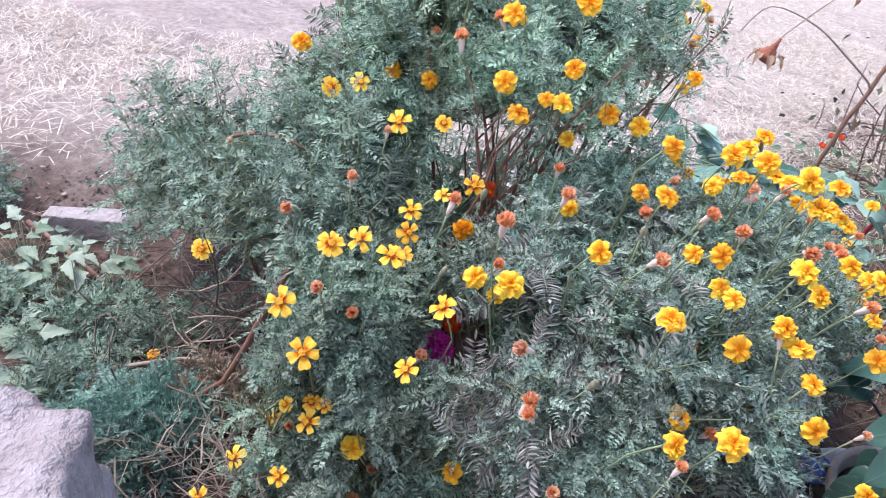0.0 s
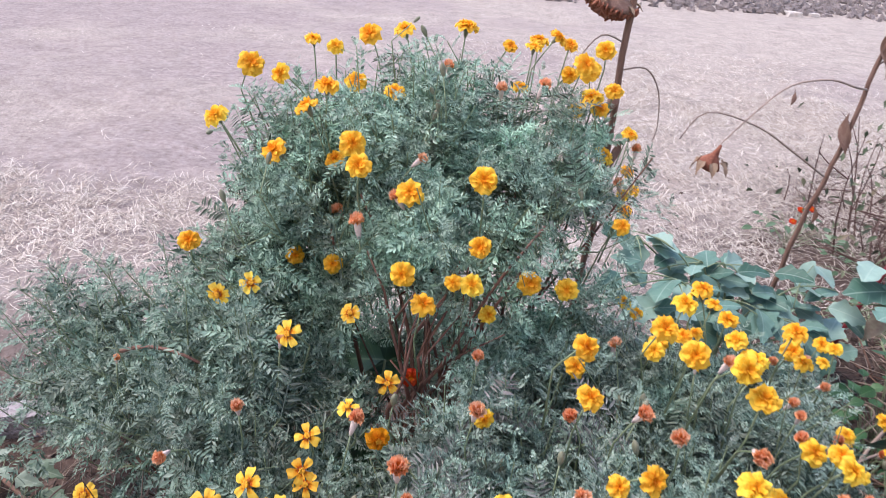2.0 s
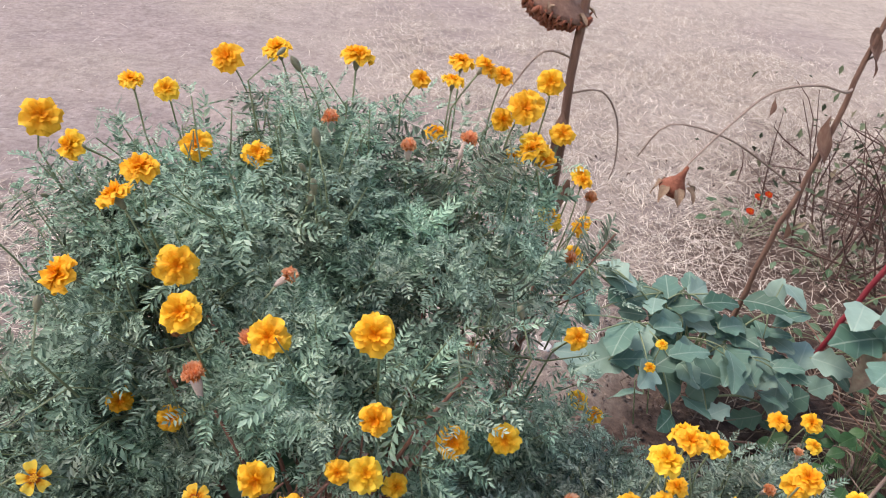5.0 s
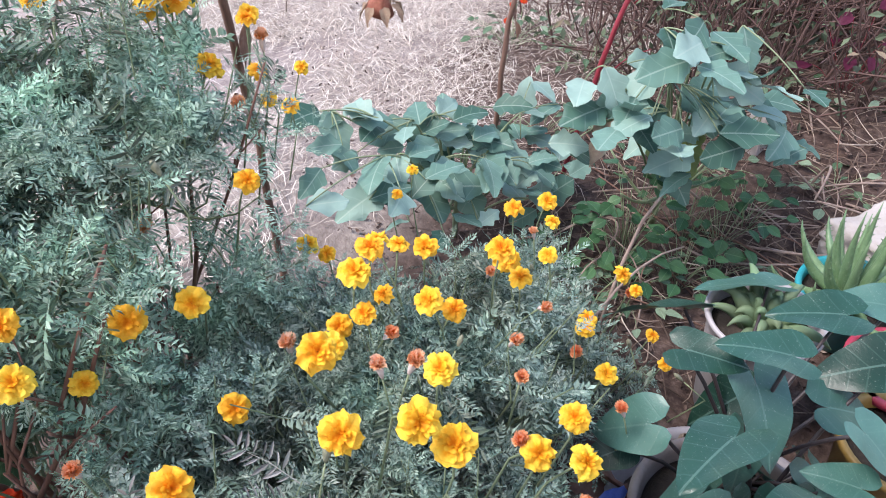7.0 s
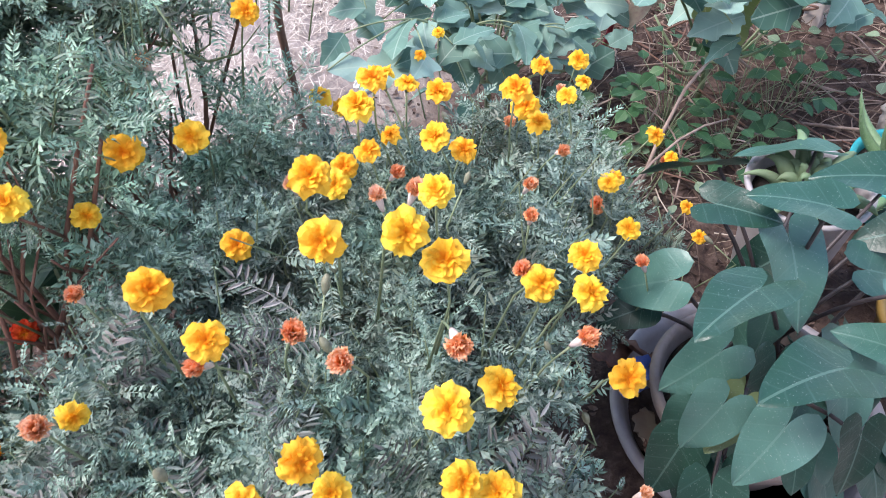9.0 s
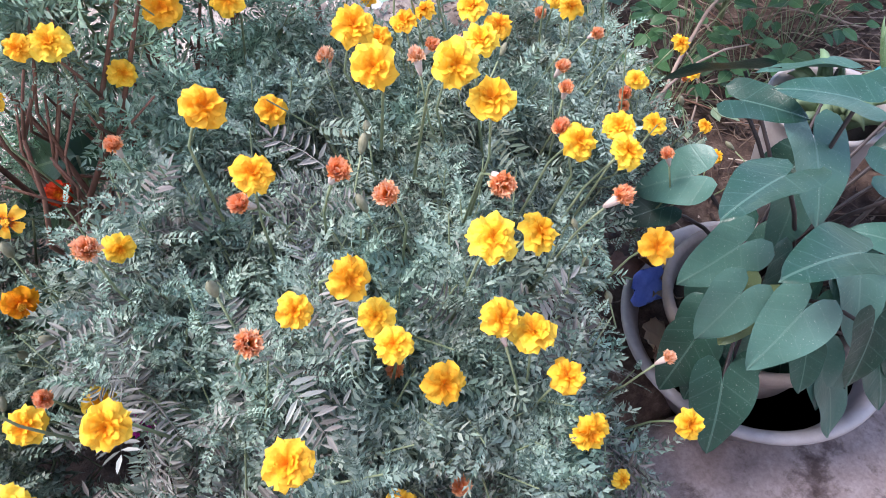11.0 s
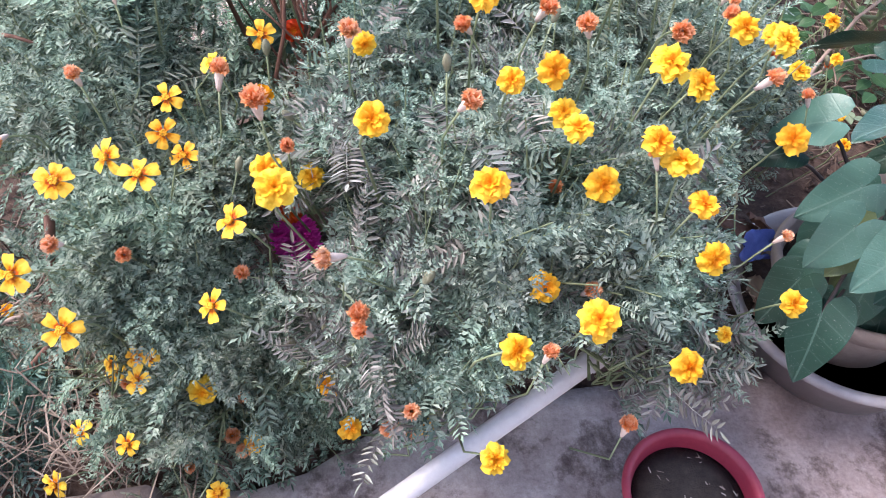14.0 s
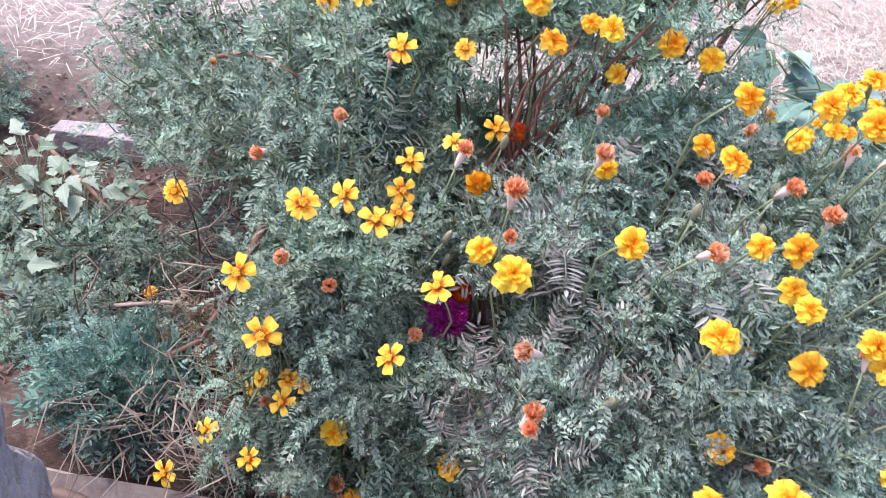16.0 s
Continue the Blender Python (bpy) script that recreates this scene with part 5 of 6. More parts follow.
p.lathe([(0.1, 0.0), (0.108, 0.003), (0.15, ph - 0.055), (0.151, ph - 0.04), (0.167, ph - 0.036), (0.172, ph - 0.01), (0.168, ph), (0.158, ph), (0.152, ph - 0.012), (0.146, ph - 0.04), (0.14, ph - 0.06)], 64)
part("body", p.mesh("body", CLAYPOT), pot)
p = Pile()
p.lathe([(0.147, ph - 0.042), (0.08, ph - 0.036), (0.002, ph - 0.03)], 40)
part("soil", p.mesh("soil", POT_SOIL), pot)

TARO_FOOT = (1.2, 0.92, 0.115)
taro = thing("taro_plant", "potted taro with large arrow-shaped blue-green leaves", "taro", Matrix.Translation(TARO_FOOT))
for i, (a, b, kind, lean) in enumerate((
        ((1.205, 1.12, 0.49), (1.115, 1.22, 0.445), 0, (0.15, 0.75, 0.65)), ((1.51, 1.18, 0.35), (1.4, 1.27, 0.34), 1, (0.1, 0.5, 0.8)),
        ((1.115, 1.025, 0.53), (1.165, 0.95, 0.545), 0, (-0.1, -0.2, 1)), ((1.2, 0.92, 0.58), (1.125, 0.992, 0.59), 1, (0, 0.1, 1)),
        ((1.02, 0.98, 0.46), (0.96, 1.045, 0.4), 2, (-0.1, -0.4, 0.9)), ((1.053, 0.87, 0.548), (0.937, 0.847, 0.562), 0, (-0.01, 0.36, 0.93)),
        ((1.034, 0.871, 0.417), (0.947, 0.874, 0.36), 0, (-0.54, -0.65, 0.54)), ((1.025, 0.741, 0.435), (0.948, 0.717, 0.369), 1, (-0.53, -0.56, 0.64)),
        ((1.03, 0.81, 0.375), (0.967, 0.781, 0.322), 3, (-0.4, -0.6, 0.6)), ((0.995, 0.81, 0.4), (0.939, 0.802, 0.319), 0, (-0.5, -0.6, 0.5)),
        ((1.08, 0.748, 0.52), (0.963, 0.754, 0.56), 2, (0.1, 0.2, 0.95)), ((0.975, 0.757, 0.25), (0.93, 0.685, 0.165), 1, (-0.3, -0.7, 0.6)),
        ((1.15, 0.71, 0.36), (1.11, 0.662, 0.285), 0, (0, -0.8, 0.6)), ((1.187, 0.945, 0.495), (1.152, 0.835, 0.435), 2, (0.1, -0.6, 0.8)),
        ((1.0, 1.0, 0.38), (0.93, 1.015, 0.365), 2, (-0.3, -0.3, 1)), ((1.25, 0.775, 0.41), (1.195, 0.835, 0.42), 1, (0, -0.3, 1)),
        ((1.28, 0.82, 0.47), (1.3, 0.74, 0.43), 1, (0.2, -0.5, 1)), ((1.33, 0.9, 0.4), (1.43, 0.86, 0.36), 0, (0.2, -0.3, 1)),
        ((1.12, 0.84, 0.36), (1.07, 0.78, 0.27), 1, (0, -0.8, 0.6)), ((1.2, 0.79, 0.36), (1.17, 0.71, 0.28), 0, (0, -0.8, 0.6)),
        ((1.16, 0.915, 0.42), (1.12, 0.86, 0.34), 2, (0, -0.7, 0.7)), ((1.26, 1.0, 0.36), (1.17, 1.02, 0.3), 2, (-0.2, -0.4, 1)),
        ((1.5, 1.02, 0.42), (1.4, 1.1, 0.41), 0, (0, 0, 1)), ((1.45, 0.9, 0.44), (1.34, 0.95, 0.42), 1, (0, -0.3, 1)), ((1.62, 1.0, 0.4), (1.54, 1.08, 0.4), 0, (0, -0.2, 1)),
        ((1.2, 0.82, 0.25), (1.1, 0.775, 0.225), 0, (-0.1, -0.7, 0.7)), ((1.3, 0.8, 0.26), (1.28, 0.745, 0.19), 1, (0.1, -0.8, 0.6)), ((1.11, 0.86, 0.265), (1.056, 0.83, 0.2), 3, (-0.3, -0.7, 0.6)),
        ((1.065, 0.91, 0.25), (1.035, 0.86, 0.17), 1, (-0.5, -0.6, 0.6)), ((1.268, 0.85, 0.28), (1.33, 0.79, 0.21), 2, (0.3, -0.6, 0.7)), ((1.16, 0.95, 0.3), (1.1, 0.93, 0.24), 0, (-0.4, -0.5, 0.8)))):
    av, bv = Vector(a), Vector(b)
    set_leaf(TARO_BLADES[kind], av, bv, lean, "leaf yellowing along its edge" if kind == 3 else "", taro, TARO_FOOT)
    ang = i * 2.4
    stalk_to(taro, TARO_FOOT, av + Vector((0, 0, -0.004)), Vector(TARO_FOOT) + Vector((0.05 * math.cos(ang), 0.05 * math.sin(ang), 0)), 0.003, DARK_STALK,
             ((av.x - TARO_FOOT[0]) * -0.12, (av.y - TARO_FOOT[1]) * -0.12, 0.03))
lrng = random.Random(33)
for i in range(26):
    # low shaded leaves crowding the pot and leaning over the basin's rim
    ang = -2.9 + 3.3 * (i + lrng.uniform(-0.4, 0.4)) / 26
    r = lrng.uniform(0.08, 0.24)
    av = Vector((TARO_FOOT[0] + r * math.cos(ang), TARO_FOOT[1] + r * math.sin(ang), lrng.uniform(0.14, 0.27) - 0.25 * max(0, r - 0.17)))
    bv = av + Vector((0.6 * math.cos(ang), 0.6 * math.sin(ang), -0.75)) * lrng.uniform(0.07, 0.11)
    set_leaf(TARO_BLADES[lrng.randrange(3)], av, bv, (math.cos(ang) + lrng.gauss(0, 0.3), math.sin(ang) + lrng.gauss(0, 0.3), 0.9), "", taro, TARO_FOOT)
    stalk_to(taro, TARO_FOOT, av + Vector((0, 0, -0.003)), Vector(TARO_FOOT) + Vector((0.04 * math.cos(ang), 0.04 * math.sin(ang), 0)), 0.0026, DARK_STALK, (0, 0, 0.03))

BLUE = plain("blue plastic film", [(0.3, (0.05, 0.1, 0.42)), (0.7, (0.12, 0.2, 0.6))], 20, 0.4, 0.4)


def scrap(name, label, category, place, size, material, seed, turn=(0.3, -0.4, 0.5)):
    """A crumpled sheet."""
    rng = random.Random(seed)
    n, verts = 6, []
    for j in range(n + 1):
        for i in range(n + 1):
            u, v = i / n - 0.5, j / n - 0.5
            k = 1 - 0.5 * (abs(u) * abs(v) * 4)
            verts.append((u * size * k * rng.uniform(0.9, 1.1), v * size * 0.75 * k * rng.uniform(0.9, 1.1), size * 0.22 * noise.noise(Vector((u * 4, v * 4, seed)))))
    faces = [(j * (n + 1) + i, j * (n + 1) + i + 1, (j + 1) * (n + 1) + i + 1, (j + 1) * (n + 1) + i) for j in range(n) for i in range(n)]
    me = mesh_of(name, verts, faces, material)
    ob = thing(name, label, category, Matrix.Translation(place) @ Euler(turn).to_matrix().to_4x4(), me=me)
    mod = ob.modifiers.new("thick", "SOLIDIFY")
    mod.thickness = 0.0015
    return ob


scrap("plastic_scrap", "crumpled blue plastic scrap in the basin", "plastic scrap", (1.055, 1.03, 0.095), 0.095, BLUE, 3, (0.5, -0.3, 0.5))
for k, (x, y, z, s) in enumerate(((1.05, 1.1, 0.08, 0.1), (1.03, 0.95, 0.06, 0.08), (1.1, 1.08, 0.08, 0.1), (1.3, 1.1, 0.05, 0.08), (1.01, 0.91, 0.05, 0.06), (1.08, 1.0, 0.09, 0.08))):
    scrap("dead_leaf", "curled brown dead leaf lying in the basin", "dead leaf", (x, y, z), s, DRY_LEAF if k % 2 else WOODY, 20 + k, (0.5 * k, 0.3 - 0.2 * k, k))

PAPER = plain("white paper", [(0.3, (0.6, 0.58, 0.58)), (0.7, (0.75, 0.74, 0.73))], 30, 0.8, 0.3)
scrap("paper_scrap", "small crumpled white paper scrap on the soil", "paper scrap", (0.915, 2.26, 0.03), 0.055, PAPER, 8, (0.5, 0.1, 0.4))

# ---- red pot and pipe on the concrete ----
RP = (0.718, 0.563)
rf = slab_z(*RP)
red_pot = thing("flower_pot", "faded red plastic pot filled with dark bare soil", "flower pot", Matrix.Translation((*RP, rf)))
h = 0.115 - rf
p = Pile()
p.lathe([(0.068, 0), (0.074, 0.004), (0.093, h - 0.035), (0.094, h - 0.028), (0.104, h - 0.026), (0.109, h - 0.006), (0.107, h), (0.098, h), (0.094, h - 0.01), (0.09, h - 0.03), (0.084, h - 0.06)], 64)
part("body", p.mesh("body", REDPLASTIC), red_pot)
p = Pile()
p.lathe([(0.09, h - 0.034), (0.05, h - 0.03), (0.002, h - 0.027)], 40)
rng = random.Random(5)
part("soil", p.mesh("soil", POT_SOIL), red_pot)
p = Pile()
for i in range(40):
    a, r = rng.uniform(0, 6.3), 0.08 * math.sqrt(rng.random())
    c, dvec = Vector((r * math.cos(a), r * math.sin(a), h - 0.027)), Vector((rng.gauss(0, 1), rng.gauss(0, 1), 0.2)).normalized() * rng.uniform(0.003, 0.012)
    p.tube([c, c + dvec], [0.0009, 0.0006], 4)
part("chaff", p.mesh("chaff", STRAW), red_pot, "straw bits lying on the soil", kind="stuff")

a, b = Vector((0.6, 0.735, 0.28)), Vector((0.27, 0.624, 0.14))
w = (b - a).normalized()
low = a + w * ((a.z - 0.068) / -w.z)
pipe = thing("water_pipe", "grey-white plastic pipe leaning into the bush", "pipe")
p = Pile()
up = Vector((0, 0, 1))
p.tube([a, lerp(a, low, 0.33), lerp(a, low, 0.66), low], 0.0165, 20, False)
p.tube([a, lerp(a, low, 0.05)], 0.0138, 20, False)
part("tube", p.mesh("tube", PVC), pipe)
p = Pile()
p.tube([a - w * 0.001, a + w * 0.03], 0.0185, 20, False)
part("socket", p.mesh("socket", PVC), pipe)

# ---- pots behind the taro ----
bowl_ob = thing("flower_pot", "tall white pot planted with green succulents", "flower pot", Matrix.Translation((1.49, 1.15, 0.0)))
p = Pile()
p.lathe([(0.075, 0), (0.082, 0.008), (0.105, 0.25), (0.112, 0.284), (0.118, 0.292), (0.117, 0.3), (0.11, 0.3), (0.103, 0.29), (0.098, 0.26)], 56)
part("bowl", p.mesh("bowl", BASIN), bowl_ob)
p = Pile()
p.lathe([(0.1, 0.262), (0.002, 0.266)], 40)
part("soil", p.mesh("soil", POT_SOIL), bowl_ob)
PALE = leafy("pale succulent", [(0.0, (0.09, 0.17, 0.09)), (1.0, (0.25, 0.33, 0.2))], 0.2, 0.5)
TEAL = plain("teal plastic", [(0.3, (0.01, 0.2, 0.24)), (0.7, (0.02, 0.32, 0.36))], 9, 0.4)
ALOE = plain("aloe leaf", [(0.3, (0.1, 0.19, 0.09)), (0.6, (0.17, 0.27, 0.14)), (0.72, (0.4, 0.48, 0.34))], 70, 0.42, 0.3, 0.002, stretch=(1, 1, 0.4))


def fleshy(parent, base, tip, r, material, sag=(0, 0, 0.03), name="leaf"):
    p = Pile()
    p.tube(bend(base, tip, sag, 7), [r * 0.95, r, r * 0.95, r * 0.85, r * 0.7, r * 0.52, r * 0.3, r * 0.04], 8)
    part(name, p.mesh(name, material), parent)


rng = random.Random(12)
succ = thing("succulent", "green fleshy rosette filling the white pot", "succulent", Matrix.Translation((1.49, 1.15, 0.26)))
for i in range(26):
    a, r = i * 2.4, 0.02 + 0.0036 * i
    fleshy(succ, (0.3 * r * math.cos(a), 0.3 * r * math.sin(a), 0), (1.3 * r * math.cos(a), 1.3 * r * math.sin(a), 0.075 - 0.0012 * i + rng.uniform(-0.012, 0.012)), rng.uniform(0.012, 0.018), PALE)
aloe_pot = thing("flower_pot", "round teal plastic pot holding an aloe", "flower pot", Matrix.Translation((1.9, 1.2, 0.0)))
p = Pile()
p.lathe([(0.09, 0), (0.1, 0.005), (0.125, 0.11), (0.135, 0.118), (0.135, 0.13), (0.122, 0.13), (0.115, 0.1)], 48)
part("body", p.mesh("body", TEAL), aloe_pot)
p = Pile()
p.lathe([(0.118, 0.105), (0.002, 0.11)], 32)
part("soil", p.mesh("soil", POT_SOIL), aloe_pot)
aloe = thing("aloe", "aloe with thick upright spotted green leaves", "aloe", Matrix.Translation((1.9, 1.2, 0.105)))
for i in range(26):
    a = i * 2.4
    r = 0.05 + 0.0075 * i
    base, tip = Vector((0.02 * math.cos(a), 0.02 * math.sin(a), 0)), Vector((r * math.cos(a), r * math.sin(a), 0.27 - 0.008 * i))
    sag = Vector((0.15 * r * math.cos(a), 0.15 * r * math.sin(a), -0.02))
    p = Pile()
    p.tube(bend(base, tip, sag, 7), [0.014, 0.0145, 0.0135, 0.012, 0.01, 0.007, 0.004, 0.0006], 8)
    edge = Vector((-math.sin(a), math.cos(a), 0))
    for k in range(1, 12):
        q = base.lerp(tip, k / 13) + sag * (4 * (k / 13) * (1 - k / 13))
        wide = 0.014 * (1 - (k / 14) ** 2)
        for sg in (-1, 1):
            p.tube([q + edge * sg * wide * 0.9, q + edge * sg * (wide + 0.005) + Vector((0, 0, 0.003))], [0.0016, 0.0003], 4)
    part("leaf", p.mesh("leaf", ALOE), aloe)
MUSTARD = plain("mustard plastic", [(0.3, (0.165, 0.1, 0.02)), (0.7, (0.248, 0.16, 0.04))], 9, 0.5)
for x, y, mat, label in ((1.62, 0.86, MUSTARD, "yellow-brown plastic pot behind the taro"), (1.78, 0.98, REDPLASTIC, "dull red plastic pot behind the taro")):
    extra = thing("flower_pot", label, "flower pot", Matrix.Translation((x, y, slab_z(x, y) if y < 0.84 else -0.05)))
    p = Pile()
    p.lathe([(0.08, 0), (0.09, 0.005), (0.112, 0.17), (0.122, 0.175), (0.124, 0.195), (0.112, 0.195), (0.104, 0.16)], 48)
    part("body", p.mesh("body", mat), extra)
    p = Pile()
    p.lathe([(0.107, 0.165), (0.002, 0.17)], 32)
    part("soil", p.mesh("soil", POT_SOIL), extra)


# ---- stones, kerb, hose ----
def boulder(name, label, category, corners, z0, z1, material, seed, rough=0.02):
    """A rough block over a quadrilateral, with knocked-off edges."""
    bm = bmesh.new()
    ring = [bm.verts.new((x, y, z0)) for x, y in corners]
    top = [bm.verts.new((x, y, z1)) for x, y in corners]
    bm.faces.new(ring[::-1])
    bm.faces.new(top)
    for i in range(4):
        bm.faces.new((ring[i], ring[(i + 1) % 4], top[(i + 1) % 4], top[i]))
    bmesh.ops.subdivide_edges(bm, edges=bm.edges[:], cuts=11, use_grid_fill=True)
    c = Vector((sum(q[0] for q in corners) / 4, sum(q[1] for q in corners) / 4, (z0 + z1) / 2))
    for _ in range(2):
        bmesh.ops.smooth_vert(bm, verts=bm.verts[:], factor=0.45, use_axis_x=True, use_axis_y=True, use_axis_z=True)
    bmesh.ops.subdivide_edges(bm, edges=bm.edges[:], cuts=1, use_grid_fill=True)
    for v in bm.verts:
        d = (v.co - c).normalized()
        chip = max(0.0, noise.noise(v.co * 14 + Vector((0, seed, 0))) - 0.25)
        v.co += d * rough * (noise.noise(v.co * 9 + Vector((seed, 0, 0))) + 0.5 * noise.noise(v.co * 25) + 0.25 * noise.noise(v.co * 70) - 0.9 * chip)
    me = bpy.data.meshes.new(name)
    bm.to_mesh(me)
    bm.free()
    me.polygons.foreach_set("use_smooth", [True] * len(me.polygons))
    me.materials.append(material)
    return thing(name, label, category, me=me)


MORTAR = plain("pale weathered cement", [(0.3, (0.16, 0.115, 0.115)), (0.45, (0.29, 0.245, 0.25)), (0.6, (0.41, 0.375, 0.385)), (0.75, (0.52, 0.49, 0.5))], 7, 0.9, 1.0, 0.02)
ROCK = plain("pale boulder", [(0.3, (0.34, 0.297, 0.272)), (0.7, (0.527, 0.476, 0.442))], 5, 0.85, 0.5, 0.01)
KERB = plain("mossy kerb concrete", [(0.25, (0.0624, 0.0484, 0.0459)), (0.5, (0.135, 0.109, 0.104)), (0.75, (0.208, 0.174, 0.169))], 10, 0.9, 0.7, 0.006)
boulder("cement_block", "rough whitish stump of cement at the bed's corner", "cement block", ((-0.8, 0.22), (-0.24, 0.3), (-0.3, 0.6), (-0.8, 0.62)), 0.08, 0.52, MORTAR, 1, 0.03)
boulder("kerb", "low weathered concrete kerb along the bed", "kerb", ((-0.62, 0.662), (-0.1, 0.67), (-0.1, 0.71), (-0.62, 0.705)), 0.02, 0.14, KERB, 2, 0.008)
boulder("concrete_strip", "broken pale concrete strip half sunk in the soil", "concrete piece", ((-0.97, 1.68), (-0.735, 1.7), (-0.75, 1.775), (-0.97, 1.735)), -0.06, 0.02, MORTAR, 3, 0.006)
boulder("boulder", "large pale rounded stone beside the pots", "boulder", ((2.06, 1.22), (2.5, 1.16), (2.5, 1.38), (2.07, 1.43)), -0.05, 0.13, ROCK, 4, 0.03)
boulder("brick_piece", "pale broken brick standing in the soil", "brick", ((2.28, 1.86), (2.36, 1.88), (2.35, 1.94), (2.27, 1.92)), -0.02, 0.17, ROCK, 5, 0.006)
for k, (x, y, s) in enumerate(((6.2, 11.2, 0.1), (6.6, 11.3, 0.07))):
    g = ground_z(x, y)
    boulder("stone", "small pale stone beside the tilled earth", "stone", ((x - s, y - s), (x + s, y - s * 0.8), (x + s * 0.8, y + s), (x - s * 0.9, y + s * 0.8)), g - 0.03, g + s * 0.7, ROCK, 6 + k, s * 0.3)
ROPE = plain("old brown hose", [(0.3, (0.078, 0.0468, 0.0358)), (0.7, (0.18, 0.121, 0.099))], 20, 0.7, 0.6, 0.002)
p = Pile()
turns = [(-0.36 + (0.07 + 0.012 * k / 40) * math.cos(k * math.tau / 24), 0.605 + (0.045 + 0.01 * k / 40) * math.sin(k * math.tau / 24), slab_z(-0.36, 0) + 0.014 + 0.012 * (k / 24)) for k in range(68)]
p.tube(turns, 0.011, 8)
thing("garden_hose", "coil of old brown hose on the concrete", "hose", me=p.mesh("garden_hose", ROPE))


# ---- dead sunflowers and tall stalks ----
def tall(name, label, category, pts, radii, material, group=""):
    foot = Vector(pts[0])
    ob = thing(name, label, category, Matrix.Translation(foot), group)
    p = Pile()
    dense = []
    for i in range(len(pts) - 1):
        for k in range(4):
            q = Vector(pts[i]).lerp(Vector(pts[i + 1]), k / 4)
            dense.append(q - foot + Vector((0.006 * noise.noise(q * 11), 0.006 * noise.noise(q * 11 + Vector((5, 0, 0))), 0)))
    dense.append(Vector(pts[-1]) - foot)
    n = len(dense) - 1
    p.tube(dense, [lerp(radii[0], radii[1], i / n) * (1 + 0.12 * noise.noise(Vector((i * 1.7, 0, 0)))) for i in range(n + 1)], 9)
    part("stalk", p.mesh("stalk", material), ob)
    return ob, foot


def shoot(ob, foot, pts, r, material=TWIG, name="branch"):
    pts = [Vector(q) - foot for q in pts]
    fine = []
    for i in range(len(pts) - 1):
        a0, a1, a2, a3 = pts[max(i - 1, 0)], pts[i], pts[i + 1], pts[min(i + 2, len(pts) - 1)]
        for k in range(4):
            f = k / 4
            fine.append(0.5 * ((2 * a1) + (a2 - a0) * f + (2 * a0 - 5 * a1 + 4 * a2 - a3) * f * f + (3 * a1 - a0 - 3 * a2 + a3) * f ** 3))
    fine.append(pts[-1])
    p = Pile()
    n = len(fine) - 1
    p.tube(fine, [lerp(r, r * 0.5, i / n) for i in range(n + 1)], 6)
    return part(name, p.mesh(name, material), ob)


def withered(ob, foot, place, length, seed, name="withered_leaf"):
    """A shrivelled leaf that hangs as a twisted strip."""
    rng = random.Random(seed)
    verts, faces = [], []
    for i in range(9):
        v = i / 8
        a = 3.5 * v + seed
        w = length * 0.13 * math.sin(math.pi * min(1, v + 0.08))
        c = Vector((0.12 * length * math.sin(3 * v + seed), 0.08 * length * math.cos(4 * v), -length * v))
        d = Vector((math.cos(a), math.sin(a), 0.2)) * w
        verts += [tuple(c - d), tuple(c + Vector((-d.y, d.x, 0)) * 0.5), tuple(c + d)]
    for i in range(8):
        for k in range(2):
            faces.append((i * 3 + k, i * 3 + k + 1, i * 3 + k + 4, i * 3 + k + 3))
    part(name, mesh_of(name, verts, faces, DEAD), ob, "shrivelled brown leaf", Matrix.Translation(Vector(place) - foot))


sun_stalk, foot = tall("dead_sunflower", "dead sunflower stalk with a drooping brown seed head", "sunflower",
                       [(0.66, 1.86, -0.02), (0.67, 1.83, 0.3), (0.675, 1.79, 0.6), (0.67, 1.77, 0.9), (0.662, 1.765, 1.1), (0.672, 1.77, 1.27), (0.67, 1.79, 1.36)], (0.0085, 0.0078), DEAD, "dead sunflowers")
shoot(sun_stalk, foot, [(0.67, 1.79, 1.35), (0.655, 1.8, 1.37), (0.635, 1.8, 1.32), (0.625, 1.79, 1.22)], 0.009, DEAD, "neck")
rng = random.Random(31)
p = Pile()
for i in range(330):
    a, r = i * 2.39996, 0.0045 * math.sqrt(i)
    x, y = r * math.cos(a) + rng.gauss(0, 0.0015), r * math.sin(a) + rng.gauss(0, 0.0015)
    z = -0.004 - 0.045 * (1 - (r / 0.085) ** 2) + 0.012 * noise.noise(Vector((x * 40, y * 40, 2))) + rng.uniform(-0.003, 0.003)
    fat = rng.uniform(0.7, 1.4)
    d = Vector((rng.gauss(0, 0.4), rng.gauss(0, 0.4), -1)).normalized()
    c = Vector((x, y, z))
    p.tube([c - d * 0.012, c, c + d * 0.006 * fat], [0.003 * fat, 0.0042 * fat, 0.0015], 5)
SEEDS = plain("dry seed head", [(0.3, (0.115, 0.0333, 0.0198)), (0.55, (0.276, 0.095, 0.0585)), (0.75, (0.437, 0.209, 0.144))], 60, 0.9, 0.6)
head_pose = Matrix.Translation(Vector((0.62, 1.785, 1.175)) - foot) @ Euler((0.25, 0.3, 0)).to_matrix().to_4x4() @ Matrix.Scale(0.82, 4)
head = part("seed_head", p.mesh("seed_head", SEEDS), sun_stalk, "drooping dry brown seed head", head_pose)
p = Pile()
p.lathe([(0.009, 0.05), (0.014, 0.028), (0.04, 0.012), (0.074, 0.004), (0.082, -0.006), (0.03, -0.01)], 24)
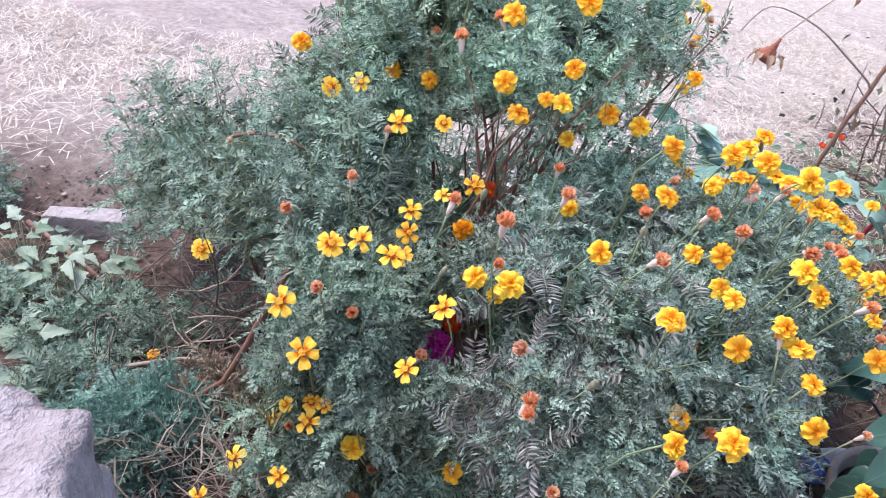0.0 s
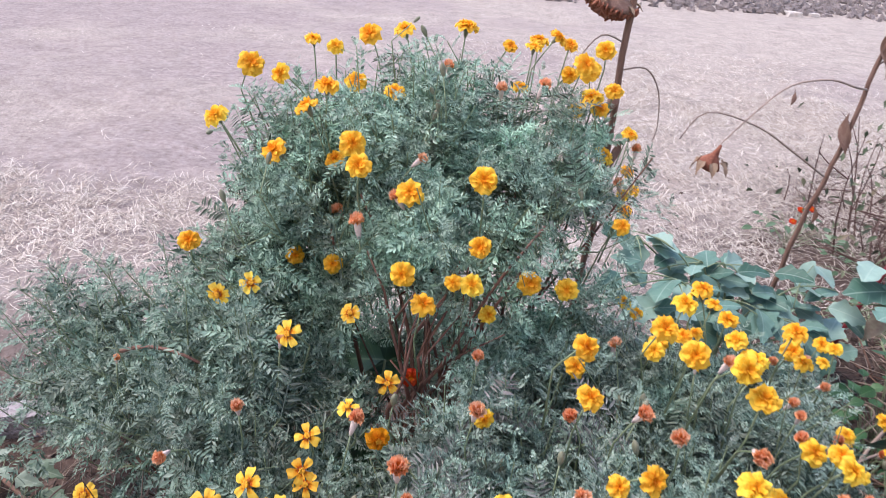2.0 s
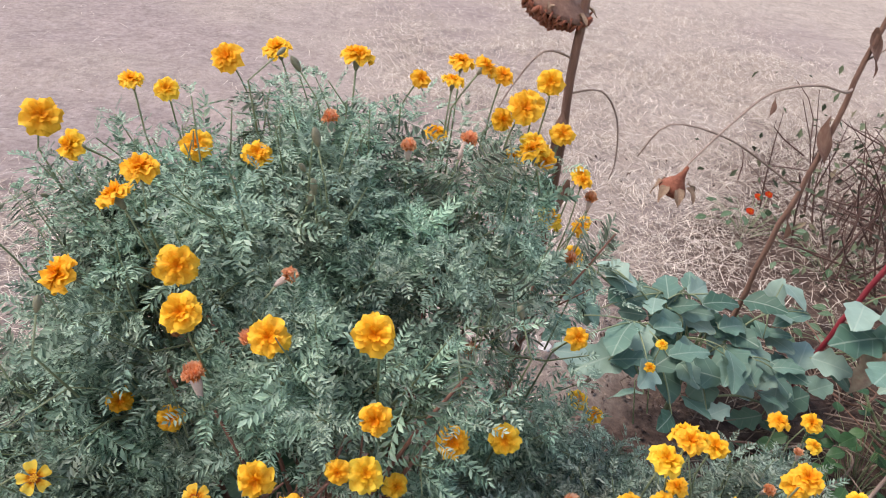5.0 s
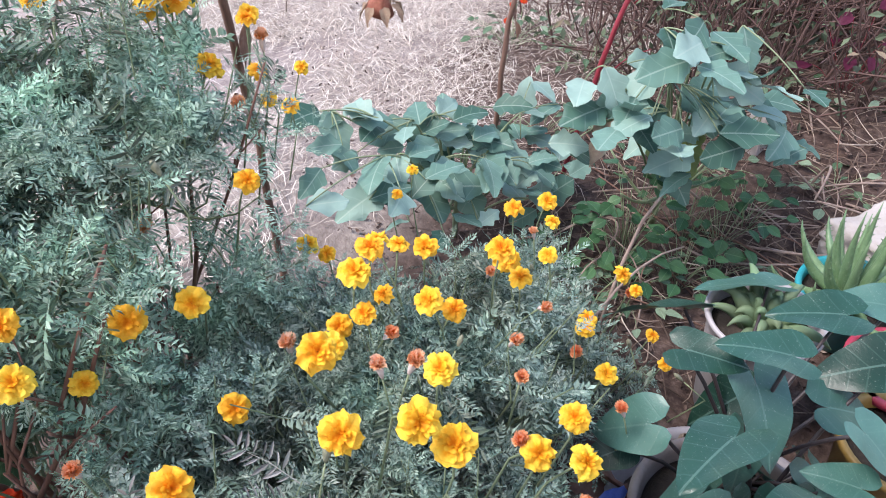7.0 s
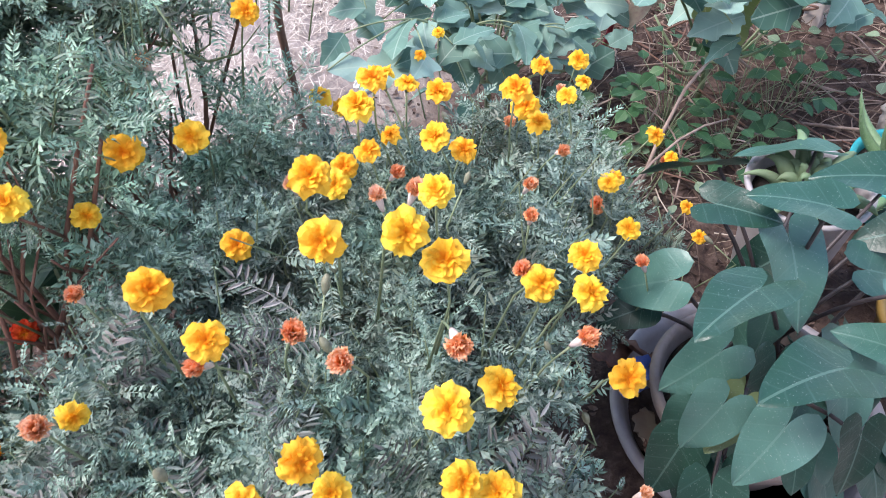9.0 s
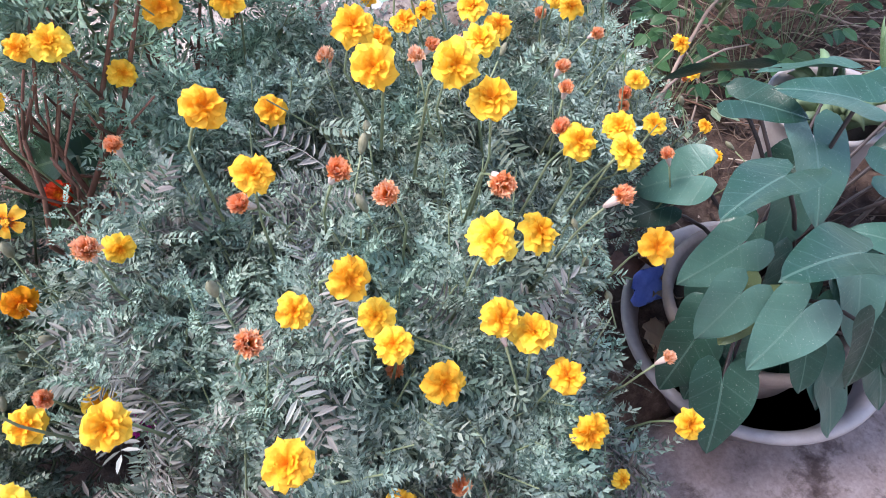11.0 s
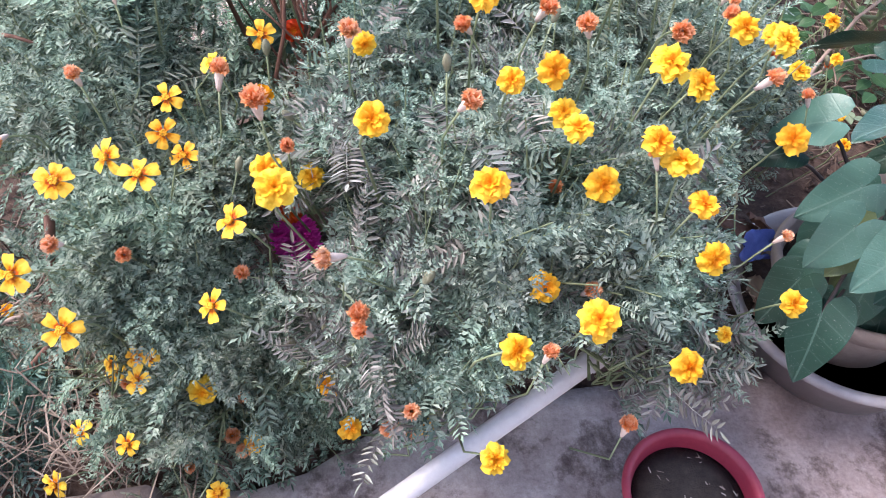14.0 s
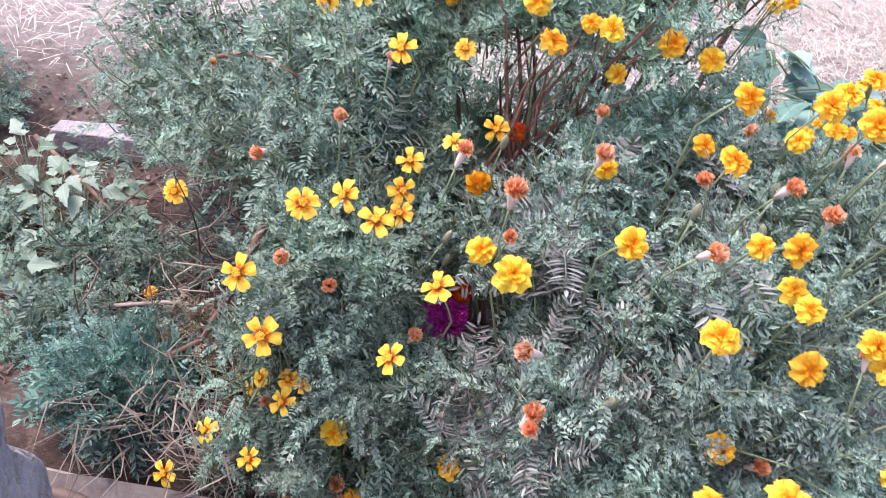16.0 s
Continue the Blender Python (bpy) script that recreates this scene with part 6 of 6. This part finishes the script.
part("receptacle", p.mesh("receptacle", DEAD), head)
HUSK = leafy("dry bract", [(0.0, (0.2, 0.12, 0.085)), (1.0, (0.4, 0.28, 0.2))], 0.2, 0.85)
bract_mesh = blade(lambda v: 0.3 * math.sin(math.pi * min(1, v ** 0.7 * 0.95 + 0.04)), 1, 0.0, 0.5, 0.5, 0.15, 50, HUSK, 6)
for i in range(7):
    a = i * math.tau / 7 + rng.uniform(-0.2, 0.2)
    m = Matrix.Translation((0.062 * math.cos(a), 0.062 * math.sin(a), 0.006)) @ Matrix.Rotation(a - math.pi / 2, 4, "Z") @ Matrix.Rotation(rng.uniform(-0.6, 0.7), 4, "X") @ Matrix.Scale(rng.uniform(0.022, 0.034), 4)
    part("bract", bract_mesh, head, "", m)
for q, ln, s in (((0.65, 1.76, 1.0), 0.1, 1), ((0.69, 1.77, 0.85), 0.09, 2), ((0.655, 1.78, 0.72), 0.08, 3)):
    withered(sun_stalk, foot, q, ln, s)
shoot(sun_stalk, foot, [(0.665, 1.77, 1.02), (0.72, 1.76, 1.03), (0.76, 1.76, 0.98), (0.775, 1.76, 0.9), (0.77, 1.76, 0.86)], 0.0022)
shoot(sun_stalk, foot, [(0.665, 1.77, 1.08), (0.6, 1.74, 1.1), (0.55, 1.73, 1.04), (0.52, 1.72, 0.98)], 0.0022)

second, foot = tall("dead_sunflower", "thin dead sunflower stalk with arching dry branches", "sunflower",
                    [(1.41, 2.15, -0.02), (1.43, 2.14, 0.25), (1.46, 2.14, 0.55), (1.5, 2.14, 0.74), (1.515, 2.14, 0.95), (1.54, 2.14, 1.15), (1.57, 2.15, 1.4)], (0.0085, 0.006), DEAD, "dead sunflowers")
shoot(second, foot, [(1.475, 2.14, 0.66), (1.4, 2.05, 0.7), (1.3, 2.05, 0.76), (1.17, 2.05, 0.83), (1.02, 2.05, 0.86), (0.96, 2.05, 0.78)], 0.0035)
shoot(second, foot, [(1.515, 2.14, 0.93), (1.4, 2.02, 0.96), (1.31, 2.0, 0.98), (1.21, 2.0, 0.96), (1.13, 1.98, 0.9), (1.06, 1.97, 0.82), (1.035, 1.965, 0.79)], 0.0035)
p = Pile()
p.lathe([(0.004, 0.045), (0.006, 0.03), (0.012, 0.012), (0.026, -0.006), (0.034, -0.02), (0.03, -0.026), (0.01, -0.028)], 14)
part("seed_head", p.mesh("seed_head", SEEDS), second, "small hanging dry seed head", Matrix.Translation(Vector((1.027, 1.965, 0.755)) - foot) @ Euler((0.2, 0.25, 0)).to_matrix().to_4x4())
for i in range(7):
    a = i * 0.9
    m = Matrix.Translation(Vector((1.027 + 0.025 * math.cos(a), 1.965 + 0.025 * math.sin(a), 0.752)) - foot) @ Matrix.Rotation(a - math.pi / 2, 4, "Z") @ Matrix.Rotation(-0.5, 4, "X") @ Matrix.Scale(0.04, 4)
    part("bract", bract_mesh, second, "", m)
for q, ln, s in (((1.5, 2.13, 0.86), 0.14, 4), ((1.53, 2.13, 1.08), 0.12, 5), ((1.47, 2.13, 0.6), 0.1, 6), ((1.22, 2.0, 0.95), 0.05, 7), ((1.54, 2.13, 1.25), 0.12, 8)):
    withered(second, foot, q, ln, s)
shoot(second, foot, [(1.54, 2.14, 1.12), (1.62, 2.1, 1.2), (1.72, 2.08, 1.16), (1.8, 2.06, 1.0)], 0.003)
shoot(second, foot, [(1.52, 2.14, 1.0), (1.62, 2.12, 1.1), (1.66, 2.1, 1.25)], 0.003)

amaranth, foot = tall("amaranth_stalk", "bare deep-red amaranth stalk leaning over", "amaranth",
                      [(1.6, 2.03, -0.02), (1.63, 1.99, 0.27), (1.69, 1.985, 0.5), (1.78, 1.98, 0.74), (1.86, 1.97, 0.95), (1.95, 1.96, 1.2)], (0.0085, 0.006), RED_STEM)
for k, z in enumerate((0.4, 0.6, 0.75, 0.9)):
    x = 1.62 + 0.33 * (z - 0.2)
    shoot(amaranth, foot, [(x, 1.98, z), (x + 0.05, 1.95, z + 0.06), (x + 0.11, 1.93, z + 0.08)], 0.003, RED_STEM)
WINE = leafy("wine-red leaf", [(0.0, (0.05, 0.008, 0.02)), (1.0, (0.13, 0.02, 0.05))], 0.3, 0.5)
wine_blade = blade(lambda v: 0.28 * math.sin(math.pi * min(1, v ** 0.85 * 0.97 + 0.02)), 1, 0.0, 0.2, 0.2, 0.04, 60, WINE, 8)


# ---- broad-leaved weeds ----
def weed(name, label, category, foot, spread_r, height, count, size, blades, seed, group="", stem=STEM):
    rng = random.Random(seed)
    foot = Vector((foot[0], foot[1], ground_z(foot[0], foot[1]) if len(foot) < 3 else foot[2]))
    ob = thing(name, label, category, Matrix.Translation(foot), group)
    for i in range(count):
        a, r = i * 2.4 + rng.uniform(-0.4, 0.4), spread_r * math.sqrt((i + 0.5) / count)
        base = Vector((r * math.cos(a), r * math.sin(a), height * (1 - 0.6 * (r / spread_r) ** 2) * rng.uniform(0.65, 1.1)))
        d = Vector((math.cos(a) + rng.gauss(0, 0.4), math.sin(a) + rng.gauss(0, 0.4) - 0.2, rng.uniform(-0.35, 0.3))).normalized()
        ln = size * rng.uniform(0.65, 1.25)
        set_leaf(blades[rng.randrange(len(blades))], foot + base, foot + base + d * ln, (rng.gauss(0, 0.3), rng.gauss(-0.2, 0.3), 1), "", ob, foot)
        p = Pile()
        p.tube(bend((0.15 * base.x, 0.15 * base.y, -0.01), base, (0, 0, 0.02), 4), [0.0016, 0.0014, 0.0012, 0.001, 0.0008], 5)
        part("leaf_stalk", p.mesh("leaf_stalk", stem), ob)
    return ob


weed("weed", "pale broad-leaved weed among dry sticks", "weed", (-0.74, 1.38), 0.16, 0.2, 44, 0.055, JAGGED, 1, "weeds")
weed("weed", "pale weed leaning over a dry stick", "weed", (-0.92, 1.5), 0.14, 0.16, 34, 0.05, JAGGED, 3, "weeds")
weed("weed", "low pale weed beside the cement block", "weed", (-0.7, 1.12), 0.1, 0.16, 24, 0.055, JAGGED, 2, "weeds")
for k, (x, y, r, hh, n) in enumerate(((1.5, 1.55, 0.16, 0.16, 22), (1.32, 1.6, 0.12, 0.14, 16), (1.78, 1.5, 0.15, 0.1, 18), (2.05, 1.9, 0.2, 0.2, 22), (1.95, 2.25, 0.22, 0.22, 22), (2.35, 1.6, 0.16, 0.1, 16),
                                      (2.55, 2.1, 0.25, 0.2, 24), (1.75, 2.35, 0.16, 0.2, 16), (2.9, 1.8, 0.2, 0.18, 18), (1.3, 1.75, 0.1, 0.12, 12), (2.8, 2.6, 0.3, 0.3, 26), (2.2, 2.7, 0.25, 0.25, 20))):
    weed("weed", "small green weed on bare soil", "weed", (x, y), r, 0.5 * hh, n, 0.042, OVAL, 10 + k, "weeds", STEM)
for k, (x, y, r, hh, n) in enumerate(((1.52, 1.62, 0.14, 0.2, 26), (1.66, 1.52, 0.13, 0.16, 22), (1.42, 1.72, 0.1, 0.2, 16), (1.88, 1.6, 0.14, 0.2, 20), (1.62, 1.7, 0.15, 0.28, 24), (1.8, 1.66, 0.14, 0.26, 22), (2.0, 1.62, 0.12, 0.22, 16))):
    weed("weed", "low green weed under the aubergine, shade put into its colour", "weed", (x, y), r, hh, n - 4, 0.05, TREFOIL, 60 + k, "weeds", STEM)
weed("weed", "wine-red leaved weed among brown litter", "weed", (2.75, 1.95), 0.14, 0.3, 12, 0.08, [wine_blade], 40, "weeds", RED_STEM)
red_weed = weed("weed", "low weed with a few tiny red flowers", "weed", (2.0, 3.0), 0.2, 0.16, 22, 0.05, OVAL, 41, "weeds")
for x, y, z in ((-0.06, -0.07, 0.15), (0.11, 0.08, 0.15), (0.02, 0.02, 0.17)):
    part("flower_head", REDS[0], red_weed, "tiny red flower", aim((x, y, z), (0, -0.5, 0.8), 0, 0.8))
    p = Pile()
    p.tube([(x, y, z), (x * 0.8, y * 0.8, z * 0.5), (x * 0.5, y * 0.5, 0)], 0.0015, 5)
    part("flower_stalk", p.mesh("flower_stalk", STEM), red_weed)
weed("broad_leaf_plant", "dark broad-leaved plant hidden between the marigolds", "plant", (0.08, 1.22, 0.0), 0.1, 0.4, 7, 0.08, DEEP_BLADES, 44, "", WOODY)
mid = thing("broad_leaf_plant", "dark glossy leaves low in the marigold bush", "plant", Matrix.Translation((0.12, 1.42, 0.0)))
for b, t, ln in (((0.16, 1.5, 0.39), (0.07, 1.56, 0.35), (0.1, -0.6, 0.8)), ((0.12, 1.5, 0.36), (0.2, 1.58, 0.35), (0.2, -0.5, 0.8)), ((0.13, 1.52, 0.3), (0.03, 1.5, 0.28), (-0.1, -0.7, 0.7)),
                 ((0.12, 1.28, 0.39), (0.12, 1.25, 0.27), (0, -0.9, 0.4)), ((0.09, 1.28, 0.36), (0.05, 1.26, 0.25), (-0.3, -0.8, 0.4)), ((0.15, 1.28, 0.35), (0.2, 1.27, 0.25), (0.3, -0.8, 0.5))):
    set_leaf(DEEP_BLADES[0], b, Vector(b).lerp(Vector(t), 1.5), ln, "", mid, (0.12, 1.42, 0.0))
    stalk_to(mid, (0.12, 1.42, 0.0), b, (0.12, 1.42, 0.0), 0.003, STEM)

# ---- magenta cockscomb ----
MAGENTA = plain("magenta plush", [(0.3, (0.85, 0.02, 0.5)), (0.7, (0.96, 0.08, 0.72))], 90, 0.8, 0.6, 0.004)
comb = thing("cockscomb_flower", "velvety magenta cockscomb bloom deep in the bush", "cockscomb", Matrix.Translation((COMB[0], COMB[1] + 0.02, 0.0)))
p = Pile()
rng = random.Random(70)
for i in range(420):
    a, zz = rng.uniform(0, 6.3), rng.random()
    r = 0.035 * math.sqrt(max(0.05, 1 - (2 * zz - 1) ** 2)) * rng.uniform(0.75, 1.05)
    c = Vector((r * math.cos(a), 0.6 * r * math.sin(a) - 0.02, COMB[2] - 0.05 + 0.1 * zz))
    d = Vector((math.cos(a) + rng.gauss(0, 0.3), math.sin(a) + rng.gauss(0, 0.3), 0.5)).normalized()
    p.tube([c - d * 0.01, c, c + d * 0.011], [0.003, 0.0038, 0.001], 5)
part("plume", p.mesh("plume", MAGENTA), comb)
p = Pile()
p.tube([(0, 0.02, 0), (0.0, 0.0, 0.2), (0, -0.015, COMB[2])], [0.005, 0.004, 0.003], 6)
part("stem", p.mesh("stem", STEM), comb)


# ---- sticks and brush ----
def stick(label, pts, r, material=TWIG):
    p = Pile()
    n = len(pts) - 1
    p.tube(pts, [lerp(r, r * 0.6, i / n) for i in range(n + 1)], 7)
    return thing("stick", label, "stick", me=p.mesh("stick", material), group="sticks")


stick("grey dry stick lying across the soil", bend((-0.98, 1.64, 0.02), (-0.48, 1.27, 0.0), (0, 0, 0.02)), 0.007, DEAD)
stick("bent brown branch leaning in the marigolds", [(-0.13, 0.93, 0.52), (-0.16, 0.92, 0.44), (-0.19, 0.91, 0.36), (-0.23, 0.9, 0.27), (-0.3, 0.9, 0.2), (-0.4, 0.93, 0.05)], 0.007, WOODY)
stick("thin dry branch under the bush", bend((-0.62, 1.1, 0.0), (-0.05, 1.0, 0.22), (0, 0.03, 0.03)), 0.005)
stick("short broken twig lying on the foliage", bend((-0.3, 1.22, 0.6), (-0.14, 1.15, 0.63), (0, 0, 0.02)), 0.004, WOODY)
stick("dry vine arching over the soil", bend((1.33, 1.45, 0.02), (1.75, 1.6, 0.2), (0.02, 0.05, 0.16)), 0.005)
stick("dry twig lying across the bed", bend((1.2, 1.38, 0.1), (1.62, 1.5, 0.16), (0, 0.02, 0.05)), 0.004)
rng = random.Random(90)
for i in range(60):
    x, y = rng.uniform(1.3, 2.6), rng.uniform(1.3, 2.1)
    a, ln = rng.uniform(0, 6.3), rng.uniform(0.12, 0.4)
    x2, y2 = x + ln * math.cos(a), y + ln * math.sin(a)
    if y2 < 1.2:
        continue
    stick("thin dry twig on the dark soil", bend((x, y, ground_z(x, y) + 0.006), (x2, y2, ground_z(x2, y2) + rng.uniform(0.01, 0.12)), (rng.gauss(0, 0.06), rng.gauss(0, 0.06), rng.uniform(0, 0.08)), 9), rng.uniform(0.0016, 0.005), TWIG if i % 3 else DEAD)
p = Pile()
for i in range(800):
    x, y = rng.gauss(3.05, 0.5), rng.gauss(2.45, 0.5)
    if x < 2.15 or y < 1.75 or y > 3.6:
        continue
    d = Vector((rng.gauss(0, 0.5), rng.gauss(0, 0.5), rng.uniform(-0.1, 0.9))).normalized()
    z = ground_z(x, y) + rng.uniform(0, 0.2)
    ln = rng.uniform(0.15, 0.42)
    p.tube(bend((x, y, z), Vector((x, y, z)) + d * ln, (rng.gauss(0, 0.03), rng.gauss(0, 0.03), 0.02), 3), [0.004, 0.0034, 0.0026, 0.0015], 4, False)
for i in range(420):
    x, y = rng.gauss(2.95, 0.45), rng.gauss(2.5, 0.4)
    if x < 2.15 or y < 1.75 or y > 3.6:
        continue
    z = ground_z(x, y)
    p.tube(bend((x, y, z), (x + rng.gauss(0, 0.1), y + rng.gauss(0, 0.08), z + rng.uniform(0.25, 0.6)), (rng.gauss(0, 0.03), rng.gauss(0, 0.03), 0), 3), [0.005, 0.0042, 0.003, 0.0016], 4, False)
BRUSH = plain("dark dead brushwood", [(0.3, (0.05, 0.028, 0.024)), (0.7, (0.16, 0.09, 0.075))], 25, 0.85)
thing("brush_pile", "tangled heap of dead brown brushwood", "brushwood", kind="stuff", me=p.mesh("brush_pile", BRUSH))
p = Pile()
for i in range(130):
    x, y = rng.gauss(-0.28, 0.09), rng.gauss(1.08, 0.08)
    z = max(0.0, rng.gauss(0.18, 0.09))
    d = Vector((rng.gauss(0.5, 0.6), rng.gauss(0, 0.5), rng.gauss(0.1, 0.4))).normalized()
    p.tube(bend((x, y, z), Vector((x, y, z)) + d * rng.uniform(0.06, 0.2), (rng.gauss(0, 0.02), rng.gauss(0, 0.02), rng.gauss(0, 0.02)), 3), [0.0018, 0.0016, 0.0013, 0.0008], 4, False)
for i in range(620):
    x, y = rng.uniform(-1.4, -0.1), rng.uniform(0.9, 1.75)
    z = ground_z(x, y) + rng.uniform(0, 0.05)
    d = Vector((rng.gauss(0, 1), rng.gauss(0, 1), rng.gauss(0.1, 0.25))).normalized()
    ln = rng.uniform(0.04, 0.2)
    p.tube(bend((x, y, z), Vector((x, y, z)) + d * ln, (rng.gauss(0, 0.02), rng.gauss(0, 0.02), rng.gauss(0.01, 0.01)), 3), [0.0016, 0.0014, 0.0011, 0.0007], 4, False)
DEADWOOD = straw_paint("dead stems", [(0.0, (0.05, 0.032, 0.026)), (0.5, (0.13, 0.085, 0.068)), (0.85, (0.26, 0.19, 0.15)), (1.0, (0.42, 0.33, 0.27))])
thing("dead_stems", "dry tangled dead stems inside the bush", "dead stems", kind="stuff", me=p.mesh("dead_stems", DEADWOOD))
ROOTS = straw_paint("dry roots", [(0.0, (0.05, 0.03, 0.022)), (0.5, (0.15, 0.1, 0.075)), (0.85, (0.3, 0.225, 0.175)), (1.0, (0.48, 0.4, 0.33))])
p = Pile()
for i in range(900):
    x, y = rng.uniform(1.25, 2.9), rng.uniform(1.15, 2.3)
    z = ground_z(x, y) + rng.uniform(0.0, 0.03)
    a, ln = rng.uniform(0, 6.3), rng.uniform(0.05, 0.24)
    end = (x + ln * math.cos(a), y + ln * math.sin(a))
    r = rng.uniform(0.0009, 0.0024)
    p.tube(bend((x, y, z), (*end, ground_z(*end) + rng.uniform(0.0, 0.05)), (rng.gauss(0, 0.03), rng.gauss(0, 0.03), rng.uniform(0, 0.03)), 4), [r, r, 0.9 * r, 0.8 * r, 0.5 * r], 4, False)
thing("dry_roots", "tangle of thin dry roots and twigs on reddish soil", "roots", kind="stuff", me=p.mesh("dry_roots", ROOTS))
DULL = straw_paint("dull hedge leaves", [(0.0, (0.02, 0.03, 0.016)), (0.5, (0.055, 0.08, 0.04)), (0.9, (0.12, 0.15, 0.085)), (1.0, (0.2, 0.15, 0.1))])
p = Pile()
for i in range(2200):
    x, y = rng.gauss(2.9, 0.5), rng.gauss(2.5, 0.5)
    if x < 2.0 or y < 1.7:
        continue
    m = Matrix.Translation((x, y, ground_z(x, y) + 0.5 * rng.random() ** 1.3)) @ Euler((rng.gauss(0, 0.6), rng.gauss(0, 0.6), rng.uniform(0, 6.3))).to_matrix().to_4x4()
    q = 0.022 * rng.uniform(0.6, 1.4)
    p.add([tuple(m @ Vector(v)) for v in ((-q, 0, 0), (-0.2 * q, -0.45 * q, 0.1 * q), (q, 0, -0.15 * q), (-0.1 * q, 0.45 * q, 0.1 * q))], [(0, 1, 2), (0, 2, 3)])
thing("undergrowth", "dull small leaves growing through the brushwood", "undergrowth", kind="stuff", me=p.mesh("undergrowth", DULL, False))
